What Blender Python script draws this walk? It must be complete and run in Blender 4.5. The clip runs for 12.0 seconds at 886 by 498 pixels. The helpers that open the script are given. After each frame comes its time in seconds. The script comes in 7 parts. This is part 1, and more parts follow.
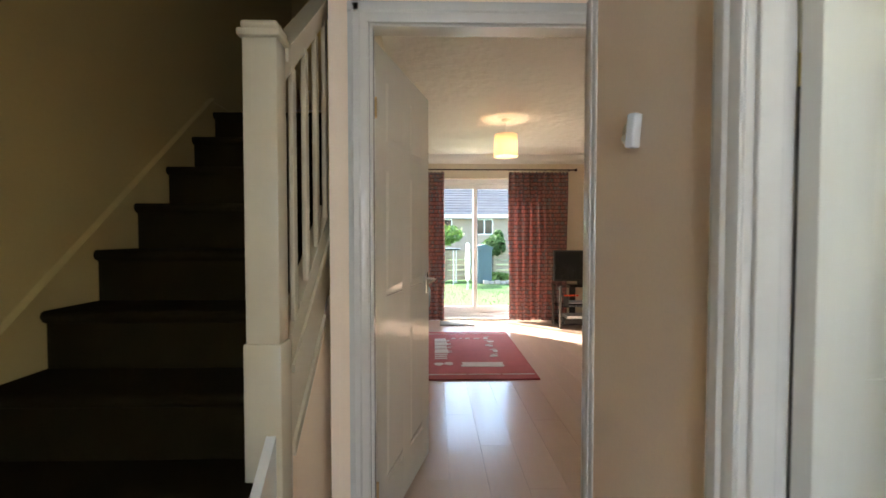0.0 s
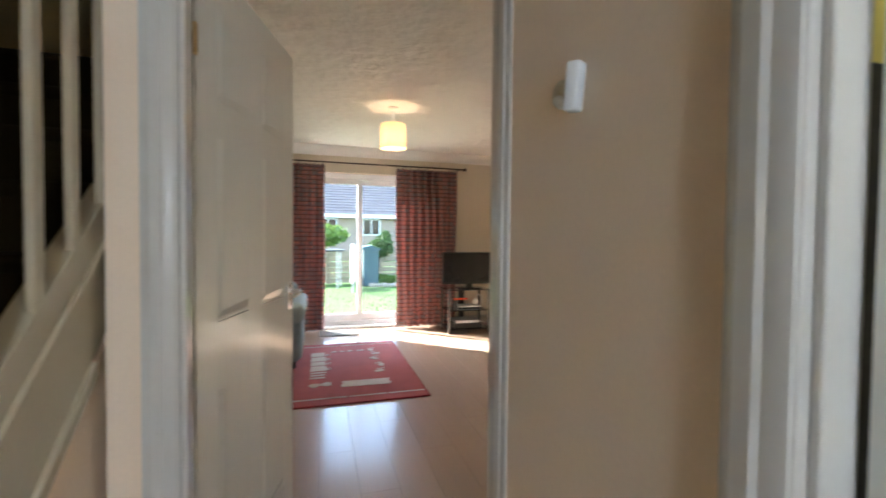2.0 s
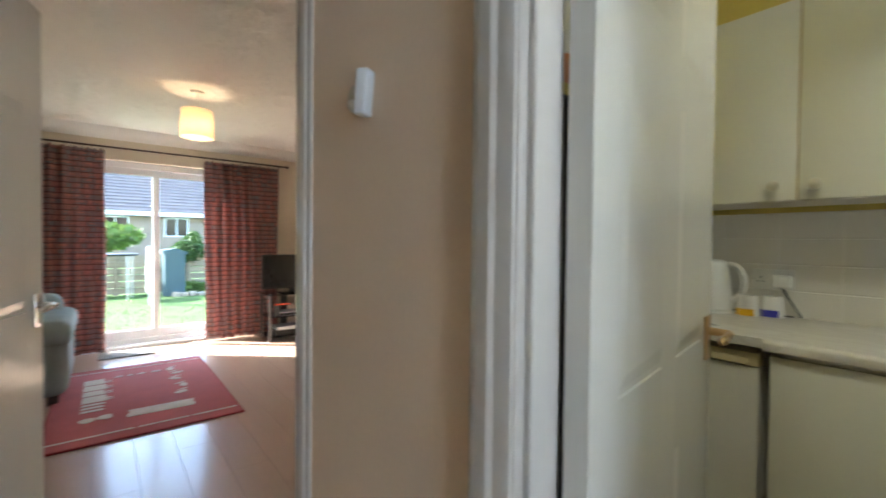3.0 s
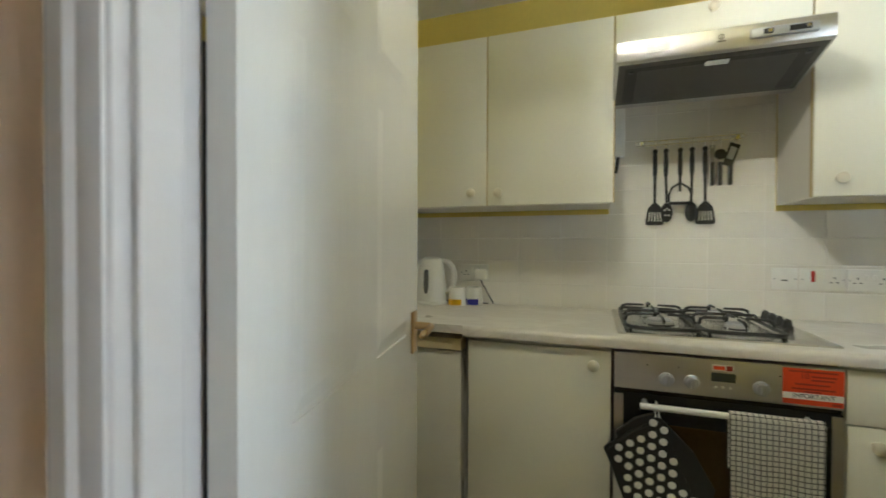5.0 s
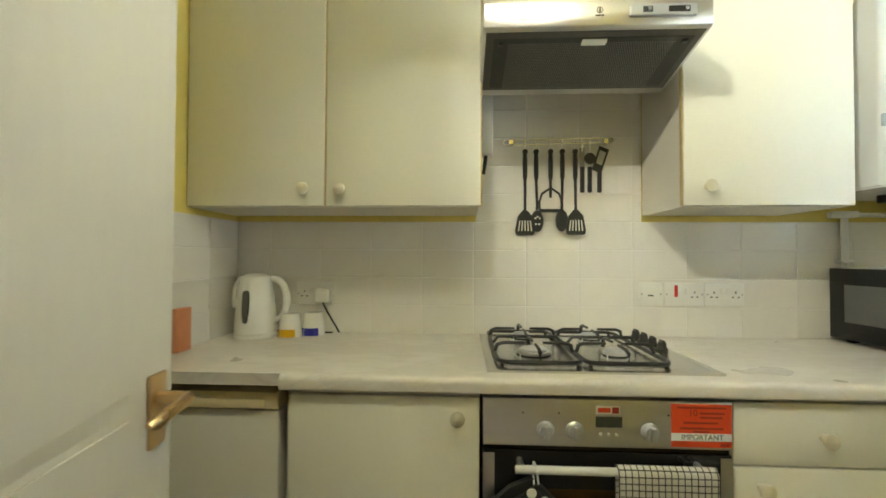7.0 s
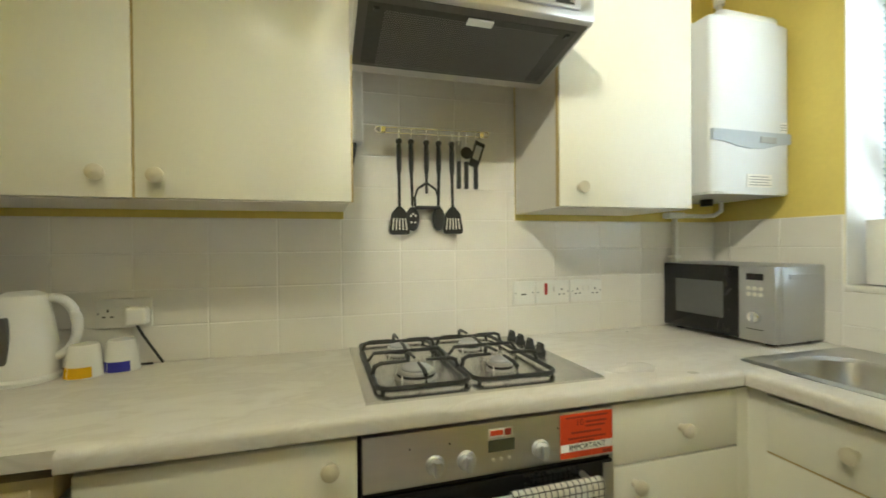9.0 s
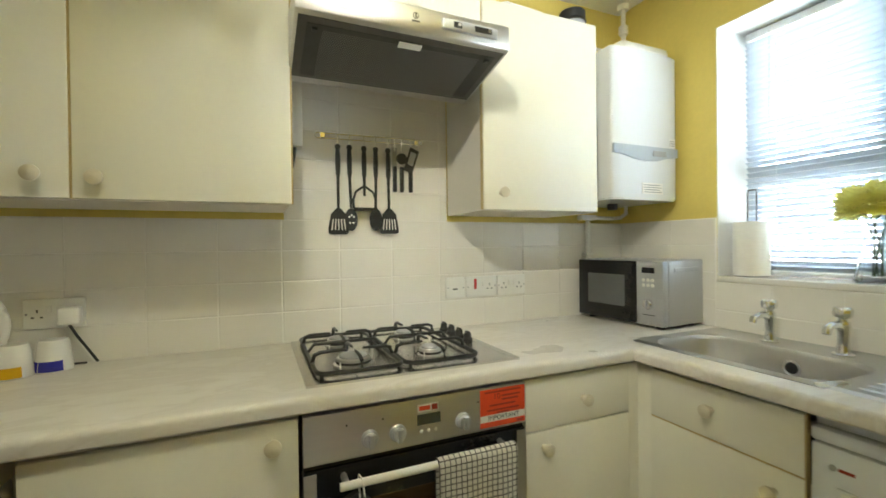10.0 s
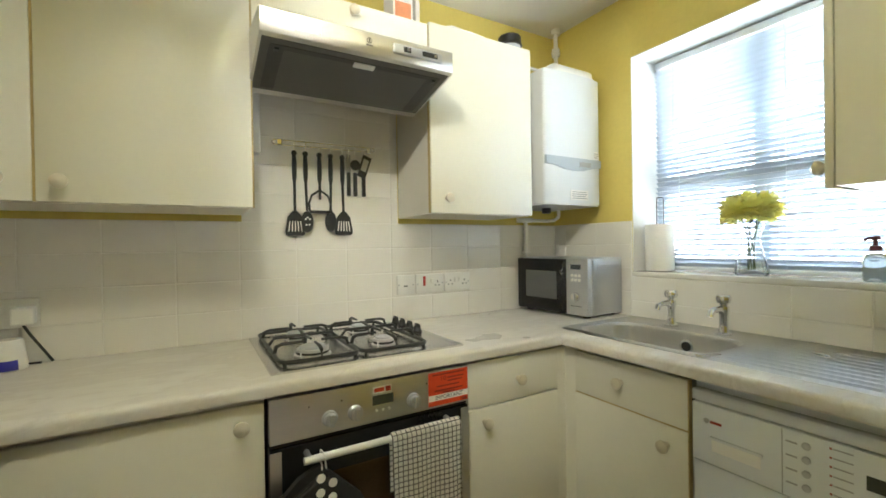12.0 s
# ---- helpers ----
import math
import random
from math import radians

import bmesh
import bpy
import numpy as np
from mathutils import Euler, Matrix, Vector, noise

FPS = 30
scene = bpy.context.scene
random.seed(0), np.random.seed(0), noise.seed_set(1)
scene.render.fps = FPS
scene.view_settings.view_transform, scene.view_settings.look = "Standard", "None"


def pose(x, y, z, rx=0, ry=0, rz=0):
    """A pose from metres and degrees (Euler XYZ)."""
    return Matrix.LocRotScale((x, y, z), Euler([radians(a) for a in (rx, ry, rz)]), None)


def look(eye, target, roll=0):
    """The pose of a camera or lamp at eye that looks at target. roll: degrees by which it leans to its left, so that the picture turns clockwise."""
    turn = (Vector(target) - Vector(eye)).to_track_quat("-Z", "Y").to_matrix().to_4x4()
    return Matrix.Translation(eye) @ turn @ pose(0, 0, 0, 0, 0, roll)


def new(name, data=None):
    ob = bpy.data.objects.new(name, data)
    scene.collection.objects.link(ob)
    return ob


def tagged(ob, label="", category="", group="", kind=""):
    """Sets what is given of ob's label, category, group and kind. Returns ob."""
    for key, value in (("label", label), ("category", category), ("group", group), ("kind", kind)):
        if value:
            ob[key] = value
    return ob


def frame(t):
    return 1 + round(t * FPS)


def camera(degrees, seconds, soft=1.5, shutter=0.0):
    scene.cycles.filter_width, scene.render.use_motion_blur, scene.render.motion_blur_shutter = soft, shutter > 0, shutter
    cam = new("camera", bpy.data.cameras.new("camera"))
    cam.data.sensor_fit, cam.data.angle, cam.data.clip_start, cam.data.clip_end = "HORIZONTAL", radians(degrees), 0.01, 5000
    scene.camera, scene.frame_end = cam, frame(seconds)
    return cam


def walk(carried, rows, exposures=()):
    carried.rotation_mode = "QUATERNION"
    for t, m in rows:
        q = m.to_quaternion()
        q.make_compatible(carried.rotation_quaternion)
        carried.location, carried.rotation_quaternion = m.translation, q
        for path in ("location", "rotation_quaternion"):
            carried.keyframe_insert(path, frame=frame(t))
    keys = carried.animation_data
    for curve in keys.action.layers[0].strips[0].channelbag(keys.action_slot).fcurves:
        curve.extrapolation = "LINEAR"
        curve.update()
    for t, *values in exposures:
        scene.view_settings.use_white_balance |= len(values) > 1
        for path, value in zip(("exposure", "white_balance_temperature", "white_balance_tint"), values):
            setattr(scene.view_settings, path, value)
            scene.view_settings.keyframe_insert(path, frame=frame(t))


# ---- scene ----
cam = camera(92.5, 12.0, soft=1.6, shutter=0.5)
PATH = [
    (0, (-0.065, -0.035, 1.23), (-0.022, 1.963, 1.168), -0.0),
    (0.5, (-0.074, 0.146, 1.228), (-0.016, 2.144, 1.166), 0.1),
    (1, (-0.031, 0.317, 1.226), (0.071, 2.313, 1.162), 0.0),
    (1.5, (-0.018, 0.395, 1.226), (0.207, 2.381, 1.164), 0.3),
    (2, (0.011, 0.397, 1.227), (0.574, 2.315, 1.172), 0.6),
    (2.5, (0.025, 0.367, 1.219), (0.949, 2.14, 1.174), 0.7),
    (3, (0.066, 0.341, 1.22), (1.317, 1.9, 1.183), 0.6),
    (3.5, (0.111, 0.316, 1.218), (1.588, 1.664, 1.187), 0.5),
    (5.5, (0.287, 0.296, 1.218), (2.229, 0.77, 1.197), 0.1),
    (6, (0.377, 0.273, 1.219), (2.35, 0.598, 1.213), 0.1),
    (6.5, (0.511, 0.276, 1.207), (2.5, 0.49, 1.235), 0.3),
    (8.5, (0.874, 0.329, 1.263), (2.839, -0.043, 1.251), -0.4),
    (9, (0.836, 0.315, 1.26), (2.758, -0.239, 1.246), -0.5),
    (9.5, (0.781, 0.311, 1.251), (2.657, -0.382, 1.235), -0.6),
    (10, (0.704, 0.325, 1.255), (2.537, -0.474, 1.239), -0.7),
    (10.5, (0.653, 0.348, 1.253), (2.451, -0.528, 1.235), -0.7),
    (11, (0.618, 0.372, 1.253), (2.386, -0.563, 1.236), -0.8),
    (11.5, (0.598, 0.387, 1.252), (2.343, -0.589, 1.232), -0.8),
    (12, (0.57, 0.39, 1.253), (2.297, -0.619, 1.237), -0.9),
]
walk(cam, [(t, look(eye, target, roll)) for t, eye, target, roll in PATH], exposures=[(0.0, 3.76, 6550, 10), (1.5, 3.80, 6250, 10), (2.5, 3.72, 6050, 10), (3.5, 3.76, 6000, 10), (5.5, 3.86, 6300, 10), (6.5, 4.16, 6700, 5), (8.5, 4.24, 6650, 5), (10.0, 4.24, 6450, 8), (12.0, 4.20, 6350, 10)])

# ---- light ----
SUN_DIR = Vector((0.77, -0.64, -0.70)).normalized()
world = bpy.data.worlds.new("daylight")
scene.world = world
world.use_nodes = True
wn = world.node_tree.nodes
sky = wn.new("ShaderNodeTexSky")
sky.sky_type, sky.sun_disc = "NISHITA", False
sky.sun_elevation = math.asin(-SUN_DIR.z)
sky.sun_rotation = math.atan2(-SUN_DIR.x, -SUN_DIR.y)
sky.air_density, sky.dust_density = 1.0, 1.5
wn["Background"].inputs["Strength"].default_value = 0.15
world.node_tree.links.new(sky.outputs["Color"], wn["Background"].inputs["Color"])


def lamp(name, kind, place, power, colour, aim=None, size=0.1, size_y=None):
    data = bpy.data.lights.new(name, kind)
    data.energy, data.color = power, colour
    if kind == "AREA":
        data.size = size
        if size_y:
            data.shape, data.size_y = "RECTANGLE", size_y
    elif kind == "SUN":
        data.angle = radians(0.6)
    else:
        data.shadow_soft_size = size
    ob = new(name, data)
    ob.matrix_world = look(place, aim) if aim else Matrix.Translation(place)
    return ob


lamp("sun", "SUN", (-7, 13, 12), 3.3, (1.0, 0.94, 0.85), aim=Vector((-7, 13, 12)) + SUN_DIR)
# the sky's light in the kitchen window and the front door's glass
lamp("kitchen_window_sky", "AREA", (1.28, -1.68, 1.62), 2.0, (0.84, 0.92, 1.0), aim=(1.28, 0, 1.45), size=1.0, size_y=0.95)
lamp("front_door_sky", "AREA", (-0.10, -1.64, 1.35), 1.6, (0.70, 0.84, 1.0), aim=(0.45, 0.3, 1.2), size=0.42, size_y=1.0)
# electric lamps that are switched on
lamp("pendant_bulb", "POINT", (0.655, 4.22, 2.11), 0.36, (1.0, 0.72, 0.44), size=0.035)
lamp("kitchen_spot_a", "POINT", (1.00, -0.02, 2.335), 0.33, (0.97, 0.95, 0.62), size=0.03)
spot = lamp("kitchen_spot_b", "SPOT", (0.80, 0.44, 2.27), 3.0, (1.0, 0.97, 0.84), aim=(1.98, -0.58, 1.55), size=0.018)
spot.data.spot_size, spot.data.spot_blend = radians(70), 0.75
spot = lamp("kitchen_spot_c", "SPOT", (1.02, 0.49, 2.335), 1.6, (1.0, 0.95, 0.72), aim=(1.80, 0.50, 0.60), size=0.09)
spot.data.spot_size, spot.data.spot_blend = radians(84), 1.0


# ---- materials ----
def mat(name, base, rough=0.5, metal=0.0, var=0.06, scale=3.0, fine=60.0, bump=0.0, bump_scale=None, stretch=None,
        random_var=0.0, coat=0.0, trans=0.0, ior=1.45, emit=0.0, rough_var=0.08, thin=0.0):
    m = bpy.data.materials.new(name)
    m.use_nodes = True
    nt = m.node_tree
    nodes, link = nt.nodes, nt.links.new
    b = nodes["Principled BSDF"]
    co = nodes.new("ShaderNodeTexCoord").outputs["Object"]
    if stretch:
        mp = nodes.new("ShaderNodeMapping")
        mp.inputs["Scale"].default_value = stretch
        link(co, mp.inputs["Vector"])
        co = mp.outputs["Vector"]
    big, small = nodes.new("ShaderNodeTexNoise"), nodes.new("ShaderNodeTexNoise")
    big.inputs["Scale"].default_value, big.inputs["Detail"].default_value = scale, 3
    small.inputs["Scale"].default_value, small.inputs["Detail"].default_value = fine, 4
    link(co, big.inputs["Vector"])
    link(co, small.inputs["Vector"])
    mixf = nodes.new("ShaderNodeMath")
    mixf.operation = "MULTIPLY_ADD"
    link(big.outputs["Fac"], mixf.inputs[0])
    mixf.inputs[1].default_value = 0.6
    half = nodes.new("ShaderNodeMath")
    half.operation = "MULTIPLY"
    half.inputs[1].default_value = 0.4
    link(small.outputs["Fac"], half.inputs[0])
    link(half.outputs[0], mixf.inputs[2])
    ramp = nodes.new("ShaderNodeValToRGB")
    ramp.color_ramp.elements[0].position, ramp.color_ramp.elements[1].position = 0.3, 0.7
    ramp.color_ramp.elements[0].color = (*[c * (1 - var) for c in base], 1)
    ramp.color_ramp.elements[1].color = (*[min(1, c * (1 + var)) for c in base], 1)
    link(mixf.outputs[0], ramp.inputs["Fac"])
    out = ramp.outputs["Color"]
    if random_var:
        info = nodes.new("ShaderNodeObjectInfo")
        hsv = nodes.new("ShaderNodeHueSaturation")
        rng = nodes.new("ShaderNodeMapRange")
        rng.inputs["To Min"].default_value, rng.inputs["To Max"].default_value = 1 - random_var, 1 + random_var
        link(info.outputs["Random"], rng.inputs["Value"])
        link(rng.outputs["Result"], hsv.inputs["Value"])
        link(out, hsv.inputs["Color"])
        out = hsv.outputs["Color"]
    link(out, b.inputs["Base Color"])
    rr = nodes.new("ShaderNodeMapRange")
    rr.inputs["To Min"].default_value, rr.inputs["To Max"].default_value = max(0.02, rough - rough_var), min(1, rough + rough_var)
    link(big.outputs["Fac"], rr.inputs["Value"])
    link(rr.outputs["Result"], b.inputs["Roughness"])
    b.inputs["Metallic"].default_value = metal
    b.inputs["Coat Weight"].default_value = coat
    b.inputs["Coat Roughness"].default_value = 0.12
    b.inputs["Transmission Weight"].default_value = trans
    b.inputs["IOR"].default_value = ior
    if emit:
        link(out, b.inputs["Emission Color"])
        b.inputs["Emission Strength"].default_value = emit
    if bump:
        bp = nodes.new("ShaderNodeBump")
        bp.inputs["Strength"].default_value, bp.inputs["Distance"].default_value = 0.6, bump
        if bump_scale:
            bt = nodes.new("ShaderNodeTexNoise")
            bt.inputs["Scale"].default_value, bt.inputs["Detail"].default_value = bump_scale, 5
            link(co, bt.inputs["Vector"])
            link(bt.outputs["Fac"], bp.inputs["Height"])
        else:
            link(small.outputs["Fac"], bp.inputs["Height"])
        link(bp.outputs["Normal"], b.inputs["Normal"])
    if thin:
        tr = nodes.new("ShaderNodeBsdfTranslucent")
        link(out, tr.inputs["Color"])
        mx = nodes.new("ShaderNodeMixShader")
        mx.inputs[0].default_value = thin
        link(b.outputs[0], mx.inputs[1])
        link(tr.outputs[0], mx.inputs[2])
        link(mx.outputs[0], nodes["Material Output"].inputs["Surface"])
    return m


M = {}
M["hall_paint"] = mat("hall_paint", (0.92, 0.73, 0.55), 0.7, var=0.04, scale=1.5, fine=90, bump=0.0006, bump_scale=160)
# cream stairwell paint with the stairwell's shade put into its brown colour
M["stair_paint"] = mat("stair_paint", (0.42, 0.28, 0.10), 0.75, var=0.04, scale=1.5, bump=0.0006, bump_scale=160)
M["cream_paint"] = mat("cream_paint", (0.72, 0.64, 0.50), 0.75, var=0.03, scale=1.2, bump=0.0006, bump_scale=160)
M["yellow_paint"] = mat("yellow_paint", (0.74, 0.60, 0.16), 0.65, var=0.05, scale=2.0, bump=0.0008, bump_scale=140)
M["reveal_paint"] = mat("reveal_paint", (0.80, 0.80, 0.78), 0.6, var=0.03, bump=0.0005, bump_scale=150)
M["ceiling_paint"] = mat("ceiling_paint", (0.80, 0.78, 0.74), 0.8, var=0.03, scale=1.0, bump=0.0006, bump_scale=120)
M["artex"] = mat("artex", (0.80, 0.77, 0.72), 0.75, var=0.03, scale=1.0, bump=0.032, bump_scale=11.0)
M["gloss_white"] = mat("gloss_white", (0.66, 0.62, 0.56), 0.22, var=0.03, scale=2.0, fine=40, bump=0.0005, bump_scale=60, coat=0.3)
# white gloss of the balustrade, its colour darkened for the dim stair side
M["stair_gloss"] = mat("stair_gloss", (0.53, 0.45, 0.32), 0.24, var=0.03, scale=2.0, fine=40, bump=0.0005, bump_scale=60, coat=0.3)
M["door_white"] = mat("door_white", (0.72, 0.69, 0.61), 0.14, var=0.03, scale=2.0, bump=0.0004, bump_scale=220, stretch=(1, 1, 0.12), coat=0.3)
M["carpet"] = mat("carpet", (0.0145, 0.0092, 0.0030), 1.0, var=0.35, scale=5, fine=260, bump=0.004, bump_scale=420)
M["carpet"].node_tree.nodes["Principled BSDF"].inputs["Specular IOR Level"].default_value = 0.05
M["laminate"] = mat("laminate", (0.47, 0.335, 0.25), 0.30, var=0.05, scale=1.6, fine=24, bump=0.0, stretch=(9, 0.8, 1), random_var=0.025, rough_var=0.02, coat=0.5)
# covers the unseen kitchen floor, made pale to bounce light onto the units
M["vinyl"] = mat("vinyl", (0.68, 0.62, 0.51), 0.45, var=0.15, scale=4)
M["grout"] = mat("grout", (0.85, 0.83, 0.78), 0.8, var=0.04)
M["tile"] = mat("tile", (0.80, 0.77, 0.70), 0.14, var=0.015, scale=2, fine=14, bump=0.0005, bump_scale=10, random_var=0.015, rough_var=0.03)
M["cabinet"] = mat("cabinet", (0.79, 0.765, 0.645), 0.21, var=0.02, scale=1.5, bump=0.0002, bump_scale=60, rough_var=0.03)
M["cabinet_edge"] = mat("cabinet_edge", (0.50, 0.38, 0.17), 0.5, var=0.15)
M["carcass"] = mat("carcass", (0.70, 0.66, 0.58), 0.4, var=0.03)
M["knob"] = mat("knob", (0.60, 0.54, 0.40), 0.35, var=0.05)
M["shadow_gap"] = mat("shadow_gap", (0.03, 0.025, 0.02), 0.8)
M["steel"] = mat("steel", (0.58, 0.56, 0.53), 0.37, metal=1.0, var=0.05, scale=2, fine=60, stretch=(1, 0.06, 1), bump=0.0001)
M["sink_steel"] = mat("sink_steel", (0.52, 0.51, 0.49), 0.29, metal=1.0, var=0.05, scale=3, fine=40, bump=0.0003)
M["hob_steel"] = mat("hob_steel", (0.70, 0.69, 0.67), 0.24, metal=1.0, var=0.05, scale=3, fine=40, bump=0.0003)
M["chrome"] = mat("chrome", (0.80, 0.80, 0.80), 0.08, metal=1.0, var=0.02, rough_var=0.03)
M["brass"] = mat("brass", (0.66, 0.46, 0.24), 0.28, metal=1.0, var=0.08)
M["black_enamel"] = mat("black_enamel", (0.018, 0.018, 0.017), 0.38, var=0.2)
M["black_plastic"] = mat("black_plastic", (0.022, 0.022, 0.021), 0.42, var=0.2)
M["black_gloss"] = mat("black_gloss", (0.012, 0.012, 0.013), 0.07, var=0.1, rough_var=0.02)
M["black_mesh"] = mat("black_mesh", (0.06, 0.058, 0.052), 0.5, metal=0.4, var=0.2)
M["dark_metal"] = mat("dark_metal", (0.12, 0.11, 0.10), 0.4, metal=0.9)
M["filter_metal"] = mat("filter_metal", (0.22, 0.21, 0.195), 0.42, metal=0.7)
M["flap_grey"] = mat("flap_grey", (0.42, 0.47, 0.52), 0.35, var=0.03)
M["dull_steel"] = mat("dull_steel", (0.34, 0.33, 0.31), 0.4, metal=0.8)
M["silver"] = mat("silver", (0.50, 0.51, 0.53), 0.36, metal=0.75, var=0.03, bump=0.0001)
M["white_plastic"] = mat("white_plastic", (0.80, 0.79, 0.74), 0.32, var=0.02)
M["white_enamel"] = mat("white_enamel", (0.74, 0.76, 0.77), 0.16, var=0.01, rough_var=0.03)
M["fridge_white"] = mat("fridge_white", (0.74, 0.72, 0.64), 0.3, var=0.02, bump=0.0003, bump_scale=180)
M["fridge_trim"] = mat("fridge_trim", (0.74, 0.64, 0.40), 0.4)
M["upvc"] = mat("upvc", (0.84, 0.86, 0.88), 0.25, var=0.015)
M["slat"] = mat("slat", (0.56, 0.61, 0.67), 0.4, var=0.02, thin=0.03)
M["paper"] = mat("paper", (0.86, 0.84, 0.78), 0.9, var=0.04, bump=0.001, bump_scale=90)
M["petal"] = mat("petal", (0.96, 0.91, 0.33), 0.6, var=0.06, scale=20, thin=0.35)
M["stem"] = mat("stem", (0.10, 0.14, 0.07), 0.6, var=0.25)
M["clear_glass"] = mat("clear_glass", (0.93, 0.97, 0.97), 0.03, trans=1.0, ior=1.5, var=0.0, rough_var=0.01)
M["vase_glass"] = mat("vase_glass", (0.96, 0.99, 1.0), 0.14, trans=1.0, ior=1.27, var=0.0, rough_var=0.01)
M["pane"] = mat("pane", (0.74, 0.78, 0.77), 0.01, trans=1.0, ior=1.02, var=0.0, rough_var=0.005)
M["amber_glass"] = mat("amber_glass", (0.05, 0.028, 0.012), 0.06, var=0.2, rough_var=0.02)
M["sticker_red"] = mat("sticker_red", (0.70, 0.07, 0.02), 0.45, var=0.05)
M["sticker_dark"] = mat("sticker_dark", (0.30, 0.03, 0.015), 0.5)
M["print_grey"] = mat("print_grey", (0.36, 0.36, 0.36), 0.5)
M["label_white"] = mat("label_white", (0.82, 0.80, 0.76), 0.5)
M["switch_red"] = mat("switch_red", (0.50, 0.035, 0.03), 0.35)
M["lcd"] = mat("lcd", (0.06, 0.065, 0.05), 0.2)
M["mug_white"] = mat("mug_white", (0.80, 0.78, 0.72), 0.2, var=0.02)
M["mug_yellow"] = mat("mug_yellow", (0.72, 0.42, 0.02), 0.25)
M["mug_blue"] = mat("mug_blue", (0.05, 0.05, 0.36), 0.25)
M["smoke_window"] = mat("smoke_window", (0.14, 0.145, 0.14), 0.2, trans=0.15)
M["orange"] = mat("orange", (0.66, 0.26, 0.12), 0.5, var=0.1)
M["sofa"] = mat("sofa", (0.25, 0.31, 0.32), 0.9, var=0.10, scale=8, fine=200, bump=0.002, bump_scale=240)
M["rug"] = mat("rug", (0.40, 0.105, 0.10), 0.95, var=0.14, scale=6, fine=240, bump=0.003, bump_scale=300)
M["rug_pale"] = mat("rug_pale", (0.62, 0.56, 0.50), 0.95, var=0.14, scale=14, fine=240, bump=0.003, bump_scale=300)
M["rug_edge"] = mat("rug_edge", (0.26, 0.03, 0.03), 0.95, var=0.1)
M["mat_grey"] = mat("mat_grey", (0.20, 0.19, 0.18), 0.95, var=0.2)
M["shade"] = mat("shade", (0.86, 0.75, 0.60), 0.8, var=0.03, fine=220, bump=0.0006, bump_scale=300, thin=0.55)
M["rod"] = mat("rod", (0.045, 0.018, 0.014), 0.35, metal=0.4)
M["grass"] = mat("grass", (0.055, 0.115, 0.022), 0.9, var=0.35, scale=1.2, fine=50, bump=0.03, bump_scale=40)
M["paving"] = mat("paving", (0.42, 0.38, 0.34), 0.85, var=0.14, scale=2, bump=0.004)
M["fence_wood"] = mat("fence_wood", (0.32, 0.26, 0.18), 0.85, var=0.25, scale=3, stretch=(0.6, 1, 9), random_var=0.12)
M["shed_teal"] = mat("shed_teal", (0.06, 0.10, 0.115), 0.7, var=0.12, scale=4)
M["bark"] = mat("bark", (0.10, 0.075, 0.055), 0.9, var=0.3, scale=12, bump=0.02, bump_scale=30)
M["leaf"] = mat("leaf", (0.06, 0.12, 0.03), 0.55, var=0.35, scale=9, thin=0.3)
M["leaf_light"] = mat("leaf_light", (0.12, 0.20, 0.045), 0.55, var=0.35, scale=9, thin=0.3)
M["brick"] = mat("brick", (0.33, 0.25, 0.20), 0.9, var=0.15, scale=5, fine=30)
M["roof_tile"] = mat("roof_tile", (0.20, 0.17, 0.165), 0.9, var=0.2, scale=2, fine=8)
M["stone"] = mat("stone", (0.34, 0.30, 0.25), 0.9, var=0.2, scale=6, bump=0.01)
M["cover_white"] = mat("cover_white", (0.72, 0.74, 0.76), 0.8)
M["dark_red"] = mat("dark_red", (0.10, 0.012, 0.018), 0.3)
M["hood_under"] = mat("hood_under", (0.11, 0.105, 0.095), 0.45, metal=0.6, var=0.15)


def worktop_material():
    m = mat("worktop", (0.62, 0.575, 0.50), 0.30, var=0.05, scale=3, bump=0.0003)
    nt = m.node_tree
    nodes, link = nt.nodes, nt.links.new
    co = nodes.new("ShaderNodeTexCoord").outputs["Object"]
    facs = []
    for scale, detail, twist, stretch, turn in ((2.2, 5, 0.8, (2.6, 1.1, 2.6), 0.5), (5.0, 8, 2.2, (2.2, 0.9, 2.2), 0.75)):
        mp = nodes.new("ShaderNodeMapping")
        mp.inputs["Scale"].default_value, mp.inputs["Rotation"].default_value = stretch, (0, 0, turn)
        link(co, mp.inputs["Vector"])
        n = nodes.new("ShaderNodeTexNoise")
        n.inputs["Scale"].default_value, n.inputs["Detail"].default_value, n.inputs["Distortion"].default_value = scale, detail, twist
        link(mp.outputs["Vector"], n.inputs["Vector"])
        facs.append(n.outputs["Fac"])
    mx = nodes.new("ShaderNodeMath")
    mx.operation = "ADD"
    link(facs[0], mx.inputs[0])
    link(facs[1], mx.inputs[1])
    half = nodes.new("ShaderNodeMath")
    half.operation = "MULTIPLY"
    half.inputs[1].default_value = 0.5
    link(mx.outputs[0], half.inputs[0])
    r = nodes.new("ShaderNodeValToRGB")
    e = r.color_ramp.elements
    e[0].position, e[0].color = 0.36, (0.655, 0.61, 0.54, 1)
    e[1].position, e[1].color = 0.62, (0.75, 0.715, 0.645, 1)
    v = e.new(0.46)
    v.color = (0.70, 0.66, 0.59, 1)
    v = e.new(0.50)
    v.color = (0.66, 0.615, 0.54, 1)
    v = e.new(0.54)
    v.color = (0.72, 0.68, 0.61, 1)
    link(half.outputs[0], r.inputs["Fac"])
    link(r.outputs["Color"], nodes["Principled BSDF"].inputs["Base Color"])
    return m


M["worktop"] = worktop_material()


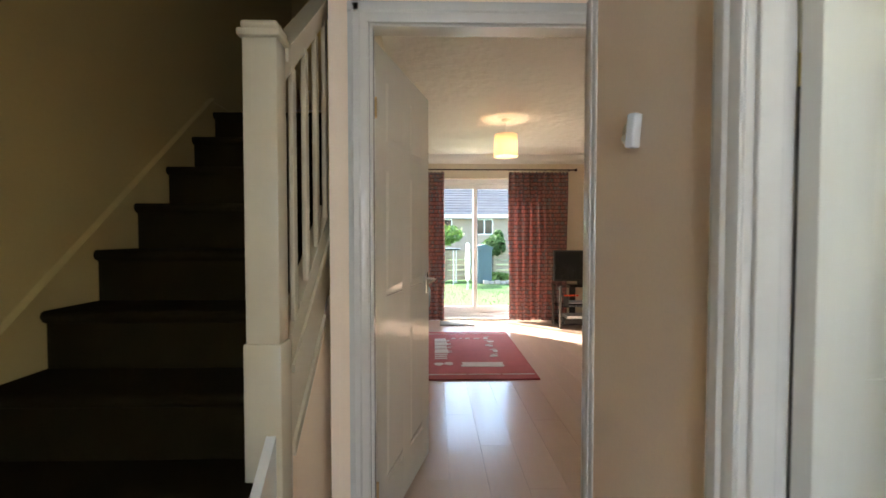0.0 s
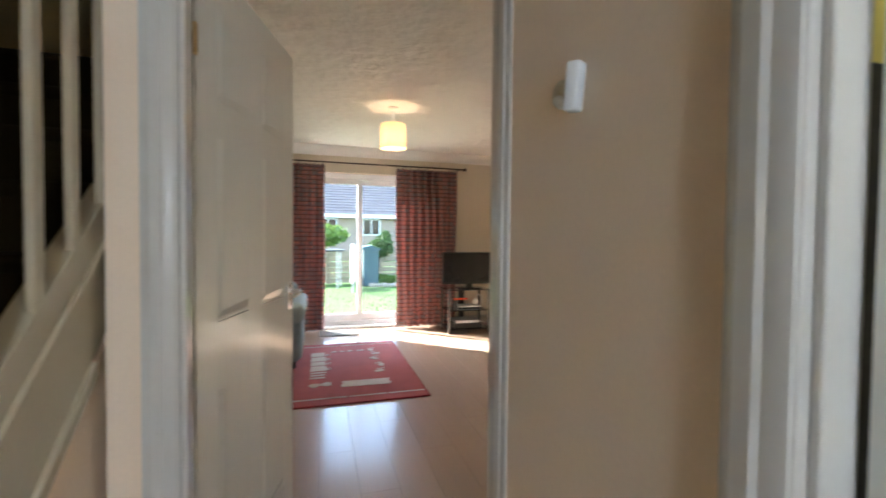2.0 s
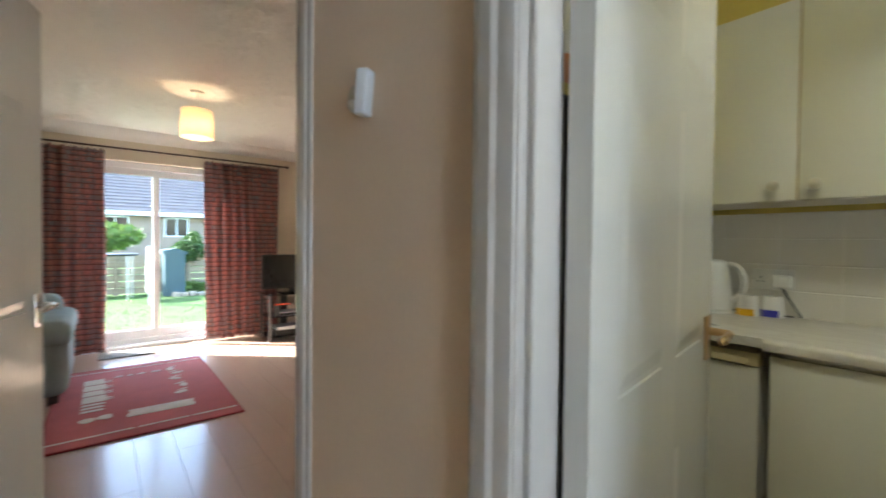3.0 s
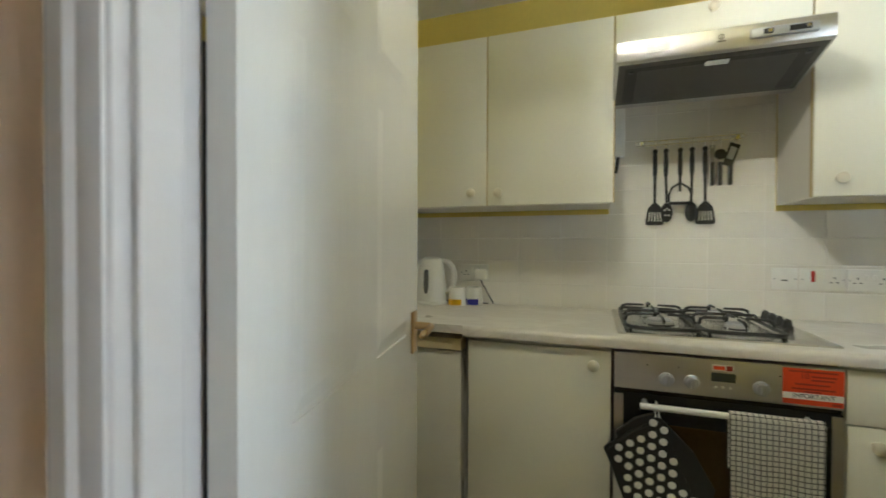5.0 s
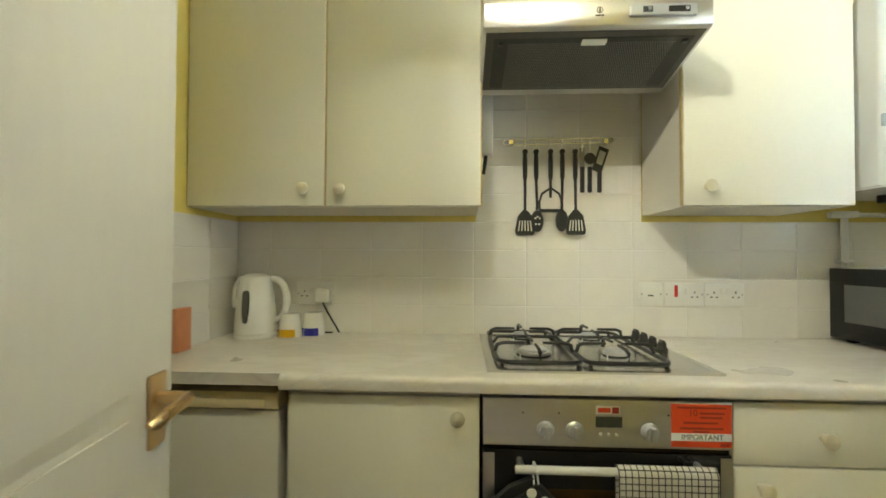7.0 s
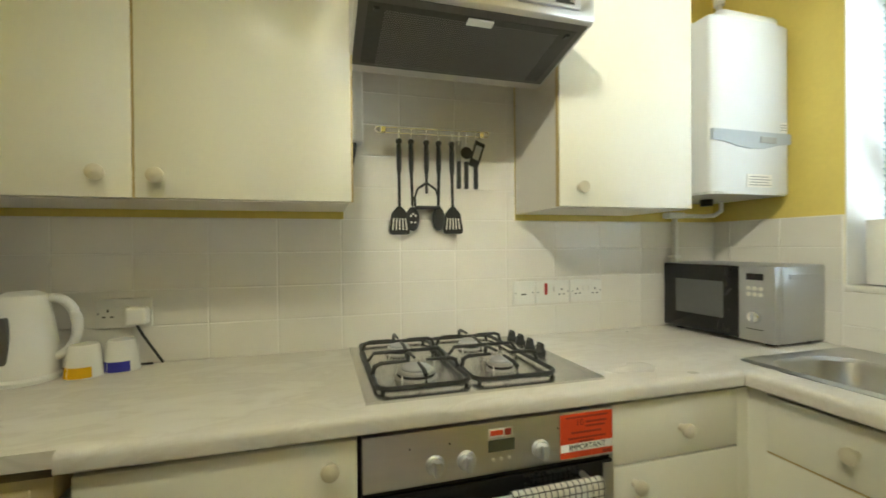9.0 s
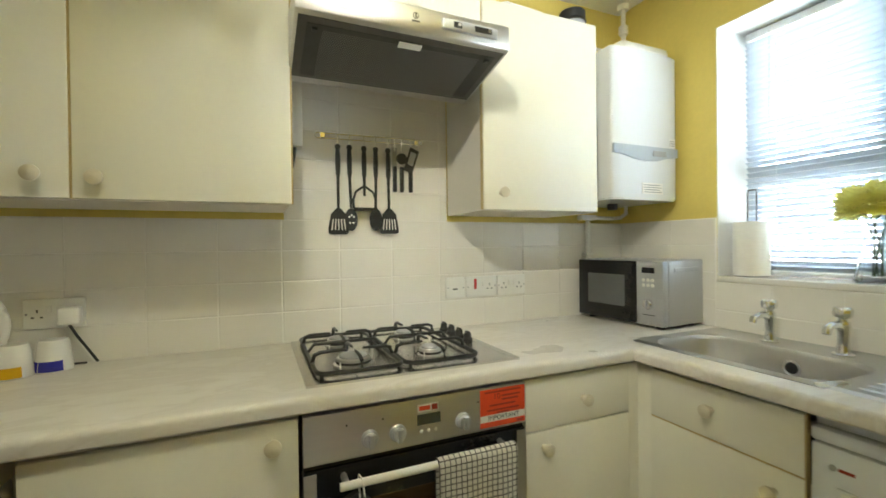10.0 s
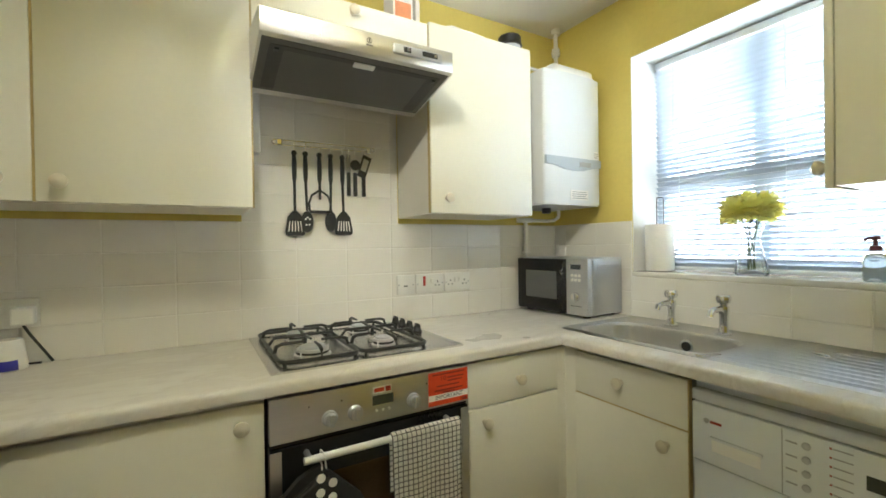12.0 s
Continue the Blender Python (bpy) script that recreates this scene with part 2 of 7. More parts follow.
def pattern_material(name, build):
    """A cloth whose colour comes from its UV layout."""
    m = mat(name, (0.5, 0.5, 0.5), 0.9, var=0.1, fine=200, bump=0.002, bump_scale=260)
    nt = m.node_tree
    nodes, link = nt.nodes, nt.links.new
    uv = nodes.new("ShaderNodeTexCoord").outputs["UV"]
    col = build(nodes, link, uv)
    link(col, nodes["Principled BSDF"].inputs["Base Color"])
    tr = nodes.new("ShaderNodeBsdfTranslucent")
    link(col, tr.inputs["Color"])
    mx = nodes.new("ShaderNodeMixShader")
    mx.inputs[0].default_value = 0.38
    link(nodes["Principled BSDF"].outputs[0], mx.inputs[1])
    link(tr.outputs[0], mx.inputs[2])
    link(mx.outputs[0], nodes["Material Output"].inputs["Surface"])
    return m


def mapped(nodes, link, uv, scale, shift=(0, 0, 0)):
    mp = nodes.new("ShaderNodeMapping")
    mp.inputs["Scale"].default_value, mp.inputs["Location"].default_value = scale, shift
    link(uv, mp.inputs["Vector"])
    return mp.outputs["Vector"]


def blend(nodes, link, fac, a, b):
    mx = nodes.new("ShaderNodeMix")
    mx.data_type = "RGBA"
    link(fac, mx.inputs[0])
    for socket, value in ((mx.inputs[6], a), (mx.inputs[7], b)):
        if isinstance(value, tuple):
            socket.default_value = (*value, 1)
        else:
            link(value, socket)
    return mx.outputs[2]


def curtain_pattern(nodes, link, uv):
    bricks = nodes.new("ShaderNodeTexBrick")
    bricks.offset, bricks.squash = 0.5, 1.0
    link(mapped(nodes, link, uv, (1, 1, 1)), bricks.inputs["Vector"])
    bricks.inputs["Color1"].default_value = (0.22, 0.215, 0.22, 1)
    bricks.inputs["Color2"].default_value = (0.40, 0.18, 0.16, 1)
    bricks.inputs["Mortar"].default_value = (0.17, 0.07, 0.065, 1)
    bricks.inputs["Scale"].default_value = 6.5
    bricks.inputs["Brick Width"].default_value, bricks.inputs["Row Height"].default_value = 0.62, 0.36
    bricks.inputs["Mortar Size"].default_value, bricks.inputs["Mortar Smooth"].default_value = 0.04, 0.3
    over = nodes.new("ShaderNodeTexBrick")
    over.offset = 0.5
    link(mapped(nodes, link, uv, (1, 1, 1), (0.03, 0.02, 0)), over.inputs["Vector"])
    over.inputs["Scale"].default_value = 6.5
    over.inputs["Brick Width"].default_value, over.inputs["Row Height"].default_value = 4.0, 0.36
    over.inputs["Mortar Size"].default_value = 0.07
    over.inputs["Color1"].default_value = over.inputs["Color2"].default_value = (0, 0, 0, 1)
    over.inputs["Mortar"].default_value = (1, 1, 1, 1)
    patch = nodes.new("ShaderNodeTexNoise")
    patch.inputs["Scale"].default_value = 16
    link(uv, patch.inputs["Vector"])
    mul = nodes.new("ShaderNodeMath")
    mul.operation = "MULTIPLY"
    link(over.outputs["Color"], mul.inputs[0])
    step = nodes.new("ShaderNodeMath")
    step.operation = "GREATER_THAN"
    step.inputs[1].default_value = 0.56
    link(patch.outputs["Fac"], step.inputs[0])
    link(step.outputs[0], mul.inputs[1])
    return blend(nodes, link, mul.outputs[0], bricks.outputs["Color"], (0.50, 0.22, 0.18))


def check_pattern(nodes, link, uv):
    bricks = nodes.new("ShaderNodeTexBrick")
    bricks.offset = 0.0
    link(uv, bricks.inputs["Vector"])
    bricks.inputs["Scale"].default_value = 1.0
    bricks.inputs["Brick Width"].default_value = bricks.inputs["Row Height"].default_value = 0.0146
    bricks.inputs["Mortar Size"].default_value = 0.0012
    bricks.inputs["Color1"].default_value = bricks.inputs["Color2"].default_value = (0.90, 0.875, 0.80, 1)
    bricks.inputs["Mortar"].default_value = (0.06, 0.055, 0.05, 1)
    return bricks.outputs["Color"]


M["curtain"] = pattern_material("curtain_cloth", curtain_pattern)
M["check"] = pattern_material("checked_cloth", check_pattern)
M["spot_black"] = mat("spot_black", (0.025, 0.024, 0.023), 0.9, var=0.2, bump=0.002, bump_scale=250)
M["spot_white"] = mat("spot_white", (0.76, 0.74, 0.68), 0.9, var=0.05, bump=0.002, bump_scale=250)


# ---- building blocks ----
def box(bm, x0, x1, y0, y1, z0, z1, bevel=0.0, seg=1):
    made = bmesh.ops.create_cube(bm, size=1.0, matrix=Matrix.LocRotScale(((x0 + x1) / 2, (y0 + y1) / 2, (z0 + z1) / 2), None, (abs(x1 - x0), abs(y1 - y0), abs(z1 - z0))))
    if bevel:
        edges = list({e for v in made["verts"] for e in v.link_edges})
        bmesh.ops.bevel(bm, geom=edges, offset=bevel, segments=seg, affect="EDGES", profile=0.5)
    return bm


def boxed(*args, **kw):
    return box(bmesh.new(), *args, **kw)


def lathe(bm, profile, place=(0, 0, 0), seg=24, axis="z"):
    rings = []
    for r, h in profile:
        ring = []
        for i in range(seg):
            a = 2 * math.pi * i / seg
            u, v = r * math.cos(a), r * math.sin(a)
            p = {"z": (u, v, h), "x": (h, u, v), "y": (v, h, u)}[axis]
            ring.append(bm.verts.new(Vector(place) + Vector(p)))
        rings.append(ring)
    for a, b in zip(rings, rings[1:]):
        for i in range(seg):
            bm.faces.new((a[i], a[(i + 1) % seg], b[(i + 1) % seg], b[i]))
    if profile[0][0] > 1e-4:
        bm.faces.new(rings[0][::-1])
    if profile[-1][0] > 1e-4:
        bm.faces.new(rings[-1])
    return bm


def tube(bm, points, r, seg=10):
    pts = [Vector(p) for p in points]
    rings = []
    for i, p in enumerate(pts):
        d = (pts[min(i + 1, len(pts) - 1)] - pts[max(i - 1, 0)]).normalized()
        side = d.cross(Vector((0.13, 0.21, 1)) if abs(d.z) < 0.95 else Vector((1, 0.1, 0))).normalized()
        up = side.cross(d)
        rr = r[i] if isinstance(r, (list, tuple)) else r
        rings.append([bm.verts.new(p + rr * (math.cos(2 * math.pi * k / seg) * side + math.sin(2 * math.pi * k / seg) * up)) for k in range(seg)])
    for a, b in zip(rings, rings[1:]):
        for k in range(seg):
            bm.faces.new((a[k], a[(k + 1) % seg], b[(k + 1) % seg], b[k]))
    bm.faces.new(rings[0][::-1])
    bm.faces.new(rings[-1])
    return bm


def arc(cx, cy, r, a0, a1, n=8):
    return [(cx + r * math.cos(radians(a0 + (a1 - a0) * i / n)), cy + r * math.sin(radians(a0 + (a1 - a0) * i / n))) for i in range(n + 1)]


def prism(bm, poly, axis, a0, a1):
    """A 2D outline drawn out along an axis: outlines are (y, z) for x, (x, z) for y, (x, y) for z."""
    def at(p, a):
        return {"x": (a, p[0], p[1]), "y": (p[0], a, p[1]), "z": (p[0], p[1], a)}[axis]
    lo, hi = [bm.verts.new(at(p, a0)) for p in poly], [bm.verts.new(at(p, a1)) for p in poly]
    n = len(poly)
    for i in range(n):
        bm.faces.new((lo[i], lo[(i + 1) % n], hi[(i + 1) % n], hi[i]))
    bm.faces.new(lo[::-1])
    bm.faces.new(hi)
    return bm


def mesh_of(name, bm, material, angle=35, inner=None):
    bmesh.ops.recalc_face_normals(bm, faces=bm.faces)
    me = bpy.data.meshes.new(name)
    area = {f: f.calc_area() for f in bm.faces}
    for f in bm.faces:
        near = [area[g] for e in f.edges for g in e.link_faces if g is not f]
        f.smooth = not near or area[f] < 6 * sum(near) / len(near)
    bm.to_mesh(me)
    bm.free()
    me.set_sharp_from_angle(angle=radians(angle))
    for m in material if isinstance(material, (list, tuple)) else (material,):
        me.materials.append(M[m] if isinstance(m, str) else m)
    return me


ROOT = {}


def thing(name, place, label, category, group="", kind="", turn=0.0):
    ob = new(name)
    ob.empty_display_size = 0.05
    ob.location = place
    ob.rotation_euler = (0, 0, radians(turn))
    ROOT[ob.name] = (Vector(place), turn)
    return tagged(ob, label, category, group, kind)


def part(name, bm, material, parent, label="", local=False, angle=35):
    """One mesh object under a thing or a part. Meshes are drawn in the world's metres, or in the thing's own if local."""
    top = parent
    while top.parent:
        top = top.parent
    if not local and top.name in ROOT:
        bmesh.ops.translate(bm, vec=-ROOT[top.name][0], verts=bm.verts)
    ob = new(name, mesh_of(name, bm, material, angle))
    ob.parent = parent
    return tagged(ob, label)


def solo(name, bm, material, label, category, group="", kind="", angle=35):
    return tagged(new(name, mesh_of(name, bm, material, angle)), label, category, group, kind)


def structure(name, bm, material, label="", category=""):
    return tagged(new(name, mesh_of(name, bm, material)), label, category or name.split("_")[0], kind="structure")


def wall(name, material, x0, x1, y0, y1, z0, z1, along, holes=(), faces=None, label=""):
    """A wall with openings through it: holes are (from, to, bottom, top) along the wall's length. faces: other materials for the sides."""
    bm = bmesh.new()
    a0, a1 = (x0, x1) if along == "x" else (y0, y1)
    cuts_a = sorted({a0, a1, *[h[0] for h in holes], *[h[1] for h in holes]})
    cuts_z = sorted({z0, z1, *[h[2] for h in holes], *[h[3] for h in holes]})
    for p, q in zip(cuts_a, cuts_a[1:]):
        for r, s in zip(cuts_z, cuts_z[1:]):
            if any(h[0] <= p and q <= h[1] and h[2] <= r and s <= h[3] for h in holes):
                continue
            if along == "x":
                box(bm, p, q, y0, y1, r, s)
            else:
                box(bm, x0, x1, p, q, r, s)
    bmesh.ops.remove_doubles(bm, verts=bm.verts, dist=1e-5)
    seen = {}
    for f in bm.faces:
        seen.setdefault(tuple(round(c, 4) for c in f.calc_center_median()), []).append(f)
    inner = [f for fs in seen.values() if len(fs) > 1 for f in fs]
    bmesh.ops.delete(bm, geom=inner, context="FACES_ONLY")
    mats = [material]
    bm.normal_update()
    bmesh.ops.recalc_face_normals(bm, faces=bm.faces)
    for key, other in (faces or {}).items():
        mats.append(other)
        n = {"+x": Vector((1, 0, 0)), "-x": Vector((-1, 0, 0)), "+y": Vector((0, 1, 0)), "-y": Vector((0, -1, 0))}[key]
        for f in bm.faces:
            if f.normal.dot(n) > 0.9:
                f.material_index = len(mats) - 1
    return structure(name, bm, mats, label, "wall")

# ---- the setting ----
H = 2.39
KX, KY, KL = 2.30, -1.35, 1.19
structure("floor_hall", boxed(-1.485, 0.59, -1.62, 1.6, -0.2, -0.012), "vinyl", "floor slab of the hall", "floor")
structure("floor_kitchen", boxed(0.59, 2.55, -1.62, 1.6, -0.2, 0.0), "vinyl", "unseen kitchen floor, pale to bounce light", "floor")
living_floor = structure("floor_living_room", boxed(-2.1, 2.55, 1.6, 6.37, -0.2, -0.012), "shadow_gap", "wood laminate floor of the living room", "floor")
structure("ceiling_kitchen", boxed(-0.47, 2.42, -1.62, 1.5, H, H + 0.2), "ceiling_paint", "white painted plaster ceiling", "ceiling")
bm = bmesh.new()
nx, ny = 90, 90
grid = [[bm.verts.new((-0.37 + 2.82 * i / nx, 1.6 + 4.52 * j / ny, H + 0.0035 * (noise.noise(Vector((i * 0.45, j * 0.40, 0))) + 0.6 * noise.noise(Vector((i * 1.1, j * 0.9, 3)))))) for j in range(ny + 1)] for i in range(nx + 1)]
for i in range(nx):
    for j in range(ny):
        bm.faces.new((grid[i][j], grid[i][j + 1], grid[i + 1][j + 1], grid[i + 1][j]))
box(bm, -0.47, 2.55, 1.5, 4.0, H + 0.02, H + 0.2)
box(bm, -2.1, 2.55, 4.0, 6.37, H + 0.02, H + 0.2)
box(bm, -2.0, -0.37, 4.0, 6.12, H, H + 0.02)
structure("ceiling_living_room", bm, "artex", "white ceiling with rough textured plaster", "ceiling")
# unseen lid over the stairs, added to keep the stairwell dark
structure("ceiling_stairwell", boxed(-1.585, -0.37, -1.62, 4.1, 4.9, 5.0), "stair_paint", "unseen ceiling that shuts light out above the stairs", "ceiling")

wall("wall_hall_kitchen", "hall_paint", 0.49, 0.59, KY, 1.5, 0, H, "y", [(-0.09, 0.735, 0, 2.03)], {"+x": "yellow_paint"}, "beige painted hall wall with kitchen doorway")
wall("wall_cross", "hall_paint", -0.44, 2.42, 1.5, 1.6, 0, H, "x", [(-0.325, 0.548, 0, 2.02)], {"+y": "cream_paint"}, "wall with the living room doorway")
wall("wall_kitchen_left", "yellow_paint", 0.59, KX, KL, 1.5, 0, H, "x", label="yellow end wall of the kitchen")
wall("wall_kitchen_back", "yellow_paint", KX, 2.42, -1.62, 1.5, 0, H, "y", label="yellow kitchen wall behind the worktop")
wall("wall_front", "hall_paint", -1.585, 2.30, -1.62, KY, 0, H, "x", [(-0.32, 0.42, 0.0, 2.05), (0.75, 1.81, 1.10, 2.10)], label="front wall of the house")
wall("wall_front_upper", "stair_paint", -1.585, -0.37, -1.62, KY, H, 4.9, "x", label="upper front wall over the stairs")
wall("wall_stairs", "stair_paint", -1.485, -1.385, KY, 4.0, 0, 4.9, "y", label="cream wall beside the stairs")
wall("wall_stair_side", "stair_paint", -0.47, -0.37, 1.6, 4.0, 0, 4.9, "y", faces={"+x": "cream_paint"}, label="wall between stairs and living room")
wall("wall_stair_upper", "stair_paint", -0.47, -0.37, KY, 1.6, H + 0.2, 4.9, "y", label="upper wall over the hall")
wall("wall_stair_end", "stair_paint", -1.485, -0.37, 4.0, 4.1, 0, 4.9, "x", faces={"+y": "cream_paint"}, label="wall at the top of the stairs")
wall("wall_living_right", "cream_paint", 2.45, 2.55, 1.6, 6.12, 0, H, "y", label="cream living room wall")
wall("wall_living_left", "cream_paint", -2.1, -2.0, 4.0, 6.12, 0, H, "y", label="cream living room wall")
wall("wall_living_recess", "cream_paint", -2.0, -1.485, 4.0, 4.1, 0, H, "x", label="cream living room wall")
wall("wall_patio", "cream_paint", -2.1, 2.55, 6.12, 6.37, -0.2, H, "x", [(-0.36, 1.44, 0.03, 2.06)], label="cream wall round the patio door")
# yellow skin of the front wall inside the kitchen, round the window
wall("wall_kitchen_window", "yellow_paint", 0.59, KX, KY, KY + 0.006, 0, H, "x", [(0.75, 1.81, 1.10, 2.10)], label="yellow kitchen wall round the window")
bm = bmesh.new()
box(bm, 1.806, 1.81, -1.53, KY + 0.007, 1.122, 2.10)
box(bm, 0.75, 0.754, -1.53, KY + 0.007, 1.122, 2.10)
box(bm, 0.754, 1.806, -1.53, KY + 0.007, 2.096, 2.10)
structure("trim_window_reveal", bm, "reveal_paint", "white painted window reveal", "trim")

bm = bmesh.new()
prism(bm, [(6.12, 2.27), (6.12, H), (6.02, H), (6.035, 2.34), (6.07, 2.30)], "x", -2.0, 2.45)
structure("trim_coving", bm, "ceiling_paint", "white plaster coving under the ceiling", "trim")
bm = bmesh.new()
box(bm, 1.46, 2.43, 6.10, 6.12, 0, 0.11, 0.004)
box(bm, 2.43, 2.45, 1.6, 6.12, 0, 0.11, 0.004)
box(bm, -1.98, -0.38, 6.10, 6.12, 0, 0.11, 0.004)
structure("baseboard_living_room", bm, "gloss_white", "white skirting board", "baseboard")
structure("baseboard_hall", boxed(0.474, 0.49, 0.83, 1.41, 0, 0.11, 0.004), "gloss_white", "white skirting board", "baseboard")


def moulded_bar(bm, axis, a0, a1, inner, outer, face, back):
    """An architrave strip: stepped profile from its inner to its outer edge, standing out from the wall to face."""
    d = face - back
    w = outer - inner
    outline = [(inner, back), (inner, back + 0.55 * d), (inner + 0.12 * w, back + 0.75 * d), (inner + 0.35 * w, back + 0.75 * d),
               (inner + 0.45 * w, back + d), (inner + 0.72 * w, back + d), (inner + 0.80 * w, back + 0.8 * d), (outer, back + 0.7 * d), (outer, back)]
    prism(bm, outline, axis, a0, a1)


# living room doorway: lining, stops and architrave
door_1 = thing("door_1", (0.09, 1.55, 0), "white painted living room door frame with moulded architrave", "door frame", kind="structure")
bm = bmesh.new()
box(bm, -0.325, -0.295, 1.49, 1.61, 0, 1.99, 0.003)
box(bm, 0.517, 0.548, 1.502, 1.61, 0, 1.99, 0.003)
box(bm, -0.325, 0.548, 1.502, 1.61, 1.99, 2.02, 0.003)
part("lining", bm, "gloss_white", door_1)
bm = bmesh.new()
box(bm, -0.295, -0.283, 1.505, 1.55, 0, 1.978, 0.002)
box(bm, 0.508, 0.517, 1.51, 1.55, 0, 1.978, 0.002)
box(bm, -0.295, 0.517, 1.505, 1.55, 1.978, 1.99, 0.002)
part("door_stop", bm, "gloss_white", door_1)
bm = bmesh.new()
moulded_bar(bm, "z", 0, 2.045, -0.30, -0.368, 1.478, 1.498)
part("architrave", bm, "gloss_white", door_1)
bm = bmesh.new()
box(bm, 0.482, 0.4905, 1.408, 1.502, 0, 2.06, 0.003, 2)
box(bm, 0.476, 0.483, 1.435, 1.485, 0, 2.055, 0.003, 2)
part("architrave", bm, "gloss_white", door_1)
bm = bmesh.new()
prism(bm, [(1.498, 1.985), (1.488, 1.985), (1.484, 2.0), (1.484, 2.015), (1.478, 2.022), (1.478, 2.045), (1.484, 2.055), (1.498, 2.055)], "x", -0.368, 0.482)
part("architrave", bm, "gloss_white", door_1)

# kitchen doorway
door_2 = thing("door_2", (0.54, 0.32, 0), "white painted kitchen door frame with moulded architrave", "door frame", kind="structure")
bm = bmesh.new()
box(bm, 0.482, 0.580, 0.708, 0.735, 0, 2.0, 0.003)
box(bm, 0.482, 0.580, -0.09, -0.06, 0, 2.0, 0.003)
box(bm, 0.482, 0.580, -0.09, 0.735, 2.0, 2.03, 0.003)
part("lining", bm, "gloss_white", door_2)
bm = bmesh.new()
box(bm, 0.50, 0.545, 0.696, 0.708, 0, 1.988, 0.002)
box(bm, 0.50, 0.545, -0.06, -0.047, 0, 1.988, 0.002)
box(bm, 0.50, 0.545, -0.06, 0.705, 1.988, 2.0, 0.002)
part("door_stop", bm, "gloss_white", door_2)
for inner, outer in ((0.712, 0.788), (-0.067, -0.135)):
    bm = bmesh.new()
    d = outer - inner
    prism(bm, [(0.492, inner), (0.478, inner), (0.474, inner + 0.15 * d), (0.474, inner + 0.35 * d), (0.468, inner + 0.45 * d), (0.468, inner + 0.75 * d), (0.474, inner + 0.85 * d), (0.476, outer), (0.492, outer)], "z", 0, 2.07)
    part("architrave", bm, "gloss_white", door_2)
bm = bmesh.new()
prism(bm, [(0.492, 1.995), (0.478, 1.995), (0.474, 2.01), (0.468, 2.03), (0.468, 2.06), (0.476, 2.07), (0.492, 2.07)], "y", -0.067, 0.712)
part("architrave", bm, "gloss_white", door_2)


def panel_door(name, place, turn, width, handle, label, mirror=1, relief=1.0):
    """A moulded six-panel door leaf, hinged at its origin and lying along its own x."""
    leaf = thing(name, place, label, "door", turn=turn)
    T, Z1 = 0.036, 1.975
    panels = []
    for a, b in ((0.11, width / 2 - 0.05), (width / 2 + 0.05, width - 0.11)):
        for c, d in ((0.20, 0.78), (0.98, 1.50), (1.60, 1.86)):
            panels.append((a, b, c, d))
    xs = sorted({0.002, width, *[p[0] for p in panels], *[p[1] for p in panels]})
    zs = sorted({0.008, Z1, *[p[2] for p in panels], *[p[3] for p in panels]})
    bm = bmesh.new()
    for side in (0, 1):
        y = 0.0 if side == 0 else T * mirror
        inw = (1 if side == 0 else -1) * mirror
        vs = {(i, j): bm.verts.new((x, y, z)) for i, x in enumerate(xs) for j, z in enumerate(zs)}
        for i in range(len(xs) - 1):
            for j in range(len(zs) - 1):
                f = bm.faces.new((vs[i, j], vs[i + 1, j], vs[i + 1, j + 1], vs[i, j + 1]))
                if (xs[i], xs[i + 1], zs[j], zs[j + 1]) in panels:
                    for inset, depth in ((0.012, 0.008), (0.012, 0.0), (0.028, -0.006)):
                        bmesh.ops.inset_region(bm, faces=[f], thickness=inset)
                        bmesh.ops.translate(bm, verts=f.verts, vec=(0, inw * depth * relief, 0))
    a, b = xs[0], xs[-1]
    for q in (((a, 0, zs[0]), (a, T * mirror, zs[0]), (a, T * mirror, Z1), (a, 0, Z1)), ((b, 0, zs[0]), (b, T * mirror, zs[0]), (b, T * mirror, Z1), (b, 0, Z1)),
              ((a, 0, Z1), (b, 0, Z1), (b, T * mirror, Z1), (a, T * mirror, Z1)), ((a, 0, zs[0]), (b, 0, zs[0]), (b, T * mirror, zs[0]), (a, T * mirror, zs[0]))):
        bm.faces.new([bm.verts.new(p) for p in q])
    bmesh.ops.remove_doubles(bm, verts=bm.verts, dist=1e-5)
    part("leaf", bm, "door_white", leaf, local=True, angle=4)
    for side in (0, 1):
        s = -mirror if side == 0 else mirror
        y = 0.0 if side == 0 else T * mirror
        bm = bmesh.new()
        box(bm, width - 0.068, width - 0.024, y, y + s * 0.006, 0.920, 1.032, 0.002, 2)
        plate = part("handle_plate", bm, handle, leaf, local=True)
        bm = bmesh.new()
        tube(bm, [(width - 0.046, y + s * 0.004, 0.994), (width - 0.046, y + s * 0.045, 0.994), (width - 0.052, y + s * 0.052, 0.994), (width - 0.085, y + s * 0.053, 0.993), (width - 0.14, y + s * 0.052, 0.989), (width - 0.150, y + s * 0.048, 0.987)], [0.011, 0.009, 0.009, 0.009, 0.010, 0.006], 10)
        part("lever", bm, handle, plate, local=True)
    bm = bmesh.new()
    for z in (0.22, 1.72):
        tube(bm, [(-0.003, -0.004 * mirror, z - 0.04), (-0.003, -0.004 * mirror, z + 0.04)], 0.006, 8)
    part("hinge", bm, "brass", leaf, local=True)
    return leaf


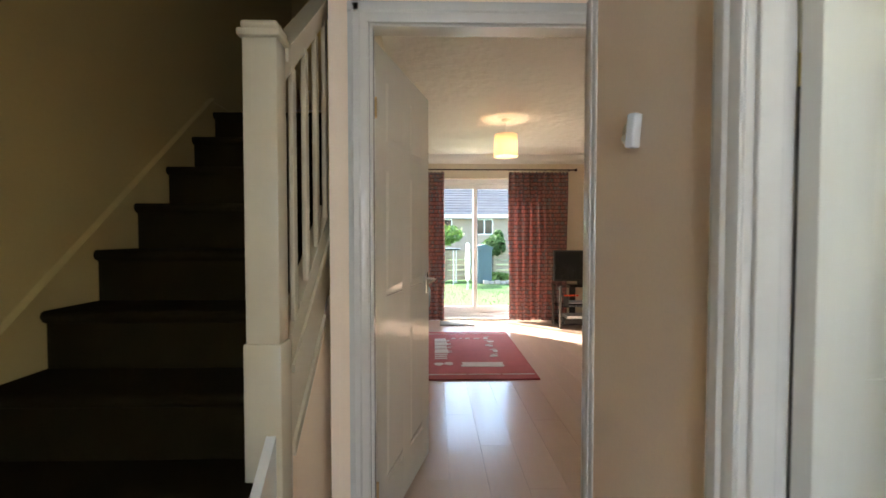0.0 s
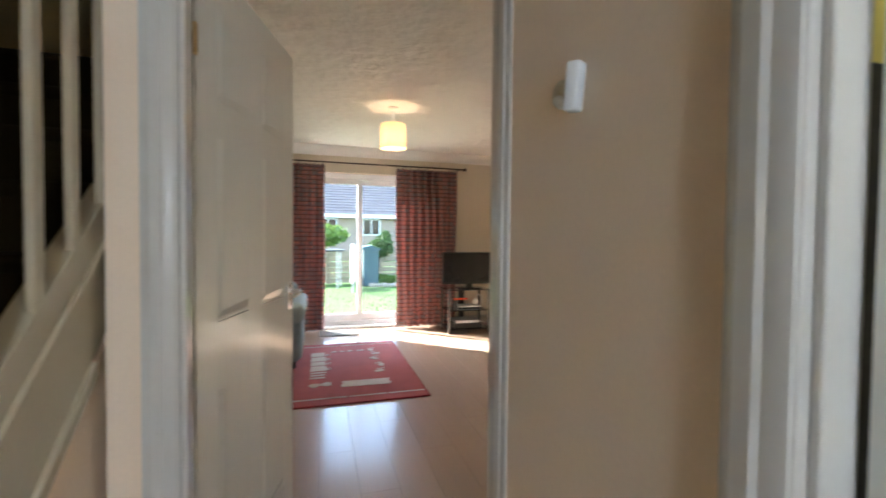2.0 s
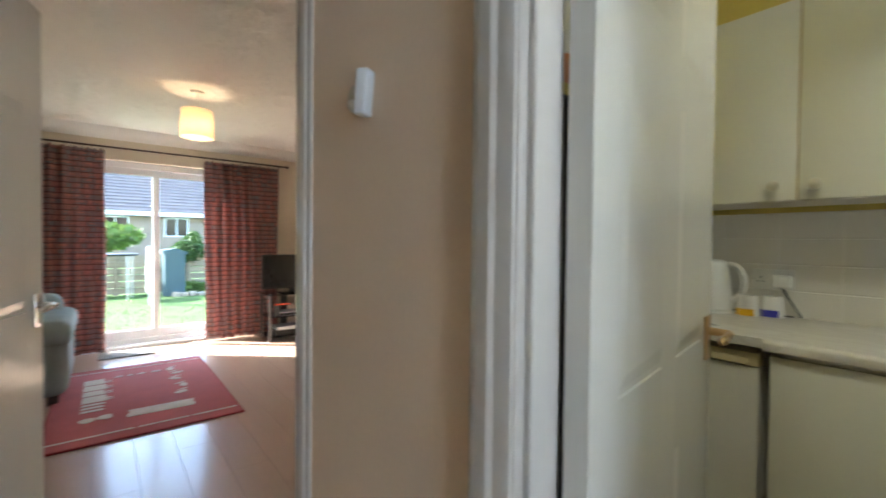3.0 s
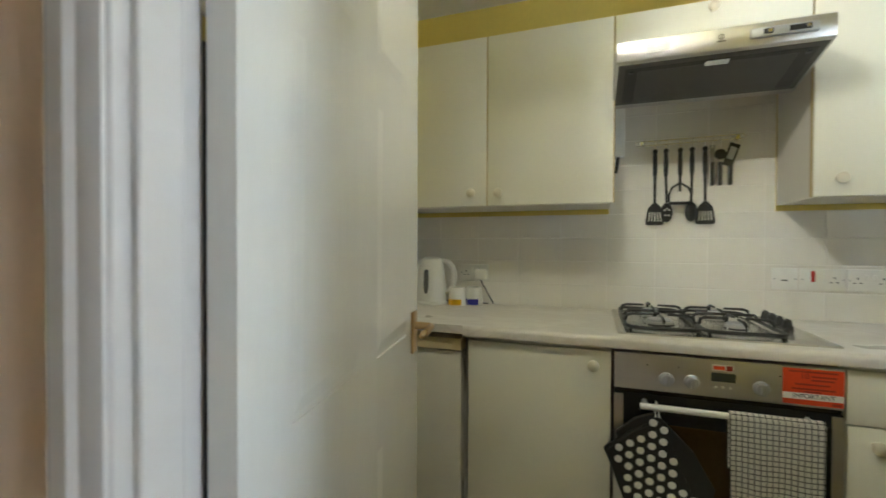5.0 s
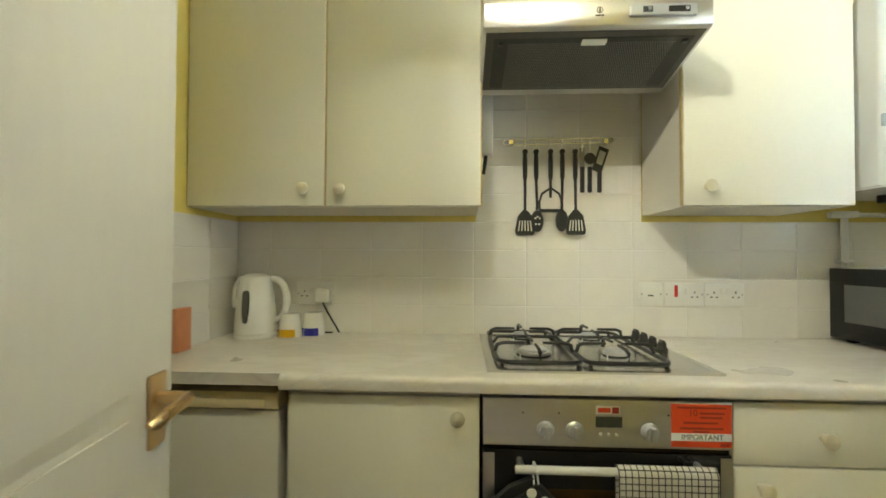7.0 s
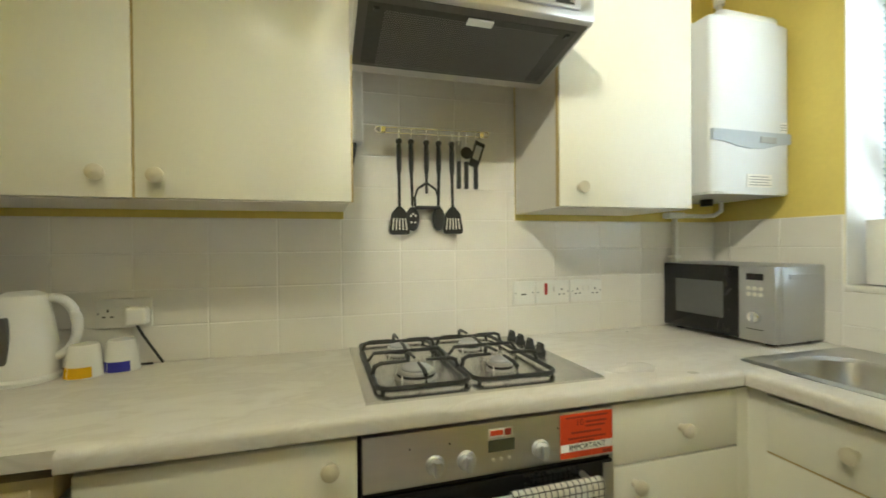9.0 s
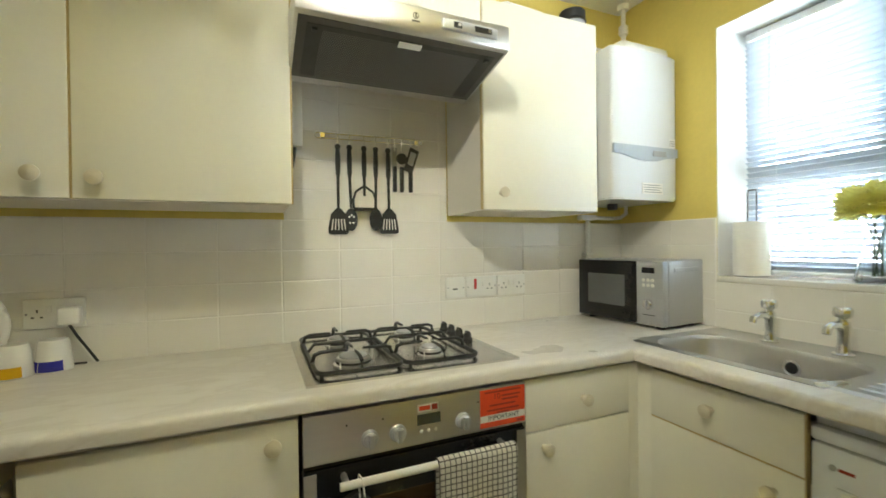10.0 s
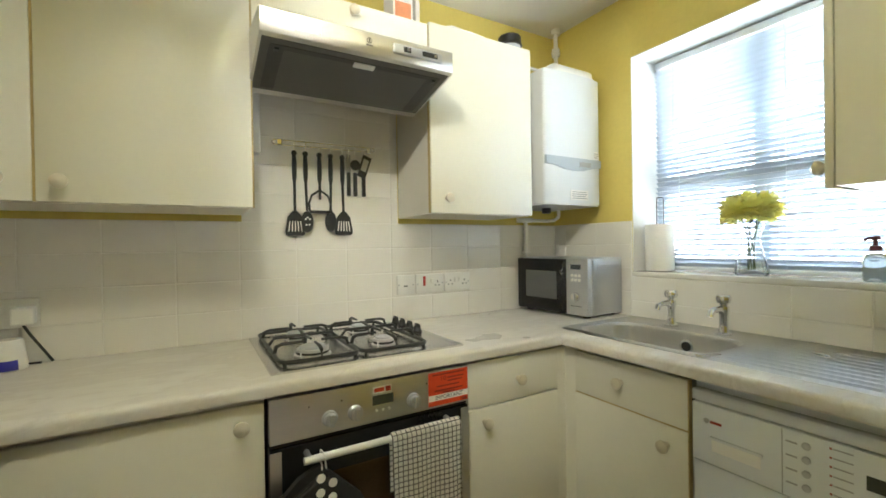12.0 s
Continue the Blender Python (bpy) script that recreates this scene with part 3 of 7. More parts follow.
panel_door("living_room_door", (-0.291, 1.612, 0), math.degrees(math.atan2(2.249 - 1.612, -0.116 + 0.291)), 0.74, "chrome", "white moulded six-panel door standing open into living room", mirror=1)
panel_door("kitchen_door", (0.573, 0.658, 0), 8.8, 0.775, "brass", "white moulded panel door with brass handle standing open", mirror=1, relief=0.4)
structure("trim_threshold", boxed(-0.295, 0.517, 1.50, 1.60, -0.012, 0.004, 0.002), "laminate", "wooden threshold strip", "trim")

# front door with a glazed panel
front = thing("door_3", (0.05, -1.5, 0), "white front door with an obscured glass panel", "door", kind="structure")
bm = bmesh.new()
box(bm, -0.32, -0.26, -1.54, -1.47, 0, 2.05)
box(bm, 0.36, 0.42, -1.54, -1.47, 0, 2.05)
box(bm, -0.26, 0.36, -1.54, -1.47, 1.99, 2.05)
part("door_frame", bm, "upvc", front)
bm = bmesh.new()
box(bm, -0.26, -0.16, -1.53, -1.48, 0.0, 1.99)
box(bm, 0.26, 0.36, -1.53, -1.48, 0.0, 1.99)
box(bm, -0.16, 0.26, -1.53, -1.48, 0.0, 0.85)
box(bm, -0.16, 0.26, -1.53, -1.48, 1.88, 1.99)
part("leaf", bm, "upvc", front)
pane = part("pane", boxed(-0.16, 0.26, -1.508, -1.502, 0.85, 1.88), "pane", front)
pane.visible_shadow = False

# ---- stairs ----
RISE, GO, Y1 = 0.196, 0.225, 0.485
stairs = thing("staircase", (-0.95, Y1, 0), "staircase with dark brown carpet and cream strings", "staircase")
for k in range(1, 10):
    z, y = RISE * k, Y1 + GO * (k - 1)
    bm = bmesh.new()
    outline = [(y + 0.02, z - RISE - (0.02 if k > 1 else 0.0)), (y + 0.02, z - 0.045), (y + 0.004, z - 0.036)] + arc(y + 0.014, z - 0.018, 0.018, 200, 90, 5) + [(y + GO + 0.018, z), (y + GO + 0.018, z - RISE - (0.02 if k > 1 else 0.0))]
    prism(bm, outline, "x", -1.362, -0.50)
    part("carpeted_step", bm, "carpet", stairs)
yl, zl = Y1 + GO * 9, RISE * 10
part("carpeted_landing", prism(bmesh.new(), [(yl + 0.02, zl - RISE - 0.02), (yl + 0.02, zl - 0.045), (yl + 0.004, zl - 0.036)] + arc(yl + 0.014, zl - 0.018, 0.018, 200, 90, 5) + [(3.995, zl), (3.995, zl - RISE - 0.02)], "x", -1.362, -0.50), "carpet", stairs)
slope = RISE / GO
bm = bmesh.new()
s0, s1 = Y1 - 0.05, Y1 + GO * 9
zs0 = RISE + 0.055
prism(bm, [(s0, 0), (s0, zs0 + slope * (s0 - Y1)), (s1, zs0 + slope * (s1 - Y1)), (s1, zs0 - 0.42 + slope * (s1 - Y1))], "x", -1.385, -1.362)
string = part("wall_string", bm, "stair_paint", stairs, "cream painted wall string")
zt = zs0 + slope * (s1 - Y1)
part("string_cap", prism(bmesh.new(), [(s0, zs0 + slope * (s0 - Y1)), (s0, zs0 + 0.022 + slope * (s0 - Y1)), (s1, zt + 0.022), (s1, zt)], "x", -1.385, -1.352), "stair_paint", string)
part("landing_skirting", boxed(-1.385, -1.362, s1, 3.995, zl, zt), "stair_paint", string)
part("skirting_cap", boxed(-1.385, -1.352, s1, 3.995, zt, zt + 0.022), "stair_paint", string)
bm = bmesh.new()
prism(bm, [(Y1 + 0.02, 0.0), (1.155, 0.0), (1.155, 0.80), (Y1 + 0.02, 0.19)], "x", -0.50, -0.475)
part("closing_panel", bm, "gloss_white", stairs)

bal = thing("balustrade", (-0.5, 1.11, 0), "white painted newel post, handrail and spindles", "balustrade")
bm = bmesh.new()
box(bm, -0.552, -0.464, 1.065, 1.136, 0.94, 1.735, 0.004, 2)
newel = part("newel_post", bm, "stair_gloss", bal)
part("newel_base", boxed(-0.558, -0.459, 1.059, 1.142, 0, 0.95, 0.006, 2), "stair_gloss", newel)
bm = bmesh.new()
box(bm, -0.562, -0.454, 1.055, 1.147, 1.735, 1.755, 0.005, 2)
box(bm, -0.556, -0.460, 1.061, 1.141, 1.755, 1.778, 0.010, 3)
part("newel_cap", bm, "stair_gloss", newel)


def sloped(bm, x0, x1, y0, y1, z0, low, high, bevel=0.0):
    m = 0.852
    prism(bm, [(y0, z0 + low), (y1, z0 + low + m * (y1 - y0)), (y1, z0 + high + m * (y1 - y0)), (y0, z0 + high)], "x", x0, x1)


bm = bmesh.new()
sloped(bm, -0.508, -0.464, 1.13, 1.6, 1.648, 0.0, 0.05)
sloped(bm, -0.516, -0.456, 1.13, 1.6, 1.648, 0.05, 0.085)
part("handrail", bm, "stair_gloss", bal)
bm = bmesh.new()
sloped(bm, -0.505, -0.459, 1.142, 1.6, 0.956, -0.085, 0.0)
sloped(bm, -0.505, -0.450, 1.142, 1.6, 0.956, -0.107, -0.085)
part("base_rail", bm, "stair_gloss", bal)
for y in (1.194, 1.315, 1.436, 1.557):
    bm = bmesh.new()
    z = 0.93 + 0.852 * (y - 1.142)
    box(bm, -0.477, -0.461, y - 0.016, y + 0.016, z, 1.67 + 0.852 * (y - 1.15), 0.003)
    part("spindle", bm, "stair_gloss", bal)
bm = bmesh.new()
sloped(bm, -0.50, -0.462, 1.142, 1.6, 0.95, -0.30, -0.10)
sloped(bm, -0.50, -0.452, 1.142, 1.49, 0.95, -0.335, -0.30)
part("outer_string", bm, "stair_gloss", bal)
structure("wall_under_stairs", prism(bmesh.new(), [(1.143, 0.0), (1.6, 0.0), (1.6, 1.0), (1.143, 0.62)], "x", -0.50, -0.466), "hall_paint", "beige wall panel below the stair string", "wall")
structure("wall_hall_left", boxed(-0.50, -0.47, KY, 0.50, 0, 0.02), "gloss_white", "low white trim beside the stairs", "trim")

# ---- kitchen units ----
TOP, UNDER = 0.919, 0.880
WX, WY = 1.695, -0.765
worktop = thing("worktop", (2.0, 0.2, UNDER), "pale marbled laminate worktop with rounded front edge", "worktop")
nose = [(WX + 0.03, UNDER), (WX + 0.006, UNDER)] + arc(WX + 0.006, UNDER + 0.006, 0.006, 270, 180, 4) + arc(WX + 0.015, TOP - 0.015, 0.015, 180, 90, 7)
bm = prism(bmesh.new(), nose[:-1] + [(WX + 0.03, TOP), (KX, TOP), (KX, UNDER)], "y", WY, 0.75)
part("main_slab", bm, "worktop", worktop)
# the window run, with an opening for the sink bowl
xs_, ys_ = (0.60, 1.24, 1.75, KX), (KY + 0.006, -1.17, -0.85, WY - 0.03)
bm = bmesh.new()
for zz in (TOP, UNDER):
    vv = [[bm.verts.new((x, y, zz)) for y in ys_] for x in xs_]
    for i in range(3):
        for j in range(3):
            if (i, j) != (1, 1):
                bm.faces.new((vv[i][j], vv[i + 1][j], vv[i + 1][j + 1], vv[i][j + 1]))
lip_line = nose + [(WX + 0.03, TOP)]
nv = [[bm.verts.new((x, WY - (px - WX), pz)) for px, pz in lip_line] for x in (0.60, WX)]
for k in range(len(lip_line) - 1):
    bm.faces.new((nv[0][k], nv[0][k + 1], nv[1][k + 1], nv[1][k]))
bm.faces.new([bm.verts.new(p) for p in ((WX, WY - 0.03, TOP), (KX, WY - 0.03, TOP), (KX, WY, TOP), (WX, WY, TOP))])
bmesh.ops.remove_doubles(bm, verts=bm.verts, dist=1e-5)
part("window_slab", bm, "worktop", worktop)
part("end_slab", boxed(WX + 0.014, KX, 0.75, KL, UNDER + 0.008, TOP), "worktop", worktop, "cut-back worktop end over the fridge")


def knob(parent, place, facing):
    bm = bmesh.new()
    prof = [(0.009, 0.0), (0.010, 0.012), (0.016, 0.018), (0.0185, 0.024), (0.018, 0.030), (0.012, 0.0345), (0.0001, 0.036)]
    ax = facing[1]
    sgn = -1 if facing[0] == "-" else 1
    lathe(bm, [(r, sgn * h) for r, h in prof], place, 18, ax)
    return part("knob", bm, "knob", parent)


def door_panel(parent, name, x, y, z, facing, edge=True):
    """A slab front: x, y and z are (from, to)."""
    bm = boxed(*x, *y, *z, 0.0025, 2)
    return part(name, bm, "cabinet", parent)


def unit(name, label, group, body, fronts, knobs, facing="-x", body_mat="carcass"):
    """A cabinet: its body, its fronts and the knob of each front."""
    bx, by, bz = body
    cab = thing(name, ((bx[0] + bx[1]) / 2, (by[0] + by[1]) / 2, bz[0]), label, "cabinet", group)
    part("body", boxed(*bx, *by, *bz), body_mat, cab)
    for (fname, fx, fy, fz), kn in zip(fronts, knobs):
        f = door_panel(cab, fname, fx, fy, fz, facing)
        if kn:
            knob(f, kn, facing)
    return cab


F0, F1 = 1.697 + 0.018, 1.697 + 0.036
base_group, wall_group = "fitted base units", "fitted wall units"
unit("base_cabinet", "cream slab-door base cabinet with a round knob", base_group, ((F1 + 0.002, 2.29), (0.246, 0.736), (0.12, UNDER)),
     [("door", (F0, F1), (0.248, 0.734), (0.125, 0.866))], [(F0, 0.302, 0.820)])
unit("drawer_cabinet", "cream base cabinet with drawer over door", base_group, ((F1 + 0.002, 2.29), (-0.79, -0.362), (0.12, UNDER)),
     [("drawer_front", (F0, F1), (-0.762, -0.365), (0.717, 0.868)), ("door", (F0, F1), (-0.762, -0.365), (0.125, 0.712))], [(F0, -0.573, 0.788), (F0, -0.428, 0.667)])
unit("sink_cabinet", "cream sink cabinet with drawer front over door", base_group, ((1.252, 1.70), (-1.33, -0.822), (0.12, 0.70)),
     [("drawer_front", (1.256, 1.666), (-0.820, -0.802), (0.717, 0.862)), ("door", (1.256, 1.666), (-0.820, -0.802), (0.125, 0.712))], [(1.472, -0.802, 0.798), (1.318, -0.802, 0.655)], "+y")
bm = bmesh.new()
box(bm, 1.668, 1.719, -0.820, -0.806, 0.12, 0.868)
box(bm, 1.719, 1.733, -0.820, -0.7645, 0.12, 0.868)
solo("corner_post", bm, "cabinet", "cream corner filler panel between base cabinets", "filler panel")
bm = bmesh.new()
box(bm, 1.775, 1.79, -0.85, 0.74, 0.0, 0.118)
box(bm, 1.25, 1.775, -0.865, -0.85, 0.0, 0.118)
structure("trim_plinth", bm, "cabinet", "cream plinth below the base cabinets", "trim")
# dark sheet over the cabinet body, in place of shade under the sink
structure("trim_back_rail", boxed(1.252, 1.70, -1.33, -0.822, 0.70, 0.71), "shadow_gap", "dark sheet standing in for the shade below the sink", "trim")

D0, D1 = 1.975, 1.993
CZ0, CZ1 = 1.378, 2.087
unit("wall_cabinet", "cream double wall cabinet with round knobs", wall_group, ((D1 + 0.002, KX - 0.012), (0.242, KL - 0.002), (1.376, CZ1 - 0.004)),
     [("door", (D0, D1), (0.733, KL - 0.006), (CZ0, CZ1)), ("door", (D0, D1), (0.236, 0.727), (CZ0, CZ1))], [(D0, 0.794, 1.431), (D0, 0.678, 1.428)])
unit("hood_cabinet", "cream top cabinet over the cooker hood", wall_group, ((D1 + 0.002, KX - 0.012), (-0.376, 0.238), (1.92, CZ1)),
     [("door", (D0, D1), (-0.378, 0.231), (1.925, CZ1))], [(D0, -0.088, 2.052)])
unit("wall_cabinet", "cream single wall cabinet beside the boiler", wall_group, ((D1 + 0.002, KX - 0.012), (-0.884, -0.388), (1.376, CZ1 + 0.008)),
     [("door", (D0, D1), (-0.887, -0.385), (CZ0, CZ1 + 0.012))], [(D0, -0.452, 1.436)])
unit("wall_cabinet", "cream wall cabinet hanging beside the window", wall_group, ((0.592, 0.952), (-1.342, -0.87), (1.375, CZ1)),
     [("door", (0.955, 0.973), (-1.342, -0.872), (1.372, CZ1))], [(0.973, -0.912, 1.425)], "+x", "cabinet")
bm = bmesh.new()
for y in (0.730, 0.2335):
    box(bm, D0 + 0.004, D1, y - 0.0028, y + 0.0028, CZ0, CZ1)
box(bm, D0 + 0.004, D1, -0.3835, -0.381, CZ0, CZ1)
box(bm, 1.256, 1.666, -0.8195, -0.8035, 0.7125, 0.7165)
box(bm, 1.2525, 1.2555, -0.8195, -0.8025, 0.14, 0.862)
box(bm, D0 + 0.004, D1, -0.8885, -0.8875, CZ0, CZ1)
structure("trim_edging", bm, "cabinet_edge", "worn brown edging between cabinet doors", "trim")

# fridge under the worktop end
fridge = thing("fridge", (2.0, 0.97, 0.0), "white under-counter fridge with cream top trim", "fridge")
part("body", boxed(1.80, 2.29, 0.765, 1.17, 0.02, 0.84, 0.004), "fridge_white", fridge)
fd = part("door", boxed(1.742, 1.797, 0.768, 1.17, 0.05, 0.815, 0.008, 2), "fridge_white", fridge)
bm = bmesh.new()
prism(bm, [(1.738, 0.818), (1.732, 0.838), (1.736, 0.862), (1.80, 0.868), (1.80, 0.818)], "y", 0.768, 1.17)
part("top_trim", bm, "fridge_trim", fd, "cream plastic grip along the top")
bm = bmesh.new()
box(bm, 1.729, 1.737, 0.80, 1.14, 0.822, 0.846, 0.003, 2)
part("grip", bm, "fridge_trim", fd)
part("foot", boxed(1.80, 1.84, 0.79, 0.83, 0.0, 0.02), "black_plastic", fridge)
part("foot", boxed(1.80, 1.84, 1.10, 1.14, 0.0, 0.02), "black_plastic", fridge)

# ---- oven ----
oven = thing("oven", (1.99, -0.06, 0.12), "stainless steel built-in oven with dark glass door", "oven")
OY0, OY1 = -0.357, 0.241
part("body", boxed(1.73, 2.28, OY0 + 0.003, OY1 - 0.003, 0.12, 0.876), "dark_metal", oven)
panel = part("control_panel", boxed(1.700, 1.729, OY0 + 0.002, OY1 - 0.002, 0.757, 0.872, 0.003, 2), "steel", oven, "brushed steel control panel")
for y in (0.088, 0.018, -0.160):
    bm = bmesh.new()
    lathe(bm, [(0.021, 0), (0.021, -0.006), (0.018, -0.009)], (1.700, y, 0.798), 24, "x")
    k = part("control_knob", bm, "silver", panel)
    bm = bmesh.new()
    lathe(bm, [(0.0165, -0.009), (0.0155, -0.018), (0.010, -0.020), (0.0001, -0.0203)], (1.700, y, 0.798), 22, "x")
    box(bm, 1.672, 1.684, y - 0.006, y + 0.006, 0.782, 0.814, 0.002, 2)
    part("grip", bm, "silver", k)
part("display", boxed(1.6985, 1.701, -0.096, -0.033, 0.806, 0.832), "lcd", panel)
for y in (-0.045, -0.064, -0.083):
    bm = bmesh.new()
    lathe(bm, [(0.004, 0), (0.004, -0.002), (0.0001, -0.0024)], (1.700, y, 0.789), 12, "x")
    part("button", bm, "white_plastic", panel)
sticker = part("sticker", boxed(1.6988, 1.7005, -0.091, -0.034, 0.838, 0.857), "label_white", panel, "small pink and white energy sticker")
part("print_block", boxed(1.6982, 1.699, -0.068, -0.038, 0.842, 0.853), "sticker_red", sticker)
part("print_block", boxed(1.6982, 1.699, -0.088, -0.072, 0.840, 0.855), "sticker_dark", sticker)
for y in (0.142, 0.055, -0.205):
    part("indicator", lathe(bmesh.new(), [(0.0022, 0), (0.0022, -0.0012)], (1.700, y, 0.838), 10, "x"), "black_plastic", panel)
label = part("warning_label", boxed(1.6985, 1.7005, -0.352, -0.211, 0.764, 0.866), "sticker_red", panel, "red warning label with white band")
part("white_band", boxed(1.6980, 1.6986, -0.352, -0.211, 0.779, 0.797), "label_white", label)


def writing(text, size, matrix, material, parent, name="lettering"):
    cu = bpy.data.curves.new(name, "FONT")
    cu.body, cu.size, cu.align_x, cu.align_y, cu.extrude = text, size, "CENTER", "CENTER", 0.0002
    tmp = bpy.data.objects.new(name, cu)
    me = bpy.data.meshes.new_from_object(tmp)
    bpy.data.objects.remove(tmp)
    me.transform(matrix)
    me.materials.append(M[material])
    top = parent
    while top.parent:
        top = top.parent
    if top.name in ROOT:
        me.transform(Matrix.Translation(-ROOT[top.name][0]))
    ob = new(name, me)
    ob.parent = parent
    return ob


FACE_X = Matrix(((0, 0, -1, 0), (-1, 0, 0, 0), (0, 1, 0, 0), (0, 0, 0, 1)))
writing("IMPORTANT", 0.0175, Matrix.Translation((1.6976, -0.283, 0.788)) @ FACE_X, "black_plastic", label)
writing("10", 0.022, Matrix.Translation((1.6980, -0.262, 0.845)) @ FACE_X, "sticker_dark", label)
for z, a, b in ((0.858, -0.338, -0.225), (0.845, -0.335, -0.278), (0.835, -0.33, -0.278), (0.822, -0.32, -0.24), (0.809, -0.332, -0.232), (0.801, -0.30, -0.262)):
    part("print_line", boxed(1.6978, 1.6986, a, b, z - 0.0022, z + 0.0022), "sticker_dark", label)
part("print_line", boxed(1.6978, 1.6986, -0.346, -0.325, 0.767, 0.774), "sticker_dark", label)
part("vent_gap", boxed(1.712, 1.73, OY0 + 0.004, OY1 - 0.004, 0.745, 0.757), "shadow_gap", oven)
odoor = part("door", boxed(1.702, 1.729, OY0 + 0.002, OY1 - 0.002, 0.16, 0.745, 0.003, 2), "black_gloss", oven, "dark mirror glass oven door")
part("steel_edge", boxed(1.6995, 1.7015, OY0 + 0.002, OY0 + 0.030, 0.165, 0.738), "steel", odoor)
part("steel_edge", boxed(1.6995, 1.7015, OY1 - 0.030, OY1 - 0.002, 0.165, 0.738), "steel", odoor)
part("viewing_window", boxed(1.6995, 1.7015, OY0 + 0.085, OY1 - 0.085, 0.30, 0.655, 0.0005), "amber_glass", odoor)
bm = bmesh.new()
tube(bm, [(1.658, 0.165, 0.720), (1.658, -0.285, 0.720)], 0.0095, 14)
hnd = part("handle", bm, "white_plastic", odoor, "pale bar handle")
for y in (0.150, -0.270):
    part("bracket", tube(bmesh.new(), [(1.703, y, 0.722), (1.658, y, 0.720)], 0.0075, 10), "steel", hnd)
part("base_grille", boxed(1.715, 1.73, OY0 + 0.004, OY1 - 0.004, 0.12, 0.155), "dark_metal", oven)


def cloth(name, width, drop_front, drop_back, place, material, label, waves=2.0):
    """A cloth folded over the handle bar."""
    bm = bmesh.new()
    uvl = bm.loops.layers.uv.new("UVMap")
    x0, y0, z0 = place
    r = 0.0125
    path = []
    n = 26
    for i in range(n + 1):
        path.append((-r - 0.002, -drop_front * (1 - i / n)))
    for i in range(1, 8):
        a = math.pi - math.pi * i / 8
        path.append((math.cos(a) * r, math.sin(a) * r))
    for i in range(15):
        path.append((r + 0.002, -drop_back * i / 14))
    cols = 18
    s, rows = 0.0, []
    last = path[0]
    for px, pz in path:
        s += math.hypot(px - last[0], pz - last[1])
        last = (px, pz)
        row = []
        for j in range(cols + 1):
            u = j / cols
            down = min(1, max(0, -pz / 0.3))
            wob = 0.006 * down * math.sin(u * waves * 6.28 + 0.6) * (1 if px < 0 else 0.3)
            row.append((bm.verts.new((x0 + px + wob - (0.004 if px < 0 else 0) * down, y0 - width * u + 0.006 * down * (u - 0.5), z0 + pz)), (u * width, s)))
        rows.append(row)
    for a, b in zip(rows, rows[1:]):
        for j in range(cols):
            q = (a[j], a[j + 1], b[j + 1], b[j])
            f = bm.faces.new([v for v, _ in q])
            for loop, (_, uv) in zip(f.loops, q):
                loop[uvl].uv = uv
    ob = solo(name, bm, material, label, "towel", angle=80)
    mod = ob.modifiers.new("thickness", "SOLIDIFY")
    mod.thickness, mod.offset = 0.004, 0
    return ob


cloth("tea_towel", 0.222, 0.40, 0.16, (1.658, -0.068, 0.722), "check", "black and white checked tea towel over the oven handle")

# spotted oven gloves hanging from the handle
gl = thing("oven_glove", (1.64, 0.15, 0.50), "black oven glove with white spots hanging by its loop", "oven glove")
bm = bmesh.new()
outline = [(0.070, 0.700), (0.135, 0.640), (0.205, 0.600), (0.218, 0.585), (0.19, 0.52), (0.165, 0.45), (0.145, 0.38), (0.02, 0.36), (-0.035, 0.41), (-0.035, 0.46), (-0.005, 0.53), (0.03, 0.62), (0.055, 0.695)]
outline = [(y + 0.052, z) for y, z in outline]
prism(bm, [(y, z) for y, z in outline], "x", 1.618, 1.646)
bmesh.ops.bevel(bm, geom=[e for e in bm.edges if abs(e.verts[0].co.x - e.verts[1].co.x) < 1e-6], offset=0.009, segments=2, affect="EDGES")
part("pad", bm, "spot_black", gl)
bm = bmesh.new()
tube(bm, [(1.640, 0.114, 0.690), (1.640, 0.118, 0.725), (1.650, 0.120, 0.736), (1.668, 0.121, 0.734), (1.672, 0.123, 0.720), (1.640, 0.124, 0.690)], 0.0022, 6)
part("loop", bm, "spot_white", gl)
ca, sa = math.cos(0.55), math.sin(0.55)
for i in range(-6, 7):
    for j in range(-6, 7):
        u, v = i * 0.034 + (0.017 if j % 2 else 0), j * 0.031
        y, z = 0.142 + u * ca - v * sa, 0.51 + u * sa + v * ca
        inside = False
        for (ya, za), (yb, zb) in zip(outline, outline[1:] + outline[:1]):
            if (za > z) != (zb > z) and y < (yb - ya) * (z - za) / (zb - za) + ya:
                inside = not inside
        if inside and all(math.hypot(y - a, z - b) > 0.016 for a, b in outline):
            part("spot", lathe(bmesh.new(), [(0.0001, -0.0022), (0.0105, -0.0018), (0.0115, 0.001)], (1.6178, y, z), 12, "x"), "spot_white", gl)
solo("folded_cloth", prism(bmesh.new(), [(0.235, 0.63), (0.18, 0.68), (0.125, 0.705), (0.02, 0.60), (-0.035, 0.50), (-0.02, 0.42), (0.20, 0.44)], "x", 1.650, 1.668), "spot_black", "dark glove back hanging behind the spotted glove", "oven glove")

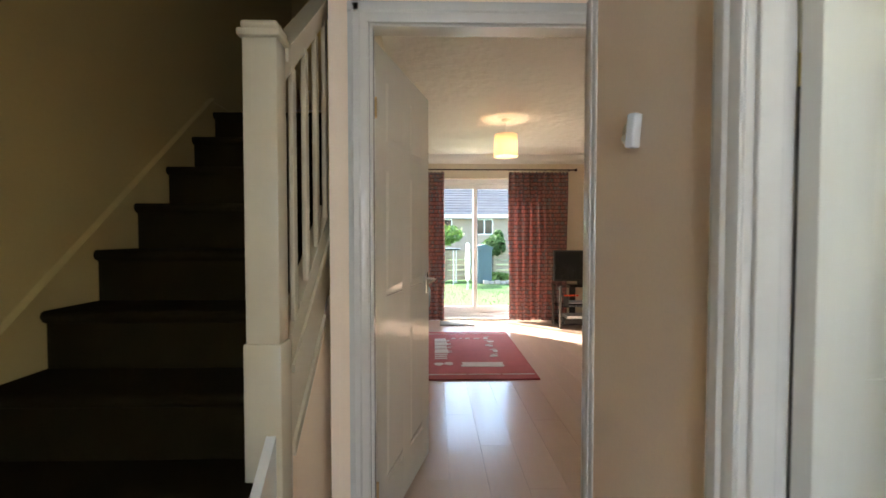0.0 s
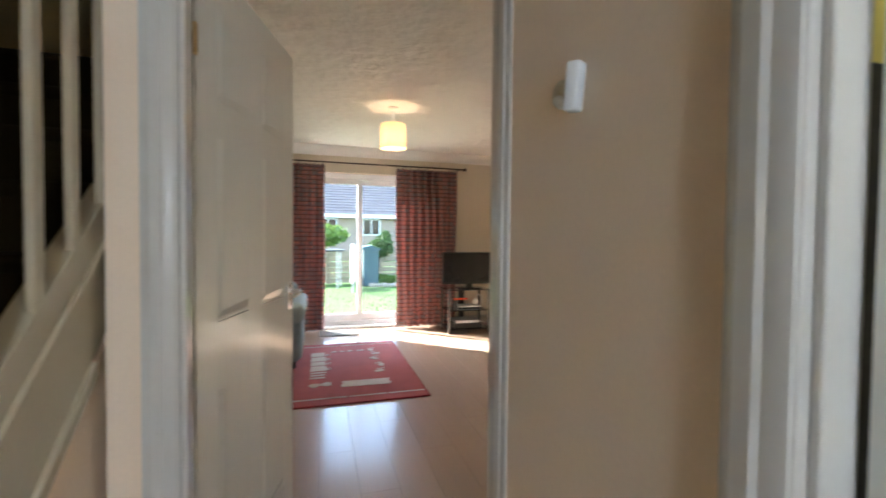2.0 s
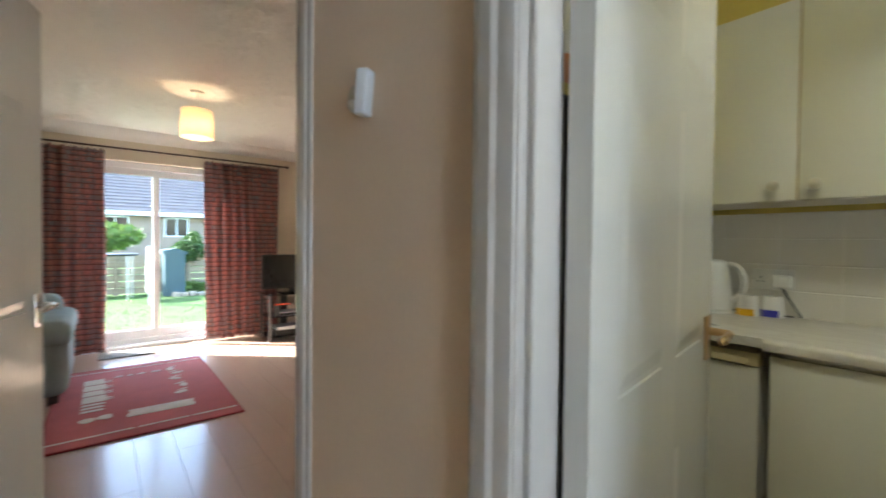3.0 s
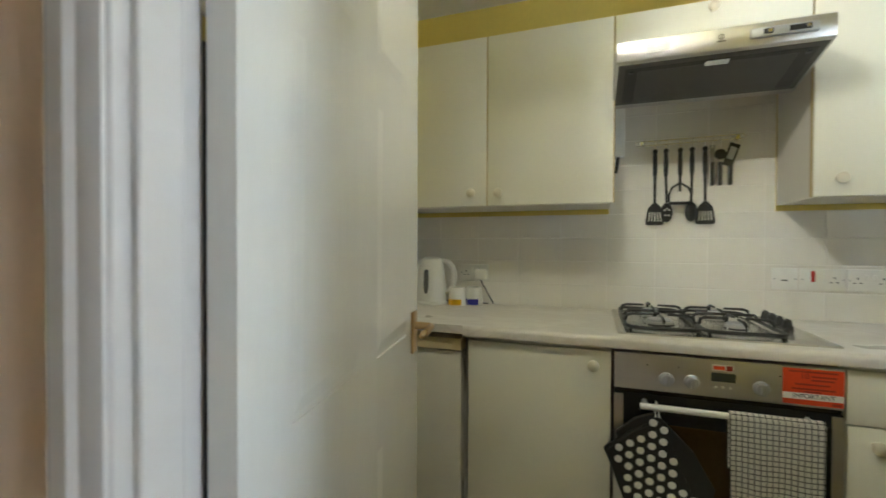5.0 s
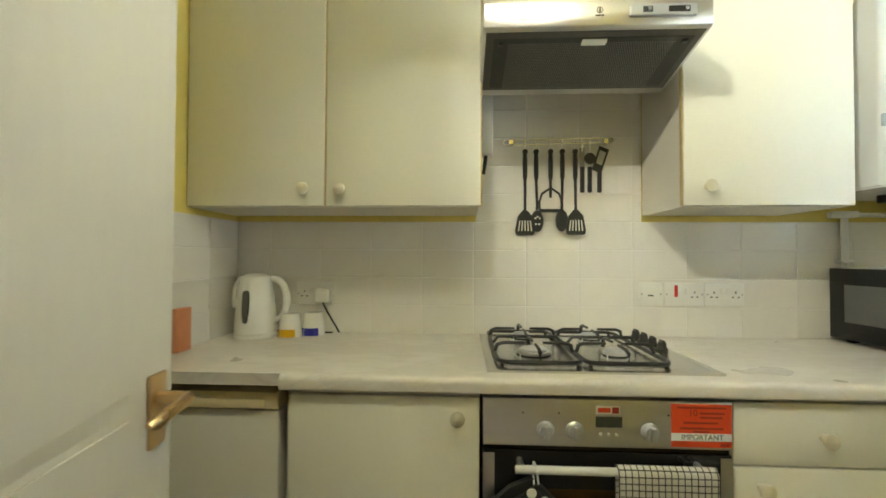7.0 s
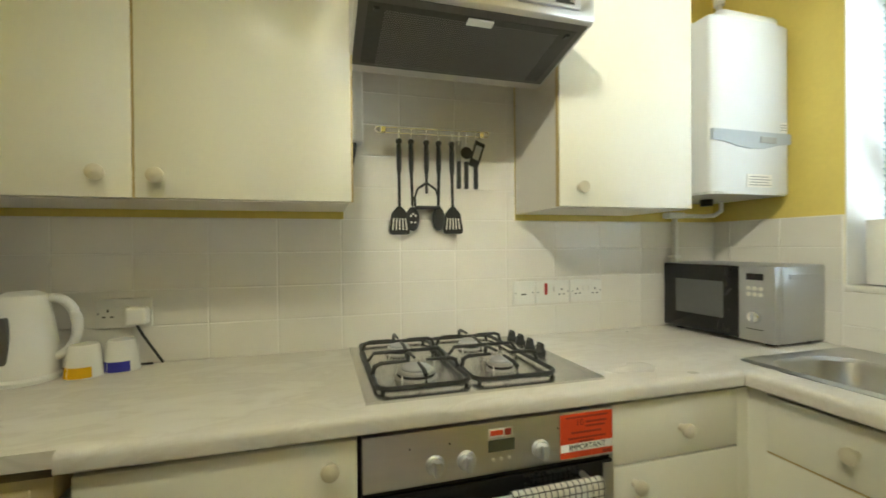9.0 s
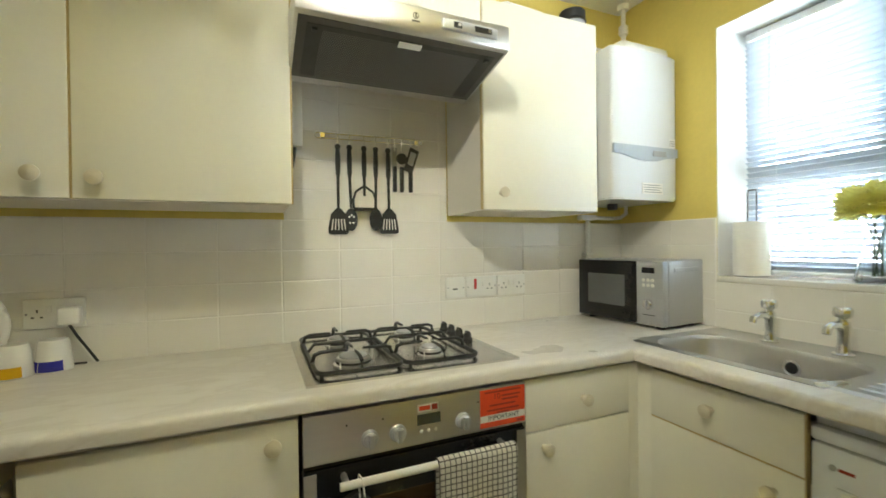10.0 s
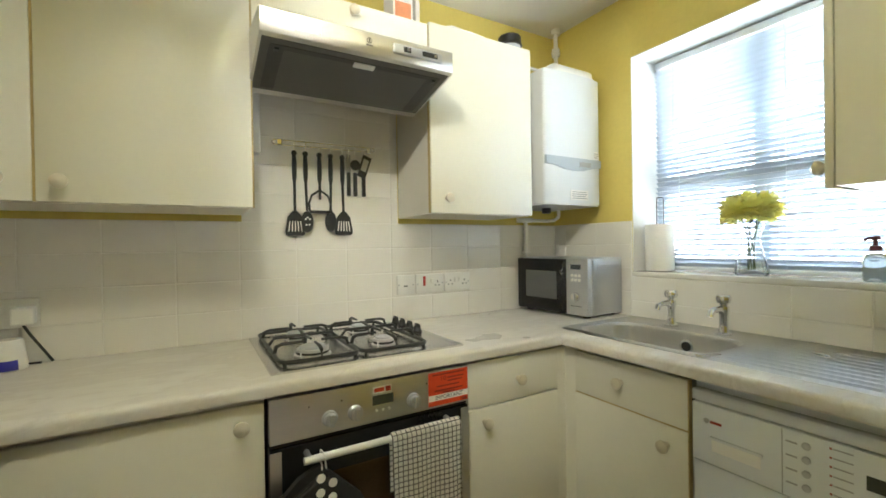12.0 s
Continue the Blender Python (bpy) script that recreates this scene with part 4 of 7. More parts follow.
# ---- cooker hood ----
hood = thing("cooker_hood", (2.0, -0.06, 1.75), "stainless steel visor cooker hood with dark filter", "cooker hood")
HY0, HY1 = -0.353, 0.238
bm = prism(bmesh.new(), [(1.752, 1.884), (1.752, 1.818), (1.762, 1.814), (2.04, 1.752), (2.052, 1.754), (2.056, 1.862), (2.29, 1.866), (2.29, 1.915), (1.99, 1.915)], "y", HY0 + 0.004, HY1)
bmesh.ops.bevel(bm, geom=list(bm.edges), offset=0.002, segments=1, affect="EDGES")
part("body", bm, "steel", hood)
bm = bmesh.new()
fx0, fx1 = 1.79, 2.000
fz = lambda x: 1.814 - (x - 1.762) * 0.223 - 0.0025
prism(bm, [(fx0, fz(fx0)), (fx1, fz(fx1)), (fx1, fz(fx1) + 0.0022), (fx0, fz(fx0) + 0.0022)], "y", HY0 + 0.03, HY1 - 0.03)
flt = part("filter", bm, "black_mesh", hood, "dark mesh grease filter")
bm = bmesh.new()
for i in range(30):
    x = fx0 + 0.020 + i * 0.0066
    for j in range(70):
        y = HY0 + 0.075 + j * 0.0064 + 0.0032 * (i % 2)
        base = [bm.verts.new((x + u, y + v, fz(x + u))) for u, v in ((-0.0018, -0.0018), (0.0018, -0.0018), (0.0018, 0.0018), (-0.0018, 0.0018))]
        tip = bm.verts.new((x, y, fz(x) - 0.0016))
        for k in range(4):
            bm.faces.new((base[k], base[(k + 1) % 4], tip))
part("filter_mesh", bm, "filter_metal", flt)
bm = prism(bmesh.new(), [(1.768, fz(1.768) + 0.0035), (2.014, fz(2.014) + 0.0035), (2.014, fz(2.014) + 0.0012), (1.768, fz(1.768) + 0.0012)], "y", HY0 + 0.012, HY1 - 0.008)
part("filter_frame", bm, "hood_under", hood, "dark underside frame")
part("lamp_cover", prism(bmesh.new(), [(1.793, fz(1.793) - 0.001), (1.812, fz(1.812) - 0.001), (1.812, fz(1.812) - 0.005), (1.793, fz(1.793) - 0.005)], "y", -0.095, -0.03), "white_plastic", hood)
sw = part("switch_strip", boxed(1.742, 1.753, -0.305, -0.135, 1.836, 1.866, 0.0045, 3), "silver", hood)
for y0, y1 in ((-0.192, -0.168), (-0.285, -0.232)):
    sl = part("slider_slot", boxed(1.7405, 1.7425, y0, y1, 1.844, 1.859), "black_plastic", sw)
    part("slider", boxed(1.737, 1.741, y0 + 0.004, y0 + 0.013, 1.847, 1.856, 0.001), "chrome", sl)
bm = bmesh.new()
lathe(bm, [(0.0085, 0), (0.0085, -0.0012)], (1.752, -0.062, 1.858), 20, "x")
mark = part("maker_mark", bm, "dark_metal", hood)
part("inner_disc", lathe(bmesh.new(), [(0.0065, -0.0012), (0.0065, -0.0018)], (1.752, -0.062, 1.858), 20, "x"), "steel", mark)
part("mark_bar", boxed(1.7495, 1.7508, -0.064, -0.060, 1.852, 1.864), "dark_metal", mark)
part("lettering_bar", boxed(1.751, 1.7525, -0.073, -0.051, 1.842, 1.846), "dark_metal", hood)
st = part("worn_label", boxed(1.7508, 1.7525, 0.078, 0.150, 1.838, 1.866), "label_white", hood, "scratched pale rating label")
for i in range(5):
    part("print_line", boxed(1.7502, 1.751, 0.083, 0.145 - 0.01 * (i % 2), 1.842 + i * 0.0048, 1.844 + i * 0.0048), "silver", st)
for y in (HY0 + 0.05, HY1 - 0.05):
    part("filter_clip", boxed(1.80, 1.815, y - 0.006, y + 0.006, fz(1.81) - 0.004, fz(1.80)), "black_plastic", flt)

# ---- gas hob ----
hob = thing("gas_hob", (2.01, -0.08, TOP), "stainless steel four-burner gas hob with black pan supports", "hob")
X0, X1, Y0h, Y1h = 1.754, 2.276, -0.374, 0.226
bm = bmesh.new()
ring = [(0.0, 0.0), (0.0, 0.006), (0.028, 0.011), (0.034, 0.009)]
verts = []
for d, h in ring:
    verts.append([bm.verts.new(p) for p in ((X0 + d, Y0h + d, TOP + h), (X1 - d, Y0h + d, TOP + h), (X1 - d, Y1h - d, TOP + h), (X0 + d, Y1h - d, TOP + h))])
for a, b in zip(verts, verts[1:]):
    for i in range(4):
        bm.faces.new((a[i], a[(i + 1) % 4], b[(i + 1) % 4], b[i]))
bm.faces.new(verts[-1])
bm.faces.new(verts[0][::-1])
part("plate", bm, "hob_steel", hob)
Z = TOP + 0.009
BURN = [(1.892, 0.085, 0.048), (1.892, -0.147, 0.034), (2.140, 0.085, 0.036), (2.140, -0.147, 0.036)]
for x, y, r in BURN:
    bu = part("burner", lathe(bmesh.new(), [(r * 1.15, 0), (r * 1.15, 0.003), (r, 0.005), (r, 0.018), (r * 0.94, 0.021), (0.0001, 0.021)], (x, y, Z), 28), "sink_steel", hob)
    part("burner_cap", lathe(bmesh.new(), [(r * 0.80, 0.021), (r * 0.82, 0.025), (r * 0.74, 0.028), (0.0001, 0.0285)], (x, y, Z), 28), "silver", bu)
    part("dark_ring", lathe(bmesh.new(), [(r * 1.01, 0.006), (r * 1.012, 0.012), (r * 1.01, 0.0125)], (x, y, Z), 28), "black_enamel", bu)
    part("igniter", tube(bmesh.new(), [(x - r * 0.8, y + r * 0.9, Z), (x - r * 0.8, y + r * 0.9, Z + 0.016)], 0.002, 6), "white_plastic", bu)
for y0, y1 in ((-0.028, 0.196), (-0.257, -0.037)):
    bm = bmesh.new()
    zt, zl = Z + 0.041, Z + 0.012
    xa, xb, r = 1.779, 2.252, 0.035
    per = [(x, y, zl) for x, y in arc(xb - r, y0 + r, r, -90, 0, 4) + arc(xb - r, y1 - r, r, 0, 90, 4) + arc(xa + r, y1 - r, r, 90, 180, 4) + arc(xa + r, y0 + r, r, 180, 270, 4)]
    tube(bm, per + per[:2], 0.0060, 8)
    tube(bm, [(2.016, y0, zl), (2.016, y0 + 0.02, zt - 0.004), (2.016, y1 - 0.02, zt - 0.004), (2.016, y1, zl)], 0.0052, 8)
    for xc in (1.892, 2.140):
        yc = (y0 + y1) / 2
        for dx, dy in ((0, 1), (0, -1), (1, 0), (-1, 0)):
            ex, ey = (xc + dx * 0.108, yc + dy * (y1 - y0) / 2)
            tube(bm, [(ex, ey, zl), (ex - dx * 0.006, ey - dy * 0.006, zt - 0.006), (xc + dx * 0.085, yc + dy * 0.090, zt), (xc + dx * 0.026, yc + dy * 0.026, zt + 0.001)], [0.0060, 0.0060, 0.0052, 0.0038], 8)
    for x, y in ((xa + 0.012, y0 + 0.012), (xa + 0.012, y1 - 0.012), (xb - 0.012, y0 + 0.012), (xb - 0.012, y1 - 0.012)):
        tube(bm, [(x, y, Z), (x, y, zl)], 0.005, 7)
    part("pan_support", bm, "black_enamel", hob, "cast black pan support")
for i, x in enumerate((2.005, 2.072, 2.139, 2.206)):
    y = -0.330
    kn = part("control_knob", lathe(bmesh.new(), [(0.017, 0.002), (0.017, 0.008), (0.0135, 0.012), (0.012, 0.026), (0.010, 0.028), (0.0001, 0.0285)], (x, y, Z), 20), "black_plastic", hob)
    part("grip", boxed(x - 0.014, x + 0.014, y - 0.0045, y + 0.0045, Z + 0.018, Z + 0.033, 0.002, 2), "black_plastic", kn)

# ---- sink and taps ----
sink = thing("sink", (1.29, -1.05, TOP), "stainless steel sink with drainer and bowl", "sink")
SX0, SX1, SY0, SY1 = 0.80, 1.795, -1.315, -0.852
BX0, BX1, BY0, BY1 = 1.255, 1.735, -1.155, -0.882
bm = bmesh.new()


def rounded(x0, x1, y0, y1, r, z, n=6):
    pts = []
    for cx, cy, a in ((x1 - r, y0 + r, -90), (x1 - r, y1 - r, 0), (x0 + r, y1 - r, 90), (x0 + r, y0 + r, 180)):
        pts += [(x, y, z) for x, y in arc(cx, cy, r, a, a + 90, n)]
    return pts


loops = [rounded(BX0 - 0.02, BX1 + 0.02, BY0 - 0.02, BY1 + 0.02, 0.085, TOP + 0.005), rounded(BX0 - 0.008, BX1 + 0.008, BY0 - 0.008, BY1 + 0.008, 0.082, TOP + 0.0045), rounded(BX0, BX1, BY0, BY1, 0.08, TOP - 0.006),
         rounded(BX0 + 0.012, BX1 - 0.012, BY0 + 0.012, BY1 - 0.012, 0.075, TOP - 0.12), rounded(BX0 + 0.045, BX1 - 0.045, BY0 + 0.045, BY1 - 0.045, 0.06, TOP - 0.155)]
vl = [[bm.verts.new(p) for p in l] for l in loops]
for a, b in zip(vl, vl[1:]):
    for i in range(len(a)):
        bm.faces.new((a[i], a[(i + 1) % len(a)], b[(i + 1) % len(b)], b[i]))
bm.faces.new(vl[-1])
part("bowl", bm, "sink_steel", sink)
bm = bmesh.new()
outer = rounded(SX0, SX1, SY0, SY1, 0.03, TOP + 0.001)
mid = rounded(SX0 + 0.012, SX1 - 0.012, SY0 + 0.012, SY1 - 0.012, 0.025, TOP + 0.007)
inn = rounded(SX0 + 0.02, SX1 - 0.02, SY0 + 0.02, SY1 - 0.02, 0.02, TOP + 0.005)
hole = loops[0]
ov, mv, iv, hv = ([bm.verts.new(p) for p in l] for l in (outer, mid, inn, hole))
n = len(ov)
for a, b in ((ov, mv), (mv, iv), (iv, hv)):
    for i in range(n):
        bm.faces.new((a[i], a[(i + 1) % n], b[(i + 1) % n], b[i]))
part("deck", bm, "sink_steel", sink)
for i in range(9):
    y = -1.235 + i * 0.041
    bm = bmesh.new()
    prism(bm, [(y - 0.009, TOP + 0.0052), (y - 0.004, TOP + 0.0074), (y + 0.004, TOP + 0.0074), (y + 0.009, TOP + 0.0052)], "x", 0.85, 1.20)
    part("drainer_rib", bm, "sink_steel", sink)
ovf = part("overflow", lathe(bmesh.new(), [(0.024, 0.0), (0.024, 0.006), (0.017, 0.006)], (1.455, BY0 + 0.006, TOP - 0.046), 22, "y"), "chrome", sink)
part("overflow_grille", lathe(bmesh.new(), [(0.019, 0.004), (0.016, 0.0085), (0.0001, 0.009)], (1.455, BY0 + 0.006, TOP - 0.046), 20, "y"), "black_plastic", ovf)
part("waste", lathe(bmesh.new(), [(0.035, 0), (0.033, 0.003), (0.02, 0.002), (0.0001, 0.001)], (1.49, -1.02, TOP - 0.1545), 22), "chrome", sink)


def tap(x, y, label):
    t = thing("tap", (x, y, TOP + 0.005), label, "tap", "pair of sink taps")
    z = TOP + 0.005
    bm = lathe(bmesh.new(), [(0.026, 0), (0.026, 0.006), (0.017, 0.010), (0.014, 0.03), (0.0145, 0.07), (0.019, 0.085), (0.017, 0.10), (0.0001, 0.102)], (x, y, z), 20)
    part("body", bm, "chrome", t)
    bm = tube(bmesh.new(), [(x, y, z + 0.078), (x, y + 0.03, z + 0.092), (x, y + 0.06, z + 0.092), (x, y + 0.082, z + 0.085), (x, y + 0.088, z + 0.070)], [0.011, 0.011, 0.0105, 0.0105, 0.010], 12)
    part("spout", bm, "chrome", t)
    bm = lathe(bmesh.new(), [(0.010, 0.10), (0.012, 0.108), (0.0215, 0.112), (0.024, 0.122), (0.0235, 0.134), (0.019, 0.140), (0.0001, 0.1405)], (x, y, z), 12)
    part("crystal_knob", bm, "chrome", t)


tap(1.558, -1.222, "chrome pillar tap with round faceted knob")
tap(1.362, -1.214, "chrome pillar tap with round faceted knob")

# ---- dishwasher ----
dw = thing("dishwasher", (0.95, -1.06, 0.0), "white dishwasher with control panel under the drainer", "dishwasher")
part("body", boxed(0.655, 1.248, -1.33, -0.835, 0.02, 0.86), "white_enamel", dw)
part("top_trim", boxed(0.655, 1.244, -0.835, -0.800, 0.815, 0.846, 0.006, 2), "white_enamel", dw)
ddoor = part("door", boxed(0.657, 1.243, -0.834, -0.806, 0.11, 0.648, 0.004, 2), "white_enamel", dw)
cp = part("control_panel", boxed(0.657, 1.243, -0.834, -0.798, 0.652, 0.812, 0.006, 2), "white_enamel", dw)
part("grip_recess", boxed(1.075, 1.19, -0.7995, -0.7972, 0.690, 0.722, 0.001), "white_plastic", cp, "pale finger grip")
part("grip_lip", boxed(1.07, 1.195, -0.800, -0.792, 0.722, 0.730, 0.003, 2), "white_enamel", cp)
part("panel_line", boxed(1.030, 1.032, -0.7985, -0.7972, 0.655, 0.810), "print_grey", cp)
part("maker_mark", boxed(1.165, 1.193, -0.7982, -0.7974, 0.764, 0.771), "sticker_dark", cp, "small red maker's mark")
part("maker_ring", lathe(bmesh.new(), [(0.007, 0), (0.007, 0.001)], (1.203, -0.7982, 0.768), 16, "y"), "print_grey", cp)
for i in range(4):
    part("button", lathe(bmesh.new(), [(0.0085, 0), (0.0085, 0.004), (0.006, 0.006), (0.0001, 0.0065)], (0.985, -0.799, 0.785 - i * 0.032), 16, "y"), "silver", cp)
    part("print_line", boxed(1.002, 1.024, -0.7982, -0.7974, 0.782 - i * 0.032, 0.786 - i * 0.032), "print_grey", cp)
for i in range(6):
    part("print_line", boxed(0.905, 0.938, -0.7982, -0.7974, 0.796 - i * 0.020, 0.799 - i * 0.020), "print_grey", cp)
    part("indicator", boxed(0.940, 0.944, -0.7982, -0.7970, 0.7955 - i * 0.020, 0.7995 - i * 0.020), "sticker_dark", cp)
part("display", boxed(0.835, 0.885, -0.7985, -0.7968, 0.735, 0.765), "lcd", cp)
part("kick_panel", boxed(0.66, 1.24, -0.86, -0.85, 0.02, 0.105), "white_plastic", dw)
part("foot", boxed(0.68, 0.72, -1.0, -0.96, 0, 0.02), "black_plastic", dw)
part("foot", boxed(1.18, 1.22, -1.0, -0.96, 0, 0.02), "black_plastic", dw)

# ---- microwave ----
mw = thing("microwave", (2.066, -1.200, TOP), "silver microwave with black glass door on the worktop", "microwave", turn=183)
W2, D2, H2 = 0.214, 0.118, 0.268
part("case", boxed(-W2, W2, -D2 + 0.02, D2, 0.010, H2, 0.008, 3), "silver", mw, local=True)
f = part("front_panel", boxed(-W2, W2, -D2 - 0.012, -D2 + 0.02, 0.012, H2 - 0.002, 0.005, 2), "silver", mw, local=True)
# the door hangs on the side next to the wall
dr = part("door", boxed(-W2 + 0.001, 0.098, -D2 - 0.020, -D2 - 0.010, 0.014, H2 - 0.004, 0.004, 2), "black_gloss", mw, "black glass microwave door", local=True)
part("viewing_window", boxed(-W2 + 0.06, 0.045, -D2 - 0.0215, -D2 - 0.019, 0.075, H2 - 0.062, 0.001), "smoke_window", dr, local=True)
part("display", boxed(0.122, 0.178, -D2 - 0.0135, -D2 - 0.011, H2 - 0.050, H2 - 0.028), "black_gloss", f, local=True)
for i in range(3):
    for j in range(2):
        part("button", lathe(bmesh.new(), [(0.007, 0), (0.007, -0.003), (0.0001, -0.004)], (0.130 + i * 0.020, -D2 - 0.012, H2 - 0.078 - j * 0.020), 12, "y"), "white_plastic", f, local=True)
dial = part("dial", lathe(bmesh.new(), [(0.021, 0), (0.021, -0.008), (0.017, -0.014), (0.0001, -0.0145)], (0.150, -D2 - 0.012, 0.095), 24, "y"), "chrome", f, local=True)
part("dial_grip", boxed(0.146, 0.154, -D2 - 0.030, -D2 - 0.025, 0.077, 0.113, 0.002, 2), "silver", dial, local=True)
part("panel_line", boxed(0.122, 0.178, -D2 - 0.0128, -D2 - 0.0115, 0.052, 0.0545), "black_plastic", f, local=True)
part("side_rib", boxed(W2 - 0.001, W2 + 0.002, -D2 + 0.055, D2 - 0.03, H2 - 0.045, H2 - 0.030, 0.001), "silver", mw, local=True)
for x in (-W2 + 0.04, W2 - 0.04):
    for y in (-D2 + 0.03, D2 - 0.03):
        part("foot", boxed(x - 0.012, x + 0.012, y - 0.012, y + 0.012, 0, 0.012), "black_plastic", mw, local=True)

# ---- boiler and pipes ----
bo = thing("boiler", (2.12, -1.125, 1.43), "white wall-mounted gas boiler with grey control flap", "boiler")
BY0b, BY1b = -1.312, -0.945
bm = prism(bmesh.new(), [(2.29, BY0b), (2.29, BY1b), (1.972, BY1b), (1.964, BY1b - 0.004), (1.960, BY1b - 0.012), (1.957, BY1b - 0.06), (1.955, (BY0b + BY1b) / 2), (1.957, BY0b + 0.06), (1.960, BY0b + 0.012), (1.964, BY0b + 0.004), (1.972, BY0b)], "z", 1.43, 2.035)
bmesh.ops.bevel(bm, geom=[e for e in bm.edges if abs(e.verts[0].co.z - e.verts[1].co.z) < 1e-6], offset=0.006, segments=2, affect="EDGES")
part("casing", bm, "white_enamel", bo, angle=50)
bm = bmesh.new()
band = [(-0.945, 1.648), (-1.312, 1.648), (-1.312, 1.612), (-1.25, 1.606), (-1.19, 1.592), (-1.12, 1.588), (-1.06, 1.594), (-1.0, 1.608), (-0.945, 1.612)]
prism(bm, [(y + (-0.006 if y > -0.95 else 0.006 if y < -1.3 else 0), z) for y, z in band], "x", 1.951, 1.985)
part("control_flap", bm, "flap_grey", bo, "curved grey control flap")
part("maker_mark", boxed(1.9495, 1.9515, -1.235, -1.16, 1.610, 1.632, 0.0005), "print_grey", bo, "grey maker's mark")
lb = part("rating_label", boxed(1.9515, 1.9535, -1.215, -1.10, 1.455, 1.500), "label_white", bo)
for i in range(4):
    part("print_line", boxed(1.951, 1.9517, -1.208 + 0.01 * (i % 2), -1.11, 1.461 + i * 0.0095, 1.4645 + i * 0.0095), "print_grey", lb)
lb = part("side_label", boxed(1.958, 1.9605, -1.30, -1.262, 1.655, 1.69), "label_white", bo)
for i in range(3):
    part("print_line", boxed(1.9575, 1.9583, -1.297, -1.266, 1.661 + i * 0.009, 1.6645 + i * 0.009), "print_grey", lb)
bm = boxed(1.995, 2.17, -1.325, -1.045, 2.030, 2.098, 0.030, 4)
box(bm, 2.17, 2.285, -1.26, -1.12, 2.040, 2.090, 0.015, 3)
part("flue_elbow", bm, "white_plastic", bo)
bm = bmesh.new()
tube(bm, [(2.22, -1.29, 2.03), (2.22, -1.29, 2.39)], 0.011, 10)
tube(bm, [(2.25, -0.90, 2.17), (2.25, -1.19, 2.17), (2.22, -1.29, 2.16)], 0.009, 10)
lathe(bm, [(0.02, 2.25), (0.022, 2.27), (0.02, 2.29)], (2.22, -1.29, 0), 14)
lathe(bm, [(0.024, 2.365), (0.026, 2.39)], (2.22, -1.29, 0), 14)
solo("feed_pipe", bm, "white_plastic", "white painted pipe from boiler to ceiling", "pipe")
bm = bmesh.new()
tube(bm, [(2.268, -1.105, TOP), (2.268, -1.105, 1.375)], 0.011, 10)
tube(bm, [(2.262, -1.05, 1.378), (2.262, -1.25, 1.376), (2.23, -1.272, 1.378), (2.20, -1.275, 1.395), (2.20, -1.275, 1.432)], 0.0085, 10)
box(bm, 2.25, 2.29, -1.125, -1.085, 1.20, 1.213, 0.003)
box(bm, 2.245, 2.285, -1.14, -1.055, 1.366, 1.390, 0.005, 2)
solo("gas_pipe", bm, "white_plastic", "white painted gas pipe below the boiler", "pipe")
solo("pipe_cap", lathe(bmesh.new(), [(0.022, 1.405), (0.022, 1.432)], (2.13, -1.12, 0), 14), "black_plastic", "black pipe fitting under the boiler", "pipe fitting")


# ---- sockets ----
def socket_plate(name, y0, y1, z0, z1, label, kind):
    s = thing(name, (KX - 0.01, (y0 + y1) / 2, z0), label, "socket", "wall sockets")
    plate = part("plate", boxed(KX - 0.019, KX - 0.009, y0, y1, z0, z1, 0.003, 2), "white_plastic", s)
    zc = (z0 + z1) / 2
    fx0, fx1 = KX - 0.0202, KX - 0.0185

    def pins(y):
        part("earth_slot", boxed(fx0, fx1, y - 0.002, y + 0.002, zc + 0.004, zc + 0.012), "black_plastic", plate)
        for d in (-0.010, 0.010):
            part("pin_slot", boxed(fx0, fx1, y + d - 0.0035, y + d + 0.0035, zc - 0.012, zc - 0.008), "black_plastic", plate)

    def rocker(y, m="white_plastic", h=0.011):
        part("rocker", boxed(KX - 0.024, KX - 0.018, y - 0.006, y + 0.006, zc + 0.012 - h, zc + 0.012 + h, 0.002), m, plate)
    if kind == "spur":
        part("fuse_slot", boxed(fx0, fx1, y0 + 0.035, y0 + 0.055, zc - 0.008, zc - 0.003), "black_plastic", plate)
    elif kind == "cooker":
        rocker(y1 - 0.042, "switch_red", 0.022)
        pins(y0 + 0.035)
        rocker(y0 + 0.065)
    elif kind == "double":
        pins(y1 - 0.032)
        pins(y0 + 0.032)
        rocker((y0 + y1) / 2 + 0.012)
        rocker((y0 + y1) / 2 - 0.012)
    for y in (y0 + 0.008, y1 - 0.008):
        part("screw", lathe(bmesh.new(), [(0.003, 0), (0.003, -0.001)], (fx1 - 0.0008, y, zc), 10, "x"), "print_grey", plate)
    return s


socket_plate("fused_spur", -0.460, -0.374, 1.038, 1.124, "white fused spur plate on the tiled wall", "spur")
socket_plate("cooker_switch", -0.611, -0.466, 1.038, 1.124, "white cooker switch with red rocker and socket", "cooker")
socket_plate("double_socket", -0.757, -0.615, 1.038, 1.124, "white double socket on the tiled wall", "double")
socket_plate("double_socket", 0.797, 0.940, 1.030, 1.115, "white double socket with a plug in it", "double")
pl = thing("plug", (KX - 0.03, 0.826, 1.06), "white plug with a dark cable in the socket", "plug")
part("plug_body", boxed(KX - 0.062, KX - 0.021, 0.800, 0.852, 1.040, 1.092, 0.008, 3), "white_plastic", pl)
part("cable", tube(bmesh.new(), [(KX - 0.045, 0.828, 1.042), (KX - 0.05, 0.81, 1.01), (KX - 0.045, 0.785, 0.965), (KX - 0.035, 0.765, TOP + 0.006)], 0.0038, 8), "black_plastic", pl, "dark flex")

